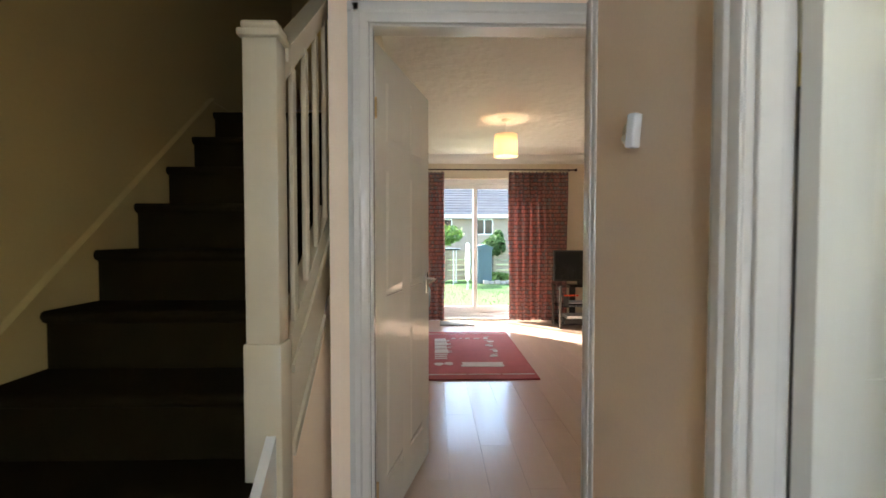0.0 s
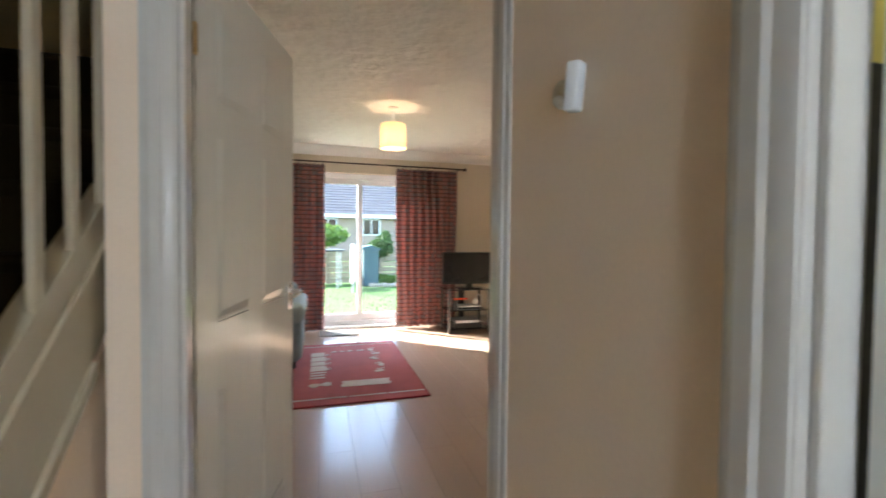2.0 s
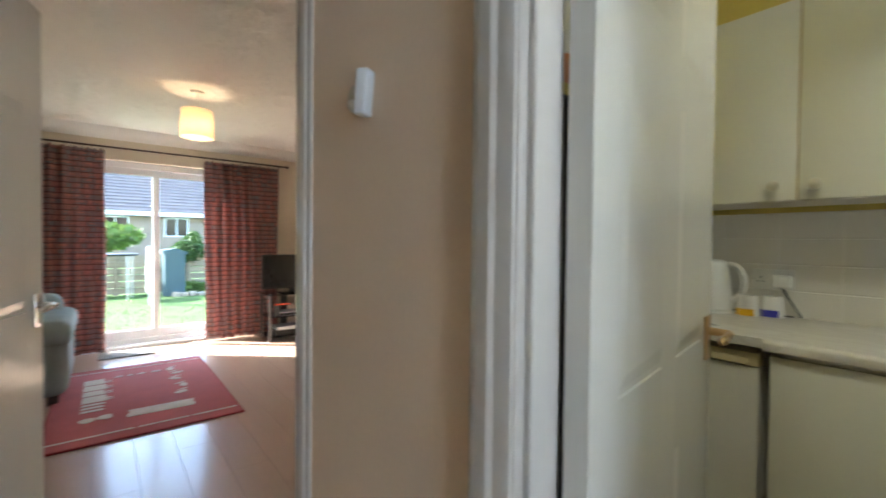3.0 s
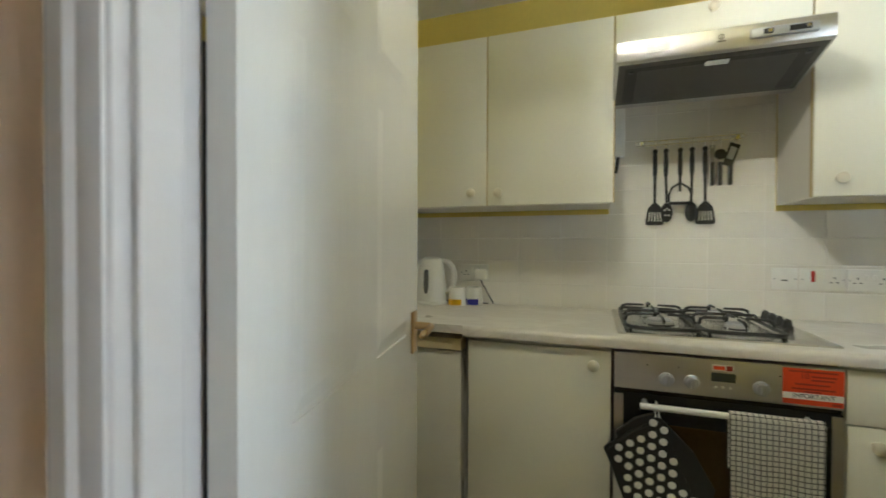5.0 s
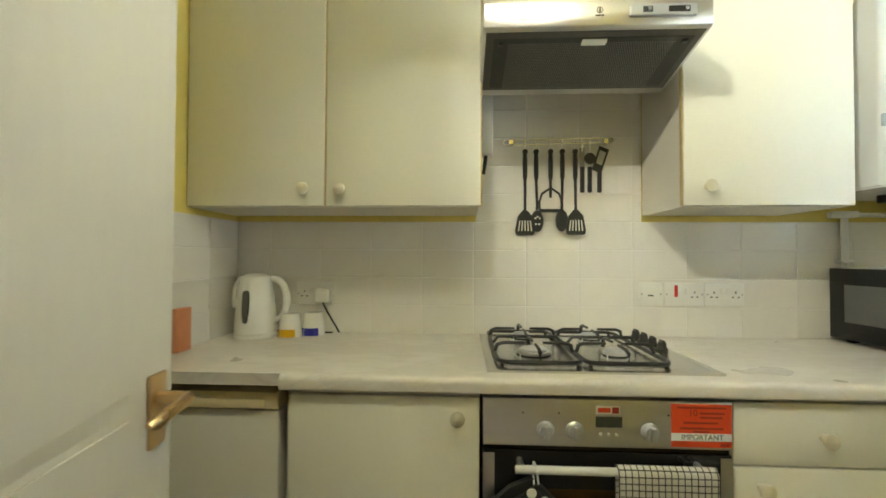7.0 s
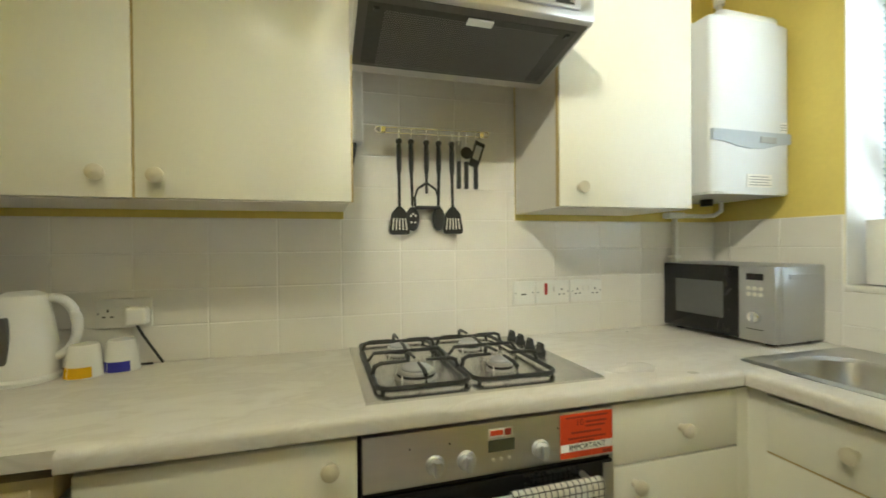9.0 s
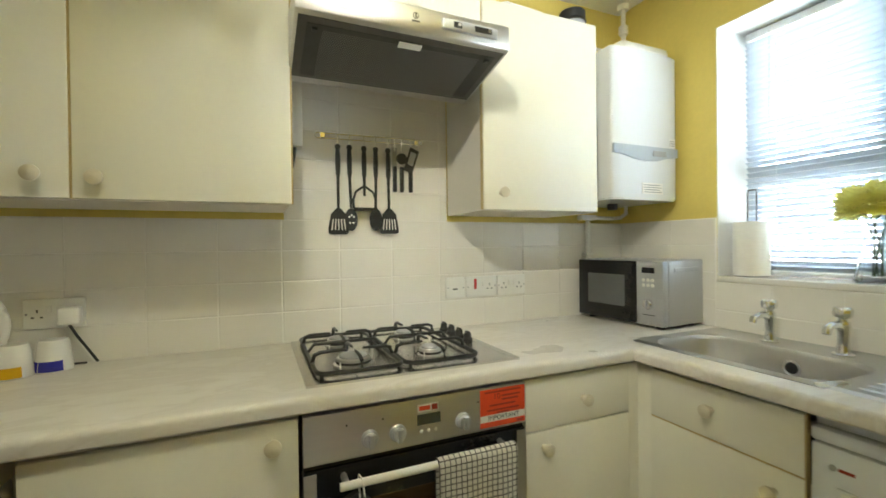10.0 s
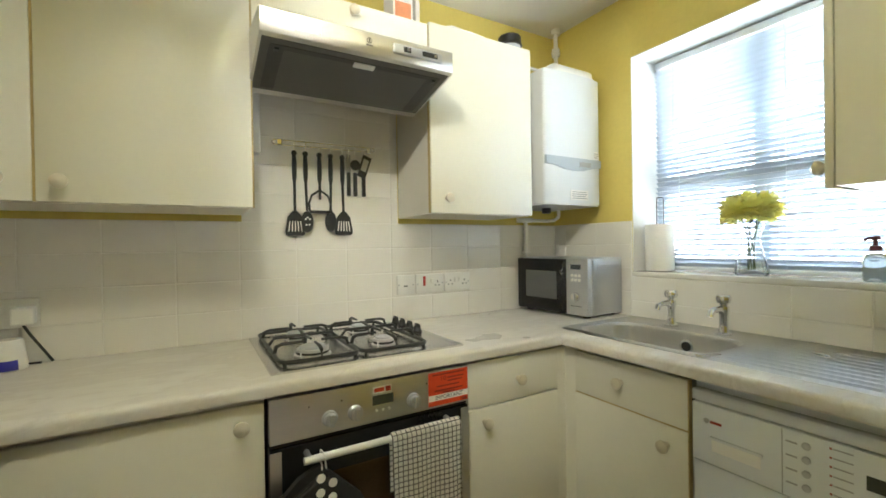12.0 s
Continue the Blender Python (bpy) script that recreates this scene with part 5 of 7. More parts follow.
# ---- utensil rail ----
rail = thing("utensil_rail", (2.28, -0.07, 1.655), "chrome wire utensil rail fixed to the tiles", "rail")
bm = bmesh.new()
rx = KX - 0.028
for dz in (-0.009, 0.009):
    tube(bm, [(rx, 0.128, 1.655 + dz), (rx, -0.268, 1.661 + dz)], 0.0028, 8)
tube(bm, [(rx, 0.128, 1.646), (rx, 0.137, 1.655), (rx, 0.128, 1.664)], 0.0028, 8)
tube(bm, [(rx, -0.268, 1.652), (rx, -0.277, 1.661), (rx, -0.268, 1.670)], 0.0028, 8)
part("wires", bm, "chrome", rail)
for y in (0.108, -0.248):
    part("bracket", boxed(KX - 0.034, KX - 0.008, y - 0.010, y + 0.010, 1.645, 1.668, 0.003), "chrome", rail)


def utensil(kind, y, z_bottom, label, lean=0.0):
    u = thing(kind, (rx - 0.004, y, 1.61), label, "utensil", "kitchen utensils on the rail")
    ux = rx - 0.006
    part("hook", tube(bmesh.new(), [(ux + 0.006, y, 1.668), (ux - 0.004, y, 1.662), (ux - 0.003, y, 1.632), (ux, y, 1.618), (ux + 0.004, y, 1.622)], 0.0018, 6), "chrome", u)
    zt = 1.626
    bm = bmesh.new()
    if kind in ("spatula", "slotted_turner", "serving_spoon", "slotted_spoon", "potato_masher"):
        lathe(bm, [(0.010, -0.0035), (0.011, 0), (0.010, 0.0035)], (ux, y, zt - 0.008), 14, "x")
        tube(bm, [(ux, y, zt - 0.016), (ux, y, zt - 0.05), (ux, y, zt - 0.105), (ux, y, zt - 0.118), (ux, y + lean, z_bottom + 0.085)], [0.0075, 0.0095, 0.0085, 0.0055, 0.005], 10)
    part("handle", bm if bm.verts else boxed(ux - 0.006, ux + 0.006, y - 0.008, y + 0.008, 1.462, 1.560, 0.004, 2), "black_plastic", u)
    yb = y + lean
    if kind in ("spatula", "slotted_turner"):
        w0, w1, zt2 = 0.021, 0.037, z_bottom + 0.085
        part("blade", prism(bmesh.new(), [(yb - 0.008, zt2 + 0.010), (yb + 0.008, zt2 + 0.010), (yb + w0 + 0.006, zt2 - 0.012), (yb + w1, z_bottom + 0.018), (yb + w1 - 0.002, z_bottom + 0.004), (yb + w1 - 0.012, z_bottom), (yb - w1 + 0.012, z_bottom), (yb - w1 + 0.002, z_bottom + 0.004), (yb - w1, z_bottom + 0.018), (yb - w0 - 0.006, zt2 - 0.012)], "x", ux - 0.003, ux + 0.002), "black_plastic", u)
        for i in range(5):
            d = (i - 2) * 0.0122
            part("slot", prism(bmesh.new(), [(yb + d - 0.002, z_bottom + 0.016), (yb + d + 0.002, z_bottom + 0.016), (yb + d * 0.8 + 0.002, z_bottom + 0.056), (yb + d * 0.8 - 0.002, z_bottom + 0.056)], "x", ux - 0.0036, ux - 0.003), "tile", u, "pale slot showing the tiles")
    elif kind in ("serving_spoon", "slotted_spoon"):
        bm = bmesh.new()
        bmesh.ops.create_uvsphere(bm, u_segments=18, v_segments=10, radius=1.0, matrix=Matrix.LocRotScale((ux, yb, z_bottom + 0.042), None, (0.010, 0.024, 0.042)))
        part("bowl", bm, "black_plastic", u)
        if kind == "slotted_spoon":
            for dy, dz in ((-0.008, 0.01), (0.0, 0.016), (0.008, 0.01), (-0.006, -0.012), (0.006, -0.012)):
                part("slot", lathe(bmesh.new(), [(0.0001, -0.0008), (0.0035, -0.0004), (0.004, 0.001)], (ux - 0.0098, yb + dy, z_bottom + 0.042 + dz), 10, "x"), "tile", u)
    elif kind == "potato_masher":
        bm = bmesh.new()
        zz = z_bottom + 0.10
        tube(bm, [(ux, y, zz + 0.03), (ux, y, zz + 0.022), (ux, y + 0.032, zz), (ux, y + 0.042, zz - 0.03), (ux, y + 0.040, zz - 0.062)], 0.0042, 8)
        tube(bm, [(ux, y, zz + 0.03), (ux, y, zz + 0.022), (ux, y - 0.032, zz), (ux, y - 0.042, zz - 0.03), (ux, y - 0.040, zz - 0.062)], 0.0042, 8)
        box(bm, ux - 0.024, ux + 0.012, y - 0.044, y + 0.044, zz - 0.070, zz - 0.060, 0.003, 2)
        part("mash_plate", bm, "black_plastic", u)
    elif kind == "knife":
        part("blade", boxed(ux - 0.001, ux + 0.001, y - 0.009, y + 0.009, 1.555, 1.632, 0.0005), "dull_steel", u)
    elif kind == "pizza_cutter":
        part("wheel", lathe(bmesh.new(), [(0.0001, -0.003), (0.021, -0.002), (0.022, 0.0), (0.021, 0.002), (0.0001, 0.003)], (ux - 0.004, y, 1.590), 18, "x"), "black_plastic", u)
    elif kind == "grater":
        bm = prism(bmesh.new(), [(y - 0.034, 1.622), (y + 0.002, 1.637), (y + 0.030, 1.548), (y - 0.004, 1.534)], "x", ux - 0.008, ux - 0.004)
        part("grating_plate", bm, "black_plastic", u)
        part("steel_patch", prism(bmesh.new(), [(y - 0.022, 1.611), (y + 0.000, 1.620), (y + 0.015, 1.572), (y - 0.006, 1.563)], "x", ux - 0.0092, ux - 0.0078), "silver", u)


utensil("slotted_turner", 0.056, 1.300, "black plastic slotted turner hanging from the rail")
utensil("slotted_spoon", 0.014, 1.312, "black plastic slotted spoon hanging from the rail", -0.004)
utensil("potato_masher", -0.040, 1.358, "black plastic potato masher hanging from the rail")
utensil("serving_spoon", -0.084, 1.314, "black plastic serving spoon hanging from the rail", 0.002)
utensil("spatula", -0.132, 1.302, "black plastic spatula hanging from the rail", -0.002)
utensil("knife", -0.158, 1.46, "small black-handled knife hanging from the rail")
utensil("pizza_cutter", -0.186, 1.46, "black pizza cutter hanging from the rail")
utensil("grater", -0.222, 1.56, "small steel grater hanging at a tilt from the rail")

wb = thing("wall_box", (2.24, 0.197, 1.6), "white slim electric box fixed to the tiles", "electric box")
part("casing", boxed(2.225, 2.284, 0.180, 0.222, 1.60, 1.85, 0.004, 2), "white_plastic", wb)
part("cable_tail", tube(bmesh.new(), [(2.25, 0.205, 1.601), (2.248, 0.208, 1.575), (2.252, 0.214, 1.53)], [0.007, 0.008, 0.006], 8), "black_plastic", wb, "short black cable tail")

# ---- worktop things ----
ke = thing("kettle", (2.200, 1.062, TOP), "cream plastic jug kettle on its round base", "kettle")
kx, ky = 2.200, 1.062
part("base", lathe(bmesh.new(), [(0.074, 0), (0.076, 0.010), (0.070, 0.018), (0.0001, 0.018)], (kx, ky, TOP), 32), "white_plastic", ke)
bd = part("jug", lathe(bmesh.new(), [(0.072, 0.018), (0.074, 0.03), (0.070, 0.09), (0.062, 0.16), (0.054, 0.208), (0.050, 0.222), (0.03, 0.232), (0.0001, 0.234)], (kx, ky, TOP), 32), "white_plastic", ke)
part("water_gauge", prism(bmesh.new(), [(ky + 0.004 + y * 0.012, TOP + 0.115 + z * 0.058) for y, z in [(math.cos(a) * 1.0, max(-1, min(1, math.sin(a) * 1.25))) for a in [i * math.pi / 8 for i in range(16)]]], "x", kx - 0.074, kx - 0.055), "smoke_window", bd, "grey water gauge strip")
grip = [(kx + 0.005, ky - 0.054 - 0.062 * math.cos(radians(a)) ** 0.8, TOP + 0.135 + 0.078 * math.sin(radians(a))) for a in range(88, -89, -11)]
part("handle", tube(bmesh.new(), grip, [0.0125] * 9 + [0.0115] * (len(grip) - 9), 14), "white_plastic", bd)
lip = [(kx - 0.004, ky + 0.048 + 0.034 * math.sin(radians(a)), TOP + 0.150 + 0.060 * math.cos(radians(a))) for a in range(0, 150, 15)]
part("spout", tube(bmesh.new(), lip, [0.010, 0.010, 0.009, 0.008, 0.007, 0.007, 0.007, 0.008, 0.011, 0.012], 12), "white_plastic", bd)
part("flex", tube(bmesh.new(), [(kx + 0.06, ky - 0.02, TOP + 0.006), (kx + 0.088, ky - 0.09, TOP + 0.006), (kx + 0.06, 0.90, TOP + 0.006), (kx + 0.062, 0.79, TOP + 0.006)], 0.0035, 6), "black_plastic", ke)


def mug(x, y, band, label):
    m = thing("mug", (x, y, TOP), label, "mug", "upturned mugs")
    part("body", lathe(bmesh.new(), [(0.0425, 0.0), (0.044, 0.002), (0.0390, 0.044), (0.0345, 0.082), (0.031, 0.087), (0.0001, 0.0875)], (x, y, TOP), 28), "mug_white", m)
    for a0, a1, mt in ((150, 225, band), (228, 258, "mug_white"), (60, 147, band)):
        bm = bmesh.new()
        n = 10
        lo, hi = [], []
        for i in range(n + 1):
            a = radians(a0 + (a1 - a0) * i / n)
            lo.append(bm.verts.new((x + 0.0443 * math.cos(a), y + 0.0443 * math.sin(a), TOP + 0.004)))
            hi.append(bm.verts.new((x + 0.0412 * math.cos(a), y + 0.0412 * math.sin(a), TOP + 0.032)))
        for i in range(n):
            bm.faces.new((lo[i], lo[i + 1], hi[i + 1], hi[i]))
        part("colour_band", bm, mt, m)
    a = radians(20)
    hx, hy = math.cos(a), math.sin(a)
    part("handle", tube(bmesh.new(), [(x + 0.033 * hx, y + 0.033 * hy, TOP + 0.062), (x + 0.055 * hx, y + 0.055 * hy, TOP + 0.058), (x + 0.060 * hx, y + 0.060 * hy, TOP + 0.038), (x + 0.052 * hx, y + 0.052 * hy, TOP + 0.02), (x + 0.037 * hx, y + 0.037 * hy, TOP + 0.016)], 0.0045, 8), "mug_white", m)


mug(2.195, 0.928, "mug_yellow", "white mug with yellow band standing upside down")
mug(2.232, 0.855, "mug_blue", "white mug with blue band standing upside down")
solo("chopping_board", boxed(1.90, 1.97, KL - 0.033, KL - 0.016, TOP, TOP + 0.135, 0.003, 2), "orange", "small orange board leaning on the tiles", "board")

# ---- window, blind and sill ----
win = thing("window_1", (1.28, -1.55, 1.12), "white plastic kitchen window with transom", "window", kind="structure")
bm = bmesh.new()
box(bm, 0.75, 0.80, -1.60, -1.53, 1.12, 2.10, 0.004)
box(bm, 1.76, 1.81, -1.60, -1.53, 1.12, 2.10, 0.004)
box(bm, 0.80, 1.76, -1.60, -1.53, 1.12, 1.17, 0.004)
box(bm, 0.80, 1.76, -1.60, -1.53, 2.05, 2.10, 0.004)
part("window_frame", bm, "upvc", win)
part("mullion", boxed(1.345, 1.40, -1.60, -1.53, 1.17, 2.05, 0.004), "upvc", win)
part("transom", boxed(0.80, 1.345, -1.60, -1.53, 1.48, 1.55, 0.004), "upvc", win)
part("transom", boxed(1.40, 1.76, -1.60, -1.53, 1.48, 1.55, 0.004), "upvc", win)
for x0, x1, z0, z1 in ((0.80, 1.345, 1.17, 1.48), (0.80, 1.345, 1.55, 2.05), (1.40, 1.76, 1.17, 1.48), (1.40, 1.76, 1.55, 2.05)):
    p = part("pane", boxed(x0, x1, -1.568, -1.562, z0, z1), "pane", win)
    p.visible_shadow = False
structure("window_sill", boxed(0.75, 1.81, -1.53, KY + 0.016, 1.100, 1.122, 0.004, 2), "tile", "white tiled window sill", "sill")

bl = thing("venetian_blind", (1.28, -1.5, 1.13), "white metal venetian blind hanging in the window", "blind")
part("head_rail", boxed(0.77, 1.79, -1.522, -1.492, 2.060, 2.090, 0.003), "upvc", bl)
part("bottom_rail", boxed(0.77, 1.795, -1.517, -1.495, 1.130, 1.142, 0.003), "upvc", bl)
N = 42
sm = bmesh.new()
tilt = radians(38)
prof = [(-0.0125, 0), (-0.006, 0.0016), (0, 0.0021), (0.006, 0.0016), (0.0125, 0)]
pts = [(c * math.cos(tilt) - h * math.sin(tilt), c * math.sin(tilt) + h * math.cos(tilt)) for c, h in prof]
prism(sm, pts + [(y, z - 0.0005) for y, z in reversed(pts)], "x", -0.512, 0.512)
slat_mesh = mesh_of("slat", sm, "slat", 80)
for i in range(N):
    s = new("slat", slat_mesh)
    s.parent = bl
    s.location = (0.002 + 0.0015 * math.sin(i * 1.7), -0.0065, 0.022 + i * 0.0218)
    s.rotation_euler = (radians(1.2 * math.sin(i * 2.3)), 0, 0)
for x in (0.93, 1.28, 1.68):
    part("ladder_cord", tube(bmesh.new(), [(x, -1.493, 1.14), (x, -1.493, 2.06)], 0.0009, 5), "upvc", bl)
part("tilt_wand", tube(bmesh.new(), [(1.70, -1.487, 2.065), (1.702, -1.484, 1.60)], 0.003, 6), "clear_glass", bl)

pr = thing("paper_towel_roll", (1.732, -1.425, 1.122), "white paper towel roll on a wire holder", "paper towel")
part("roll", lathe(bmesh.new(), [(0.020, 0.004), (0.058, 0.004), (0.060, 0.010), (0.060, 0.205), (0.058, 0.210), (0.020, 0.210)], (1.732, -1.425, 1.122), 32), "paper", pr)
bm = bmesh.new()
tube(bm, [(1.745, -1.425, 1.125), (1.745, -1.425, 1.445), (1.742, -1.425, 1.455), (1.715, -1.425, 1.455), (1.712, -1.425, 1.445), (1.712, -1.425, 1.125)], 0.0025, 8)
lathe(bm, [(0.055, 0), (0.055, 0.003), (0.0001, 0.003)], (1.732, -1.425, 1.122), 24)
part("wire_holder", bm, "dark_metal", pr)

va = thing("flower_vase", (1.362, -1.415, 1.122), "clear cut glass vase with yellow flowers on the sill", "vase")
vx, vy, vz = 1.362, -1.415, 1.122
bm = bmesh.new()
prof = [(0.052, 0.0), (0.056, 0.006), (0.052, 0.03), (0.040, 0.08), (0.030, 0.13), (0.032, 0.16), (0.046, 0.20), (0.0435, 0.20), (0.0285, 0.16), (0.0265, 0.13), (0.036, 0.08), (0.047, 0.03), (0.045, 0.010), (0.0001, 0.010)]
lathe(bm, prof, (vx, vy, vz), 16)
part("glass", bm, "vase_glass", va, angle=18)
for i in range(5):
    a = i * 1.26
    part("stem", tube(bmesh.new(), [(vx + 0.012 * math.cos(a), vy + 0.012 * math.sin(a), vz + 0.02), (vx + 0.010 * math.cos(a + 1), vy + 0.010 * math.sin(a + 1), vz + 0.13), (vx + 0.035 * math.cos(a), vy + 0.03 * math.sin(a), vz + 0.235)], 0.0022, 6), "stem", va)


def petals(bm, centre, radius, count, rng):
    for k in range(count):
        up = -0.55 + 1.55 * (k + 0.5) / count
        a = k * 2.39996
        flat = math.sqrt(max(0.0, 1 - up * up))
        d = Vector((math.cos(a) * flat, math.sin(a) * flat, up)).normalized()
        side = d.cross(Vector((0.1, 0.05, 1))).normalized()
        lift = side.cross(d)
        tip = centre + d * radius * rng.uniform(0.86, 1.08)
        mid = centre + d * radius * 0.62
        w = radius * rng.uniform(0.24, 0.34)
        v = [bm.verts.new(p) for p in (centre + d * radius * 0.2, mid - side * w, tip - side * w * 0.6 + lift * rng.uniform(-0.006, 0.006), tip + d * 0.004, tip + side * w * 0.6 + lift * rng.uniform(-0.006, 0.006), mid + side * w)]
        bm.faces.new(v[:4])
        bm.faces.new((v[0], v[3], v[4], v[5]))


rng = random.Random(4)
for dx, dy, dz, r in ((0.0, 0.01, 0.268, 0.048), (0.056, 0.01, 0.262, 0.047), (-0.056, 0.012, 0.262, 0.047), (0.030, 0.045, 0.250, 0.046), (-0.030, 0.047, 0.252, 0.046), (0.072, 0.0, 0.238, 0.036), (-0.074, 0.0, 0.236, 0.036), (0.0, -0.04, 0.26, 0.046), (0.0, 0.055, 0.228, 0.038), (0.042, 0.05, 0.222, 0.036), (-0.042, 0.05, 0.222, 0.036), (0.068, 0.025, 0.214, 0.030), (-0.068, 0.025, 0.214, 0.030)):
    bm = bmesh.new()
    petals(bm, Vector((vx + dx, vy + dy, vz + dz)), r, 70, rng)
    part("flower_head", bm, "petal", va, "frilled yellow flower head", angle=60)
for i in range(5):
    bm = bmesh.new()
    a = i * 1.26
    c = Vector((vx + 0.03 * math.cos(a), vy + 0.03 * math.sin(a), vz + 0.20))
    d = Vector((math.cos(a), math.sin(a), 0.9)).normalized()
    sd = d.cross(Vector((0, 0, 1))).normalized()
    bm.faces.new([bm.verts.new(p) for p in (c, c + d * 0.03 + sd * 0.012, c + d * 0.06, c + d * 0.03 - sd * 0.012)])
    part("leaf", bm, "stem", va)


def pump_bottle(x, y, body, cap, label, h=0.12):
    b = thing("soap_bottle", (x, y, 1.122), label, "bottle", "bottles on the sill")
    z = 1.122
    part("body", lathe(bmesh.new(), [(0.028, 0), (0.030, 0.004), (0.030, h * 0.7), (0.026, h * 0.82), (0.013, h * 0.92), (0.013, h)], (x, y, z), 24), body, b)
    part("collar", lathe(bmesh.new(), [(0.015, h), (0.015, h + 0.014), (0.006, h + 0.016), (0.006, h + 0.032)], (x, y, z), 18), cap, b)
    bm = bmesh.new()
    lathe(bm, [(0.012, h + 0.032), (0.013, h + 0.038), (0.010, h + 0.044), (0.0001, h + 0.045)], (x, y, z), 16)
    tube(bm, [(x, y, z + h + 0.038), (x + 0.014, y + 0.010, z + h + 0.038), (x + 0.023, y + 0.016, z + h + 0.032)], 0.0045, 8)
    part("pump", bm, cap, b)


pump_bottle(1.022, -1.405, "clear_glass", "dark_red", "clear hand soap bottle with dark red pump", 0.095)
sp = thing("spray_bottle", (0.975, -1.42, 1.122), "yellow washing-up liquid bottle on the sill", "bottle", "bottles on the sill")
part("body", lathe(bmesh.new(), [(0.026, 0), (0.029, 0.005), (0.029, 0.10), (0.022, 0.14), (0.012, 0.155)], (0.975, -1.42, 1.122), 24), "petal", sp)
part("cap", lathe(bmesh.new(), [(0.013, 0.155), (0.013, 0.178), (0.0001, 0.18)], (0.975, -1.42, 1.122), 18), "petal", sp)

# ---- on top of the cabinets ----
cz = CZ1 + 0.012
pot = thing("storage_pot", (2.03, -0.818, cz), "black lidded pot on top of the cabinet", "pot")
part("pot_body", lathe(bmesh.new(), [(0.044, 0), (0.046, 0.004), (0.046, 0.030), (0.050, 0.031), (0.050, 0.062), (0.046, 0.067), (0.0001, 0.067)], (2.03, -0.818, cz - 0.004), 28), "black_plastic", pot)
part("clear_band", lathe(bmesh.new(), [(0.0472, 0.006), (0.0472, 0.022)], (2.03, -0.818, cz - 0.004), 28), "silver", pot)
tw = thing("cable_bundle", (2.02, -0.862, cz), "small tangle of black cable beside the pot", "cable")
bm = bmesh.new()
tube(bm, [(2.0, -0.85, cz), (2.01, -0.865, cz + 0.03), (2.02, -0.872, cz + 0.045), (2.03, -0.866, cz + 0.03), (2.02, -0.858, cz + 0.01), (2.04, -0.875, cz + 0.025)], 0.006, 8)
part("coil", bm, "black_plastic", tw)
solo("plastic_bag", tube(bmesh.new(), [(1.99, -0.47, cz + 0.006), (2.0, -0.50, cz + 0.012), (1.995, -0.55, cz + 0.009), (2.01, -0.60, cz + 0.013), (2.0, -0.65, cz + 0.007), (2.0, -0.68, cz + 0.003)], [0.004, 0.011, 0.008, 0.012, 0.008, 0.003], 7), "label_white", "crumpled white plastic bag on the cabinet", "bag")
bx = thing("food_box", (2.05, -0.30, CZ1), "small white and orange box on the cabinet", "box")
part("carton", boxed(2.01, 2.10, -0.335, -0.255, CZ1, CZ1 + 0.12, 0.002), "label_white", bx)
part("orange_panel", boxed(2.0085, 2.0105, -0.328, -0.262, CZ1 + 0.012, CZ1 + 0.075), "orange", bx)
bx = thing("food_box", (2.05, -0.385, CZ1), "pale cardboard box on the cabinet", "box")
part("carton", boxed(2.005, 2.10, -0.362, -0.345, CZ1, CZ1 + 0.15, 0.002), "carcass", bx)

# ---- behind the kitchen door ----
bc = thing("broom_cupboard", (0.98, 1.09, 0), "tall shallow black cupboard behind the kitchen door", "cupboard")
part("body", boxed(0.62, 1.42, 1.01, KL - 0.003, 0, 1.60, 0.004), "black_plastic", bc)
part("door", boxed(0.622, 1.018, 0.99, 1.008, 0.03, 1.595, 0.003), "black_plastic", bc)
part("door", boxed(1.022, 1.418, 0.99, 1.008, 0.03, 1.595, 0.003), "black_plastic", bc)
pic = thing("poster", (1.16, KL - 0.005, 1.70), "small orange and white picture on the yellow wall", "picture")
part("sheet", boxed(0.98, 1.42, KL - 0.008, KL - 0.002, 1.76, 2.05, 0.001), "label_white", pic)
part("orange_shape", lathe(bmesh.new(), [(0.05, 0), (0.05, -0.001)], (1.26, KL - 0.008, 1.79), 20, "y"), "orange", pic)
part("dark_shape", lathe(bmesh.new(), [(0.04, 0), (0.04, -0.001)], (1.10, KL - 0.008, 1.98), 20, "y"), "cabinet_edge", pic)

# ---- ceiling spotlights of the kitchen ----
sb = thing("spotlight_bar", (1.01, 0.24, H), "white ceiling bar with three lit spotlights", "ceiling light")
part("bar", boxed(0.985, 1.035, -0.08, 0.56, H - 0.025, H, 0.005, 2), "white_plastic", sb)
part("arm", tube(bmesh.new(), [(1.0, 0.44, H - 0.012), (0.80, 0.44, H - 0.018)], 0.008, 8), "white_plastic", sb)
for x, y, z in ((1.00, -0.02, H - 0.09), (1.02, 0.49, H - 0.09), (0.80, 0.44, H - 0.135)):
    hd = part("spot_head", lathe(bmesh.new(), [(0.012, 0.115), (0.014, 0.10), (0.030, 0.085), (0.034, 0.045), (0.031, 0.045), (0.027, 0.08), (0.0001, 0.085)], (x, y, z), 20), "white_plastic", sb)

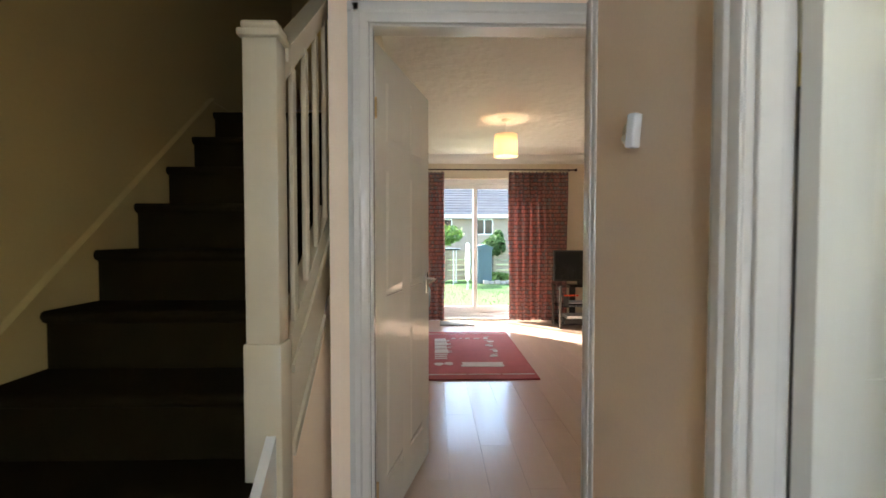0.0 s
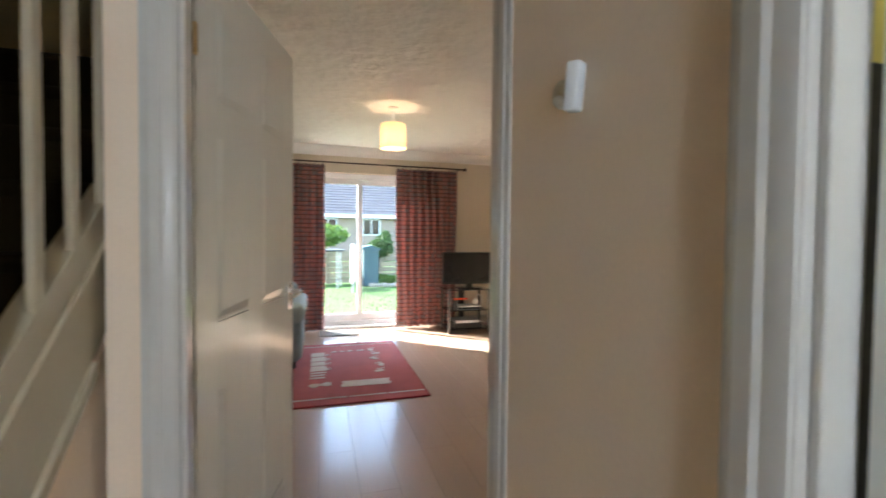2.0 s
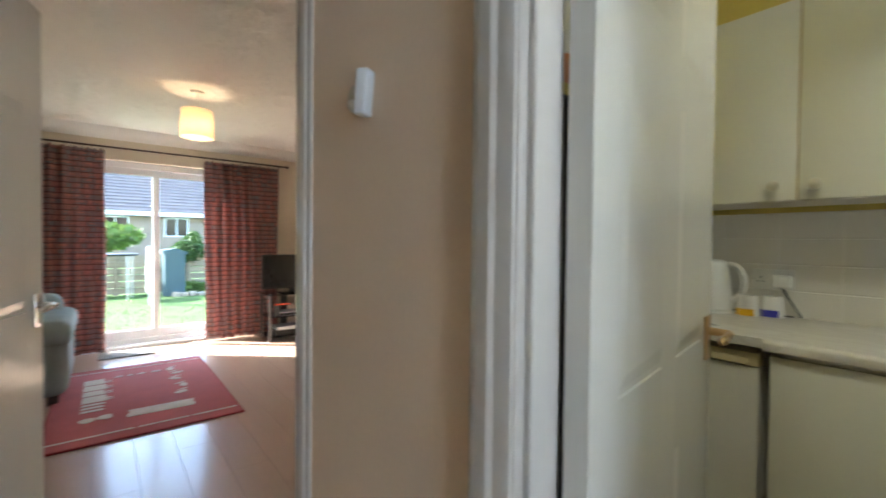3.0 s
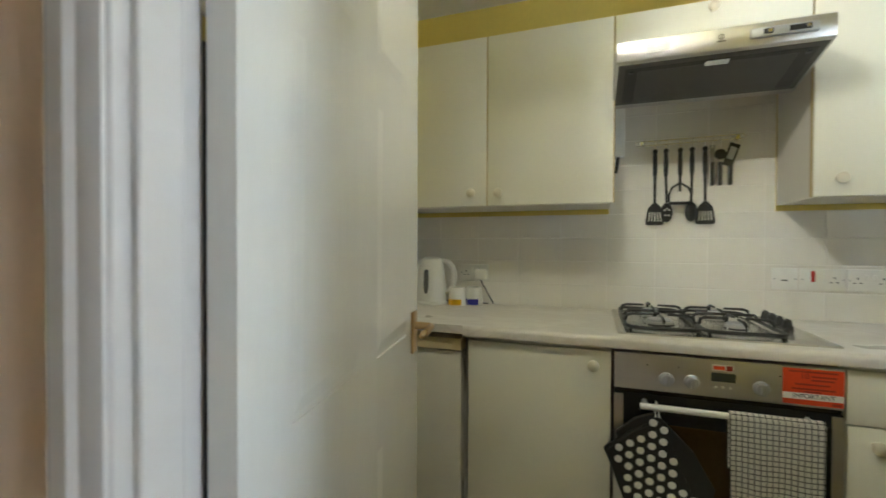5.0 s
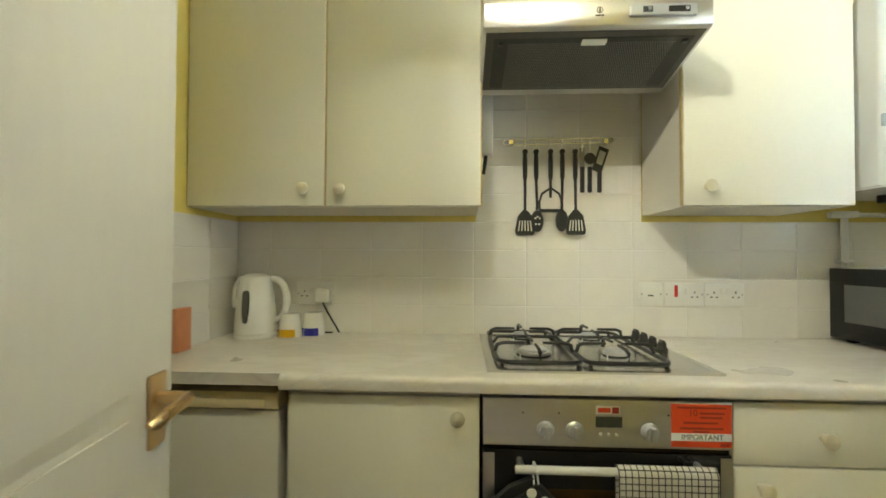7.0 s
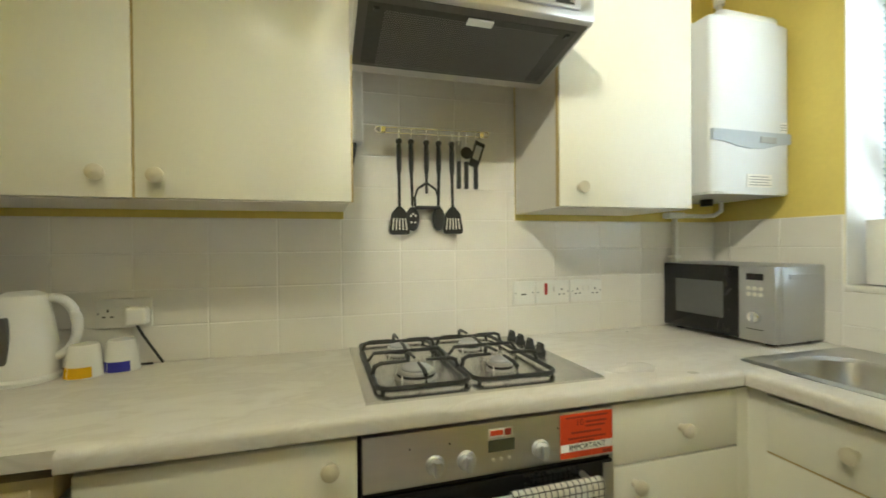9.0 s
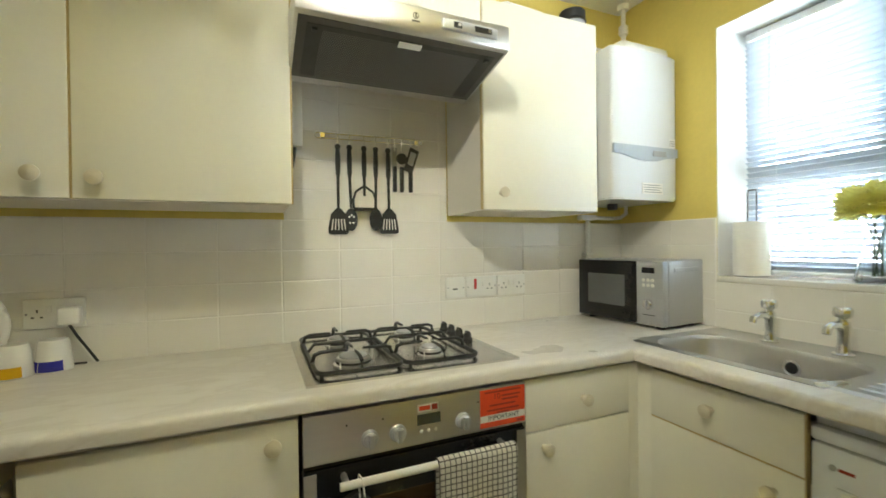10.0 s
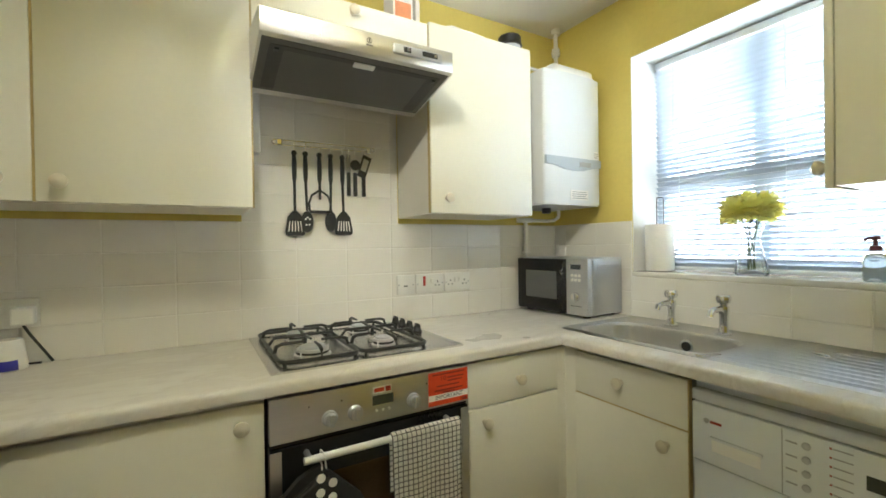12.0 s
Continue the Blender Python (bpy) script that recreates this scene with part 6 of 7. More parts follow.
# ---- alarm sensor in the hall ----
se = thing("alarm_sensor", (0.48, 1.14, 1.51), "white alarm sensor on a wall bracket", "sensor")
part("wall_disc", lathe(bmesh.new(), [(0.028, 0), (0.027, -0.003), (0.020, -0.005), (0.0001, -0.006)], (0.4895, 1.178, 1.525), 24, "x"), "cream_paint", se)
part("bracket", tube(bmesh.new(), [(0.482, 1.172, 1.508), (0.474, 1.150, 1.494), (0.466, 1.128, 1.486), (0.466, 1.108, 1.490)], [0.012, 0.010, 0.009, 0.008], 10), "white_plastic", se)
bm = bmesh.new()
box(bm, -0.015, 0.015, -0.014, 0.014, -0.045, 0.045, 0.005, 3)
bmesh.ops.rotate(bm, verts=bm.verts, cent=(0, 0, 0), matrix=Euler((radians(5), 0, radians(28))).to_matrix())
bmesh.ops.translate(bm, verts=bm.verts, vec=(0.468, 1.095, 1.510))
part("housing", bm, "white_enamel", se)

# ---- living room ----
pd = thing("patio_door", (0.54, 6.25, 0.03), "white plastic sliding patio door, closed", "patio door", kind="structure")
PY0, PY1 = 6.20, 6.29
bm = bmesh.new()
box(bm, -0.36, -0.29, PY0, PY1, 0.03, 2.06, 0.004)
box(bm, 1.37, 1.44, PY0, PY1, 0.03, 2.06, 0.004)
box(bm, -0.29, 1.37, PY0, PY1, 1.99, 2.06, 0.004)
box(bm, -0.29, 1.37, PY0, PY1, 0.03, 0.09, 0.004)
part("outer_frame", bm, "upvc", pd)
for x0, x1, y0 in ((-0.29, 0.575, 6.215), (0.515, 1.37, 6.25)):
    bm = bmesh.new()
    box(bm, x0, x0 + 0.06, y0, y0 + 0.03, 0.09, 1.99, 0.003)
    box(bm, x1 - 0.06, x1, y0, y0 + 0.03, 0.09, 1.99, 0.003)
    box(bm, x0 + 0.06, x1 - 0.06, y0, y0 + 0.03, 0.09, 0.185, 0.003)
    box(bm, x0 + 0.06, x1 - 0.06, y0, y0 + 0.03, 1.92, 1.99, 0.003)
    sash = part("sash", bm, "upvc", pd)
    p = part("pane", boxed(x0 + 0.06, x1 - 0.06, y0 + 0.012, y0 + 0.018, 0.185, 1.92), "pane", sash)
    p.visible_shadow = False
part("pull_handle", boxed(0.53, 0.55, 6.200, 6.214, 0.95, 1.15, 0.004, 2), "upvc", pd)
structure("trim_patio_sill", boxed(-0.36, 1.44, 6.09, 6.20, 0.0, 0.035, 0.004), "upvc", "white threshold of the patio door", "trim")

cr = thing("curtain_rod", (0.75, 6.02, 2.17), "dark metal curtain rod with ball ends", "curtain rod")
RY = 6.03
part("rod", tube(bmesh.new(), [(-0.48, RY, 2.172), (1.96, RY, 2.172)], 0.0095, 12), "rod", cr)
for x in (-0.49, 1.97):
    bm = bmesh.new()
    bmesh.ops.create_uvsphere(bm, u_segments=16, v_segments=10, radius=0.022, matrix=Matrix.Translation((x, RY, 2.172)))
    part("finial", bm, "rod", cr)
for x in (-0.42, 0.72, 1.90):
    part("bracket", tube(bmesh.new(), [(x, RY, 2.172), (x, 6.118, 2.172)], 0.007, 8), "rod", cr)


def curtain(x0, x1, folds, label, seed, flare=0.0):
    c = thing("curtain", ((x0 + x1) / 2, RY, 0.02), label, "curtain", "pair of curtains")
    rng = random.Random(seed)
    bm = bmesh.new()
    uvl = bm.loops.layers.uv.new("UVMap")
    n, rows = folds * 14, 26
    ph = [rng.uniform(-0.5, 0.5) for _ in range(folds + 2)]
    grid = []
    for j in range(rows + 1):
        v = j / rows
        z = 0.022 + (2.145 - 0.022) * v
        row = []
        for i in range(n + 1):
            u = i / n
            k = u * folds
            amp = 0.030 + 0.018 * math.sin(k * 0.9 + seed) + 0.008 * (1 - v)
            wave = math.sin(2 * math.pi * k + ph[int(k)] * 0.4 + 0.5 * math.sin(3 * v + seed))
            x = x0 + (x1 - x0) * u + flare * (1 - v) * (u - 0.5) + 0.006 * math.sin(7 * v + k)
            y = RY - 0.012 + amp * wave * (0.75 + 0.25 * v)
            zz = z - (0.022 * (0.5 + 0.5 * math.cos(2 * math.pi * k * 2)) if j == rows else 0) + (0.008 * math.sin(k * 2.1) if j == 0 else 0)
            row.append((bm.verts.new((x, y, zz)), (u * (x1 - x0) * 2.0, z)))
        grid.append(row)
    for a, b in zip(grid, grid[1:]):
        for i in range(n):
            q = (a[i], a[i + 1], b[i + 1], b[i])
            f = bm.faces.new([p for p, _ in q])
            for loop, (_, t) in zip(f.loops, q):
                loop[uvl].uv = t
    ob = part("cloth", bm, "curtain", c, angle=80)
    mod = ob.modifiers.new("thickness", "SOLIDIFY")
    mod.thickness = 0.003
    for i in range(folds + 1):
        x = x0 + (x1 - x0) * i / folds
        part("curtain_ring", lathe(bmesh.new(), [(0.017, -0.002), (0.019, 0), (0.017, 0.002), (0.0155, 0), (0.017, -0.002)], (x, RY, 2.168), 16, "x"), "rod", c)
    return c


curtain(-0.42, 0.085, 5, "dark red and grey block-patterned curtain drawn aside", 2)
curtain(1.00, 1.86, 8, "dark red and grey block-patterned curtain drawn aside", 5, flare=-0.03)

lampt = thing("pendant_lamp", (0.655, 4.22, H), "cream drum pendant lamp switched on", "ceiling lamp")
lx, ly = 0.655, 4.22
part("ceiling_rose", lathe(bmesh.new(), [(0.045, 0), (0.044, -0.014), (0.03, -0.024), (0.0001, -0.025)], (lx, ly, H - 0.001), 24), "white_plastic", lampt)
part("flex", tube(bmesh.new(), [(lx, ly, H - 0.02), (lx, ly, 2.19)], 0.004, 8), "white_plastic", lampt)
bm = bmesh.new()
lathe(bm, [(0.121, 2.022), (0.112, 2.238), (0.1105, 2.238), (0.1195, 2.022), (0.121, 2.022)], (lx, ly, 0), 40)
for f in list(bm.faces):
    if len(f.verts) > 4:
        bm.faces.remove(f)
part("shade", bm, "shade", lampt, "cream fabric drum shade")
bm = bmesh.new()
for a in (0, 2.094, 4.189):
    tube(bm, [(lx, ly, 2.20), (lx + 0.113 * math.cos(a), ly + 0.113 * math.sin(a), 2.225)], 0.0018, 6)
lathe(bm, [(0.018, 2.15), (0.018, 2.20), (0.006, 2.21)], (lx, ly, 0), 16)
part("lamp_holder", bm, "white_plastic", lampt)

rug = thing("rug", (0.305, 4.42, 0), "red rug with cream block and leaf motifs", "rug")
RX0, RX1, RY0, RY1 = -0.225, 0.835, 3.54, 5.295
part("rug_body", boxed(RX0, RX1, RY0, RY1, 0.001, 0.013, 0.003, 2), "rug", rug)
bm = bmesh.new()
box(bm, RX0 - 0.008, RX1 + 0.008, RY0 - 0.012, RY0, 0.001, 0.012)
box(bm, RX0 - 0.008, RX1 + 0.008, RY1, RY1 + 0.012, 0.001, 0.012)
box(bm, RX0 - 0.008, RX0, RY0, RY1, 0.001, 0.012)
box(bm, RX1, RX1 + 0.008, RY0, RY1, 0.001, 0.012)
part("binding", bm, "rug_edge", rug)


def motif(pts):
    part("motif", prism(bmesh.new(), pts, "z", 0.0125, 0.0155), "rug_pale", rug)


def blob(x, y, a, b, turn=0.0, seed=0):
    r = random.Random(seed)
    out = []
    for i in range(14):
        t = 2 * math.pi * i / 14
        k = r.uniform(0.85, 1.12)
        u, v = a * k * math.cos(t), b * k * math.sin(t)
        out.append((x + u * math.cos(turn) - v * math.sin(turn), y + u * math.sin(turn) + v * math.cos(turn)))
    motif(out)


for i, (y0, y1, w) in enumerate(((4.12, 4.16, 0.13), (4.19, 4.23, 0.13), (4.26, 4.30, 0.14), (4.33, 4.48, 0.15), (4.50, 4.62, 0.14), (4.64, 4.78, 0.15), (4.80, 4.95, 0.14))):
    motif([(-0.06, y0), (-0.06 + w, y0 + 0.004), (-0.06 + w - 0.008, y1), (-0.055, y1 - 0.004)])
    if i > 2:
        for d in (0.02, 0.06):
            motif([(0.085, y0 + d), (0.125, y0 + d + 0.01), (0.125, y0 + d + 0.022), (0.085, y0 + d + 0.015)])
motif([(0.19, 3.87), (0.58, 3.86), (0.60, 3.90), (0.585, 3.93), (0.60, 4.0), (0.20, 4.005), (0.21, 3.95), (0.19, 3.92)])
for i, (x, y) in enumerate(((-0.02, 3.955), (0.075, 3.965))):
    blob(x, y, 0.045, 0.045, 0.3, i)
for i, y in enumerate((4.22, 4.40, 4.62, 4.80, 4.95)):
    blob(0.565 + (0.02 if i % 2 else -0.02), y, 0.05, 0.028, 0.5 + i, 10 + i)
    motif([(0.52, y + 0.05), (0.54, y + 0.045), (0.60, y + 0.075), (0.59, y + 0.085)])
for x0, x1 in ((0.14, 0.20), (0.23, 0.27), (0.30, 0.36), (0.40, 0.48)):
    motif([(x0, 4.93), (x1, 4.94), (x1 - 0.01, 4.975), (x0 + 0.01, 4.97)])
for x0, x1 in ((-0.21, 0.22), (0.24, 0.52), (0.54, 0.82)):
    motif([(x0, 3.640), (x1, 3.642), (x1, 3.658), (x0, 3.656)])
    motif([(x0, 5.18), (x1, 5.182), (x1, 5.196), (x0, 5.194)])

dm = solo("door_mat", boxed(0.02, 0.50, 5.72, 6.03, 0.001, 0.012, 0.003), "mat_grey", "grey door mat before the patio door", "mat")

tv = thing("television", (1.92, 5.62, 0.60), "black flat television on the glass stand", "television")
tvx0, tvx1, tvy, tz0, tz1 = 1.545, 2.275, 5.60, 0.622, 1.036
part("screen_case", boxed(tvx0, tvx1, tvy, tvy + 0.055, tz0, tz1, 0.008, 2), "black_plastic", tv)
part("screen", boxed(tvx0 + 0.016, tvx1 - 0.016, tvy - 0.003, tvy + 0.002, tz0 + 0.026, tz1 - 0.016, 0.001), "black_gloss", tv)
part("neck", boxed(1.87, 1.95, tvy + 0.015, tvy + 0.05, 0.575, 0.63, 0.004), "black_plastic", tv)
part("base_plate", boxed(1.76, 2.06, 5.53, 5.74, 0.566, 0.578, 0.005, 2), "black_gloss", tv)

ts = thing("tv_stand", (1.87, 5.66, 0), "black glass television stand with chrome legs", "television stand")
part("top_shelf", boxed(1.585, 2.155, 5.48, 5.86, 0.552, 0.564, 0.003), "black_gloss", ts)
part("middle_shelf", boxed(1.60, 2.14, 5.50, 5.86, 0.285, 0.294, 0.003), "black_gloss", ts)
part("bottom_shelf", boxed(1.59, 2.15, 5.48, 5.86, 0.050, 0.062, 0.003), "black_gloss", ts)
for x, y in ((1.605, 5.50), (2.135, 5.50), (1.605, 5.84), (2.135, 5.84)):
    part("leg", tube(bmesh.new(), [(x, y, 0.0), (x, y, 0.565)], 0.017, 14), "dark_metal", ts)
part("back_column", boxed(1.83, 1.91, 5.82, 5.85, 0.06, 0.55, 0.004), "black_plastic", ts)
bxr = thing("set_top_box", (1.86, 5.62, 0.294), "silver set-top box on the stand's shelf", "set-top box")
part("case", boxed(1.72, 2.05, 5.53, 5.74, 0.294, 0.342, 0.004), "silver", bxr)
part("front_strip", boxed(1.722, 2.048, 5.526, 5.531, 0.303, 0.33), "black_gloss", bxr)
gm = thing("game_controller", (1.70, 5.55, 0.342), "red and black plastic gadget on the shelf", "gadget")
part("red_body", boxed(1.655, 1.85, 5.51, 5.525, 0.432, 0.452, 0.004), "sticker_red", gm)
part("dark_base", boxed(1.66, 1.72, 5.515, 5.56, 0.294, 0.432, 0.004), "black_plastic", gm)
hs = thing("headphones", (1.98, 5.56, 0.342), "white headphones lying on the set-top box", "headphones")
bm = bmesh.new()
bmesh.ops.create_uvsphere(bm, u_segments=16, v_segments=10, radius=0.04, matrix=Matrix.LocRotScale((1.975, 5.56, 0.395), None, (1, 0.6, 1)))
part("ear_cup", bm, "white_plastic", hs)
part("band", tube(bmesh.new(), [(1.975, 5.56, 0.42), (1.99, 5.57, 0.47), (2.03, 5.58, 0.49), (2.07, 5.58, 0.45), (2.08, 5.58, 0.345)], 0.007, 8), "white_plastic", hs)
bk = thing("book_stack", (1.87, 5.64, 0.062), "black and grey boxes on the bottom shelf", "box")
part("lower_box", boxed(1.67, 2.06, 5.52, 5.78, 0.062, 0.125, 0.004), "black_plastic", bk)
part("upper_box", boxed(1.70, 2.02, 5.53, 5.76, 0.125, 0.165, 0.004), "silver", bk)

so = thing("sofa", (-0.75, 4.95, 0), "pale grey-green fabric sofa with padded arm", "sofa")


def cushion(x0, x1, y0, y1, z0, z1, r=0.05):
    return boxed(x0, x1, y0, y1, z0, z1, r, 4)


part("arm", cushion(-0.36, -0.13, 4.42, 5.28, 0.06, 0.60, 0.085), "sofa", so)
part("arm_pad", cushion(-0.38, -0.105, 4.38, 5.30, 0.43, 0.62, 0.075), "sofa", so)
part("base", cushion(-1.85, -0.34, 4.46, 5.28, 0.08, 0.36, 0.04), "sofa", so)
part("seat_cushion", cushion(-1.10, -0.37, 4.42, 5.10, 0.33, 0.48, 0.055), "sofa", so)
part("seat_cushion", cushion(-1.84, -1.11, 4.42, 5.10, 0.33, 0.48, 0.055), "sofa", so)
part("back", cushion(-1.85, -0.20, 5.08, 5.36, 0.10, 0.74, 0.09), "sofa", so)
part("back_cushion", cushion(-1.10, -0.30, 4.98, 5.18, 0.44, 0.80, 0.08), "sofa", so)
for x in (-1.8, -0.22):
    for y in (4.5, 5.22):
        part("foot", boxed(x - 0.03, x + 0.03, y - 0.03, y + 0.03, 0, 0.08), "black_plastic", so)

# ---- garden ----
bm = bmesh.new()
gs = [-80, -30, -14, -8, -5, -3, -1, 0, 1, 2, 3, 5, 8, 14, 30, 80]
gy = [6.37, 7.2, 8.0, 9, 10, 11, 12, 13, 14, 18, 30, 90]
rows_ = [[bm.verts.new((x, y, -0.16 + 0.015 * noise.noise(Vector((x, y, 0))))) for x in gs] for y in gy]
for a, b in zip(rows_, rows_[1:]):
    for i in range(len(gs) - 1):
        bm.faces.new((a[i], a[i + 1], b[i + 1], b[i]))
structure("ground_lawn", bm, "grass", "mown green garden lawn", "lawn")
bm = bmesh.new()
box(bm, -80, 80, -60, -1.62, -0.25, -0.16)
structure("ground_front", bm, "paving", "paved ground before the house", "ground")
structure("pavement_patio", boxed(-2.1, 2.55, 6.37, 7.0, -0.16, -0.125, 0.004), "paving", "pale paved patio behind the house", "pavement")

rng = random.Random(11)
tuft = bmesh.new()
for i in range(3200):
    x, y = rng.uniform(-3.5, 4.5), 8.0 + 5.0 * rng.random() ** 1.4
    h, a = rng.uniform(0.02, 0.05), rng.uniform(0, 6.28)
    dx, dy = 0.008 * math.cos(a), 0.008 * math.sin(a)
    tuft.faces.new([tuft.verts.new(p) for p in ((x - dx, y - dy, -0.165), (x + dx, y + dy, -0.165), (x + rng.uniform(-0.02, 0.02), y + rng.uniform(-0.02, 0.02), -0.155 + h))])
solo("grass", tuft, "leaf_light", "short green lawn grass", "grass", kind="stuff")

fe = thing("fence", (0.0, 13.0, -0.16), "low weathered timber fence with pale boards", "fence")
for i in range(7):
    x = -4.2 + i * 1.5
    part("post", boxed(x - 0.05, x + 0.05, 12.98, 13.08, -0.16, 0.92, 0.01), "fence_wood", fe)
board = mesh_of("board", boxed(-0.70, 0.70, -0.012, 0.012, -0.07, 0.07, 0.004), "fence_wood")
for i in range(6):
    for k in range(6):
        b = new("board", board)
        b.parent = fe
        b.location = (-4.2 + 0.75 + i * 1.5, 0.03, 0.10 + k * 0.158)

sh = thing("garden_store", (1.41, 12.3, -0.16), "blue-green plastic garden storage shed", "shed")
part("body", boxed(1.20, 1.62, 12.2, 12.9, -0.16, 0.86, 0.01), "shed_teal", sh)
part("lid", prism(bmesh.new(), [(1.16, 0.86), (1.66, 0.84), (1.66, 0.89), (1.41, 0.98), (1.16, 0.93)], "y", 12.15, 12.95), "shed_teal", sh)
for x in (1.22, 1.38, 1.56):
    part("door_rib", boxed(x, x + 0.03, 12.185, 12.2, -0.10, 0.82, 0.003), "shed_teal", sh)

du = thing("clothes_airer", (0.82, 11.0, -0.16), "folded rotary clothes airer in a white cover", "clothes airer")
part("pole", tube(bmesh.new(), [(0.82, 11.0, -0.16), (0.82, 11.0, 0.25)], 0.025, 10), "silver", du)
part("cover", lathe(bmesh.new(), [(0.035, 0.05), (0.06, 0.12), (0.065, 0.6), (0.045, 1.0), (0.0001, 1.04)], (0.82, 11.0, 0.02), 14), "cover_white", du)
dk = thing("trampoline", (0.25, 12.0, -0.16), "dark round garden trampoline before the fence", "trampoline")
part("mat", lathe(bmesh.new(), [(0.0001, 0.82), (0.43, 0.82), (0.47, 0.86), (0.42, 0.87), (0.0001, 0.84)], (0.25, 12.3, 0), 32), "black_plastic", dk)
for a in range(4):
    t = a * math.pi / 2 + 0.6
    part("leg", tube(bmesh.new(), [(0.25 + 0.42 * math.cos(t), 12.3 + 0.42 * math.sin(t), -0.16), (0.25 + 0.42 * math.cos(t), 12.3 + 0.42 * math.sin(t), 0.83)], 0.02, 8), "silver", dk)


def leafy(bm, centre, size, count, rng, leaf=0.05):
    for _ in range(count):
        d = Vector((rng.gauss(0, 1), rng.gauss(0, 1), rng.gauss(0, 1))).normalized()
        k = rng.uniform(0.55, 1.0) ** 0.5 * (0.82 + 0.28 * noise.noise(d * 2.2 + Vector(centre)))
        p = Vector(centre) + Vector((d.x * size[0], d.y * size[1], d.z * size[2])) * k
        u = Vector((rng.gauss(0, 1), rng.gauss(0, 1), rng.gauss(0, 1))).normalized() * leaf * rng.uniform(0.6, 1.3)
        v = u.cross(Vector((rng.gauss(0, 1), rng.gauss(0, 1), rng.gauss(0, 1)))).normalized() * leaf * 0.5
        bm.faces.new([bm.verts.new(q) for q in (p - u, p + v, p + u, p - v)])


def tree(place, height, crown, count, label, material="leaf", seed=1, leaf=0.05):
    x, y, z = place
    rng = random.Random(seed)
    t = thing("tree", place, label, "tree", "garden trees")
    top = z + height
    bm = tube(bmesh.new(), [(x, y, z), (x + 0.02, y, z + height * 0.3), (x - 0.02, y, z + height * 0.6), (x, y, top)], [height * 0.06, height * 0.05, height * 0.045, height * 0.03], 10)
    part("trunk", bm, "bark", t)
    for i in range(6):
        a = i * 1.05
        bm = tube(bmesh.new(), [(x, y, z + height * 0.62), (x + 0.25 * crown[0] * math.cos(a), y + 0.25 * crown[1] * math.sin(a), z + height * 0.85), (x + 0.6 * crown[0] * math.cos(a), y + 0.6 * crown[1] * math.sin(a), top + 0.3 * crown[2] * rng.random())], [height * 0.03, height * 0.02, height * 0.008], 7)
        part("limb", bm, "bark", t)
    bm = bmesh.new()
    for i in range(7):
        c = (x + rng.uniform(-0.45, 0.45) * crown[0], y + rng.uniform(-0.45, 0.45) * crown[1], top + rng.uniform(-0.35, 0.5) * crown[2])
        leafy(bm, c, [s * rng.uniform(0.5, 0.65) for s in crown], count // 7, rng, leaf)
    part("crown", bm, material, t, angle=180)


tree((1.80, 13.2, -0.16), 0.98, (0.50, 0.50, 0.62), 4200, "small clipped round-headed tree on the lawn", "leaf", 3)
tree((-0.3, 17.0, -0.16), 1.3, (1.5, 1.2, 0.75), 3200, "leafy light green garden tree beyond the fence", "leaf_light", 8, 0.11)
tree((-2.6, 24.0, -0.16), 3.2, (1.6, 1.6, 1.5), 2600, "tall green tree beyond the houses", "leaf", 9, 0.16)
bu_ = thing("bush", (1.75, 12.4, -0.16), "low bright green bush in the flower bed", "bush")
bm = bmesh.new()
for c in ((1.62, 12.4, 0.0), (1.85, 12.5, -0.02), (2.05, 12.45, -0.04)):
    leafy(bm, c, (0.26, 0.22, 0.2), 500, rng, 0.045)
part("foliage", bm, "leaf_light", bu_, angle=180)
bed = thing("flower_bed", (1.9, 12.3, -0.16), "low stone edging round the flower bed", "flower bed")
for i in range(9):
    x = 1.35 + i * 0.17
    part("stone", boxed(x, x + 0.155, 12.05 + 0.02 * math.sin(i * 2.0), 12.17 + 0.02 * math.sin(i * 2.0), -0.165, -0.06 + 0.012 * math.cos(i * 3.1), 0.02, 2), "stone", bed)


def house(x0, x1, y0, y1, eave, ridge, label):
    h = thing("house", ((x0 + x1) / 2, (y0 + y1) / 2, -0.16), label, "house", "houses behind the garden")
    part("wall", boxed(x0, x1, y0, y1, -0.16, eave), "brick", h)
    ym = (y0 + y1) / 2
    bm = prism(bmesh.new(), [(y0 - 0.4, eave - 0.1), (ym, ridge), (y1 + 0.4, eave - 0.1), (y1 + 0.4, eave + 0.02), (ym, ridge + 0.14), (y0 - 0.4, eave + 0.02)], "x", x0 - 0.3, x1 + 0.3)
    roof = part("roof", bm, "roof_tile", h)
    n = 12
    for i in range(n):
        f0 = i / n
        ya, za = y0 - 0.4 + (ym - y0 + 0.4) * f0, eave + 0.02 + (ridge + 0.12 - eave) * f0
        part("tile_course", boxed(x0 - 0.3, x1 + 0.3, ya, ya + 0.10, za - 0.02, za + 0.075), "roof_tile", roof)
    part("fascia", boxed(x0 - 0.3, x1 + 0.3, y0 - 0.45, y0 - 0.41, eave - 0.2, eave + 0.02), "upvc", h)
    k = 0
    xx = x0 + 1.0
    while xx + 1.2 < x1:
        w = part("window", boxed(xx, xx + 1.1, y0 - 0.05, y0 + 0.02, eave - 1.25, eave - 0.25), "upvc", h)
        for d in (0.06, 0.58):
            part("pane", boxed(xx + d, xx + d + 0.46, y0 - 0.06, y0 - 0.045, eave - 1.19, eave - 0.31), "black_gloss", w)
        xx += 2.6
        k += 1
    return h


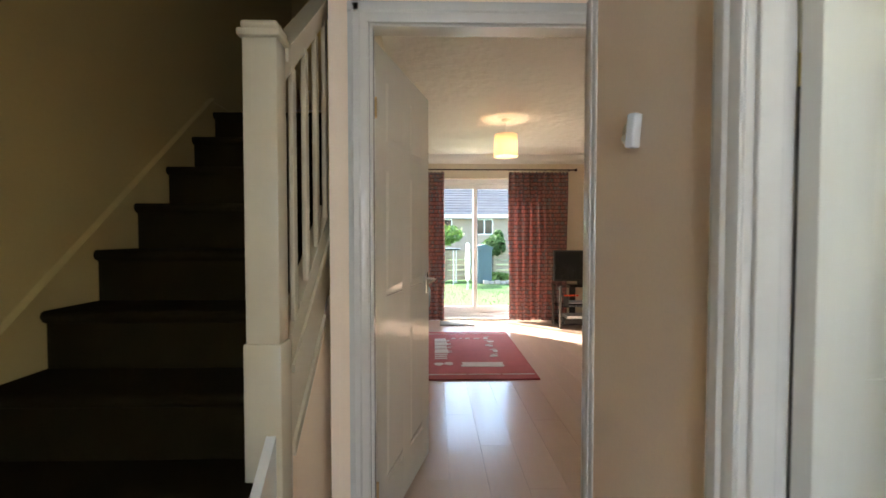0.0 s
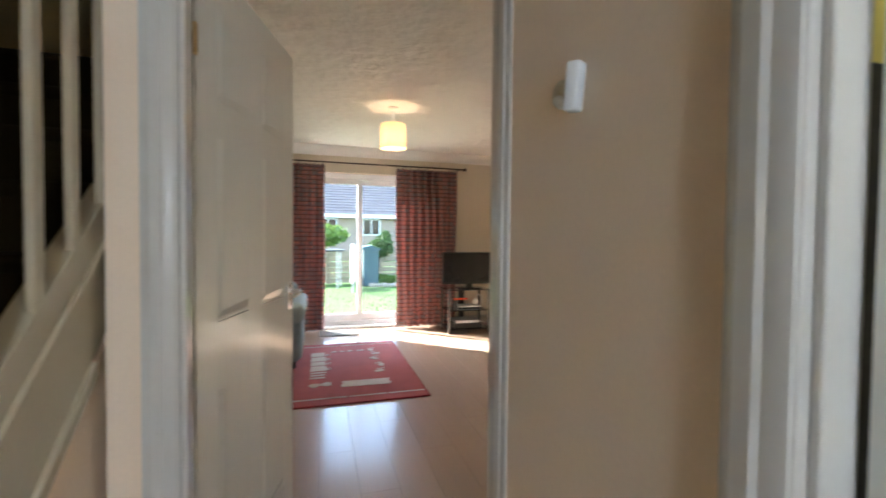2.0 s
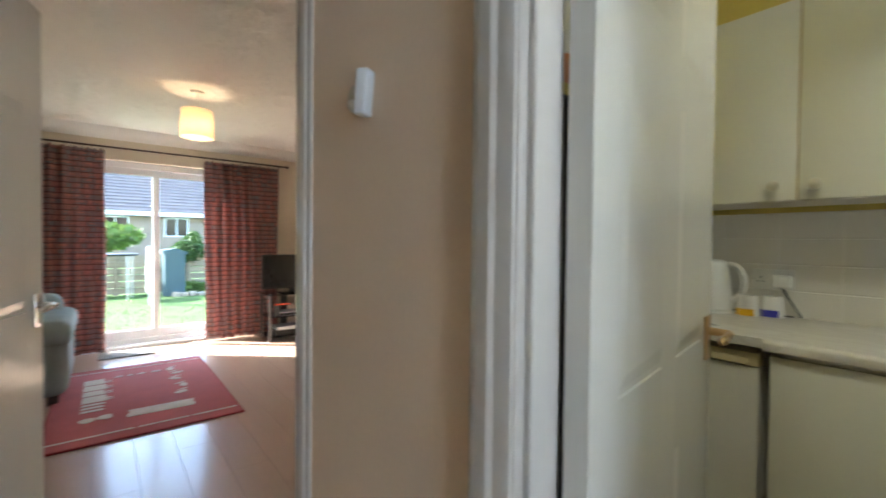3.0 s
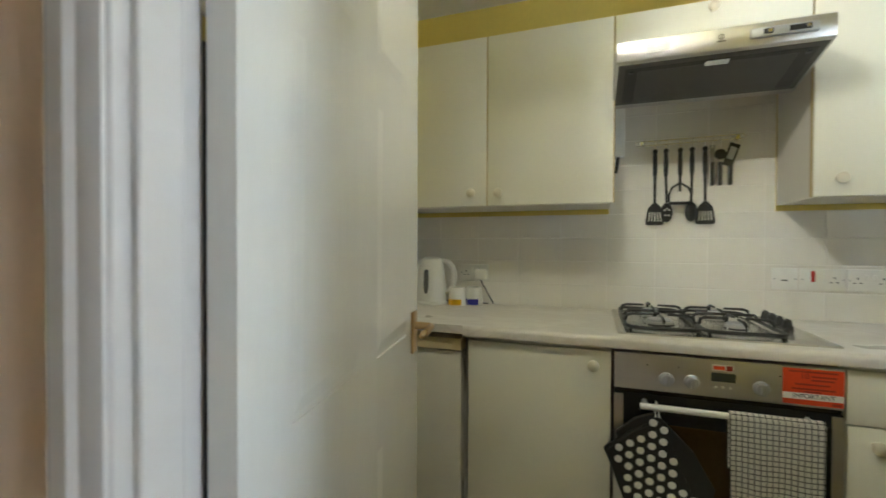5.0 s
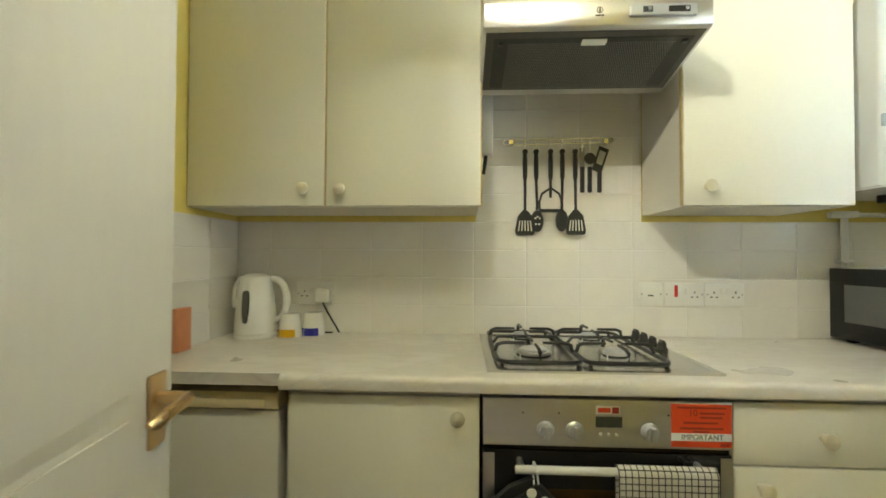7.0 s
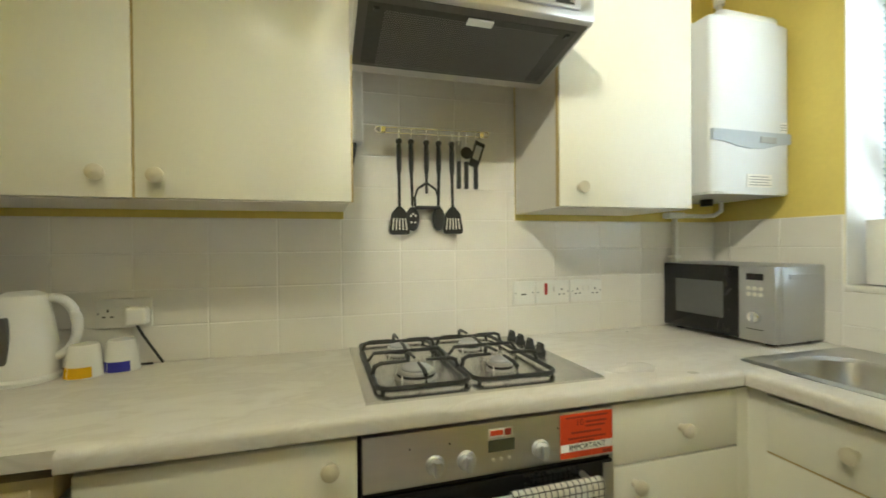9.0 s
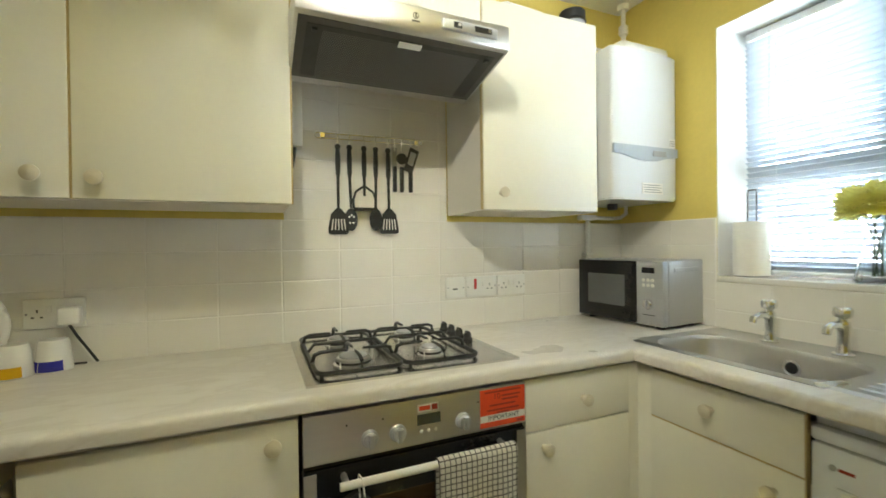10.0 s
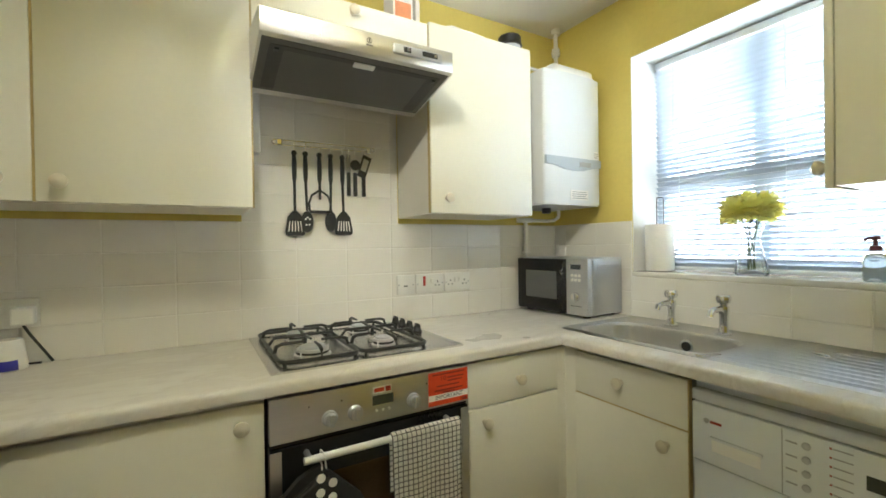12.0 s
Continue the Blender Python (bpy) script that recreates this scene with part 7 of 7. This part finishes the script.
house(-1.0, 9.5, 27.0, 34.0, 2.55, 4.75, "brick house with brown tiled roof")
house(-14.0, -3.6, 29.0, 36.0, 2.6, 5.0, "brick house with brown tiled roof behind trees")
# the houses across the road, seen through the blind
house(-6.0, 3.2, -24.0, -16.0, 4.8, 7.4, "brick house across the road")

# ---- pieces of walls and floors ----
TW, TH, TG = 0.2, 0.108, 0.0022
tile_mesh = {}


def tile_piece(parent, axis, a0, a1, z0, z1, plane, sign):
    """One glazed tile, with a softened edge, on the wall plane."""
    w, h = round(a1 - a0, 4), round(z1 - z0, 4)
    key = (axis, w, h, sign)
    if key not in tile_mesh:
        bm = bmesh.new()
        w2, h2, b, d = w / 2 - TG / 2, h / 2 - TG / 2, 0.0026, 0.0018
        lv = []
        for ww, hh, dd in ((w2, h2, 0.0), (w2, h2, d - 0.0010), (w2 - b, h2 - b, d)):
            ring = []
            for u, v in ((-ww, -hh), (ww, -hh), (ww, hh), (-ww, hh)):
                ring.append(bm.verts.new((sign * dd, u, v) if axis == "x" else (u, sign * dd, v)))
            lv.append(ring)
        for p, q in zip(lv, lv[1:]):
            for i in range(4):
                bm.faces.new((p[i], p[(i + 1) % 4], q[(i + 1) % 4], q[i]))
        bm.faces.new(lv[-1])
        tile_mesh[key] = mesh_of("tile", bm, "tile", 10)
    t = new("tile", tile_mesh[key])
    t.parent = parent
    c = ((a0 + a1) / 2, (z0 + z1) / 2)
    t.location = (plane, c[0], c[1]) if axis == "x" else (c[0], plane, c[1])
    t.rotation_euler = (0, radians(random.uniform(-0.06, 0.06)), radians(random.uniform(-0.06, 0.06))) if axis == "x" else (radians(random.uniform(-0.06, 0.06)), 0, radians(random.uniform(-0.06, 0.06)))
    return t


def tiling(parent, axis, lo, hi, z0, z1, plane, sign, origin, top):
    cuts = [lo]
    k = math.floor((lo - origin) / TW) + 1
    while origin + k * TW < hi - 0.004:
        if origin + k * TW > lo + 0.004:
            cuts.append(origin + k * TW)
        k += 1
    cuts.append(hi)
    zs = [z1]
    while zs[-1] - TH > z0 + 0.004:
        zs.append(zs[-1] - TH)
    zs.append(z0)
    for a, b in zip(cuts, cuts[1:]):
        for t, u in zip(zs, zs[1:]):
            tile_piece(parent, axis, a, b, u, t, plane, sign)


TT = 1.353
bm = bmesh.new()
box(bm, KX - 0.008, KX, KY + 0.006, KL, TOP, TT)
box(bm, KX - 0.008, KX, -0.386, 0.240, TT, 1.893)
g1 = structure("trim_back_grout", bm, "grout", "grout bed of the tiled splashback", "splashback")
tiling(g1, "x", KY + 0.012, KL - 0.006, TOP, TT, KX - 0.008, -1, 0.048, TT)
tiling(g1, "x", -0.384, 0.238, TT, TT + 5 * TH, KX - 0.008, -1, 0.048, TT)
g2 = structure("trim_left_grout", boxed(1.45, KX - 0.011, KL - 0.008, KL, TOP, TT), "grout", "grout bed of the tiled end wall", "splashback")
tiling(g2, "y", 1.45, KX - 0.012, TOP, TT, KL - 0.008, -1, 0.1, TT)
bm = bmesh.new()
WYP = KY + 0.006
box(bm, 0.595, KX - 0.011, WYP, WYP + 0.008, TOP, 1.099)
box(bm, 1.812, KX - 0.011, WYP, WYP + 0.008, 1.099, TT)
g3 = structure("trim_window_grout", bm, "grout", "grout bed of the tiles below the window", "splashback")
tiling(g3, "y", 1.814, KX - 0.012, TOP, TT, WYP + 0.008, 1, 0.01, TT)
tiling(g3, "y", 0.597, 1.814, TOP, 1.098, WYP + 0.008, 1, 0.01, 1.098)

# laminate planks of the hall and living room floors
PW = 0.192
plank_mesh = {}


def plank(parent, x0, x1, y0, y1):
    key = (round(x1 - x0, 3), round(y1 - y0, 3))
    if key not in plank_mesh:
        w, l = key[0] / 2 - 0.0005, key[1] / 2 - 0.0005
        bm = bmesh.new()
        lv = [[bm.verts.new((sx * (w - i), sy * (l - i), z)) for sx, sy in ((-1, -1), (1, -1), (1, 1), (-1, 1))] for i, z in ((0, -0.012), (0, -0.0004), (0.0004, 0.0))]
        for p, q in zip(lv, lv[1:]):
            for i in range(4):
                bm.faces.new((p[i], p[(i + 1) % 4], q[(i + 1) % 4], q[i]))
        bm.faces.new(lv[-1])
        plank_mesh[key] = mesh_of("plank", bm, "laminate", 10)
    ob = new("plank", plank_mesh[key])
    ob.parent = parent
    ob.location = ((x0 + x1) / 2, (y0 + y1) / 2, 0)


def lay(parent, x0, x1, y0, y1, shift):
    i, x = 0, x0
    while x < x1 - 0.01:
        xe = min(x + PW, x1)
        y = y0 - ((i * 0.43 + shift) % 1.2)
        while y < y1 - 0.01:
            a, b = max(y, y0), min(y + 1.2, y1)
            if b - a > 0.03:
                plank(parent, x, xe, a, b)
            y += 1.2
        x, i = xe, i + 1


lay(living_floor, -0.37, 2.45, 1.6, 6.12, 0.3)
lay(living_floor, -2.0, -0.37, 4.1, 6.12, 0.1)
hall_floor = structure("floor_hall_boards", boxed(-0.47, 0.49, -1.35, 1.5, -0.0125, -0.012), "shadow_gap", "laminate boards of the hall floor", "floor")
lay(hall_floor, -0.47, 0.48, -1.35, 1.5, 0.6)
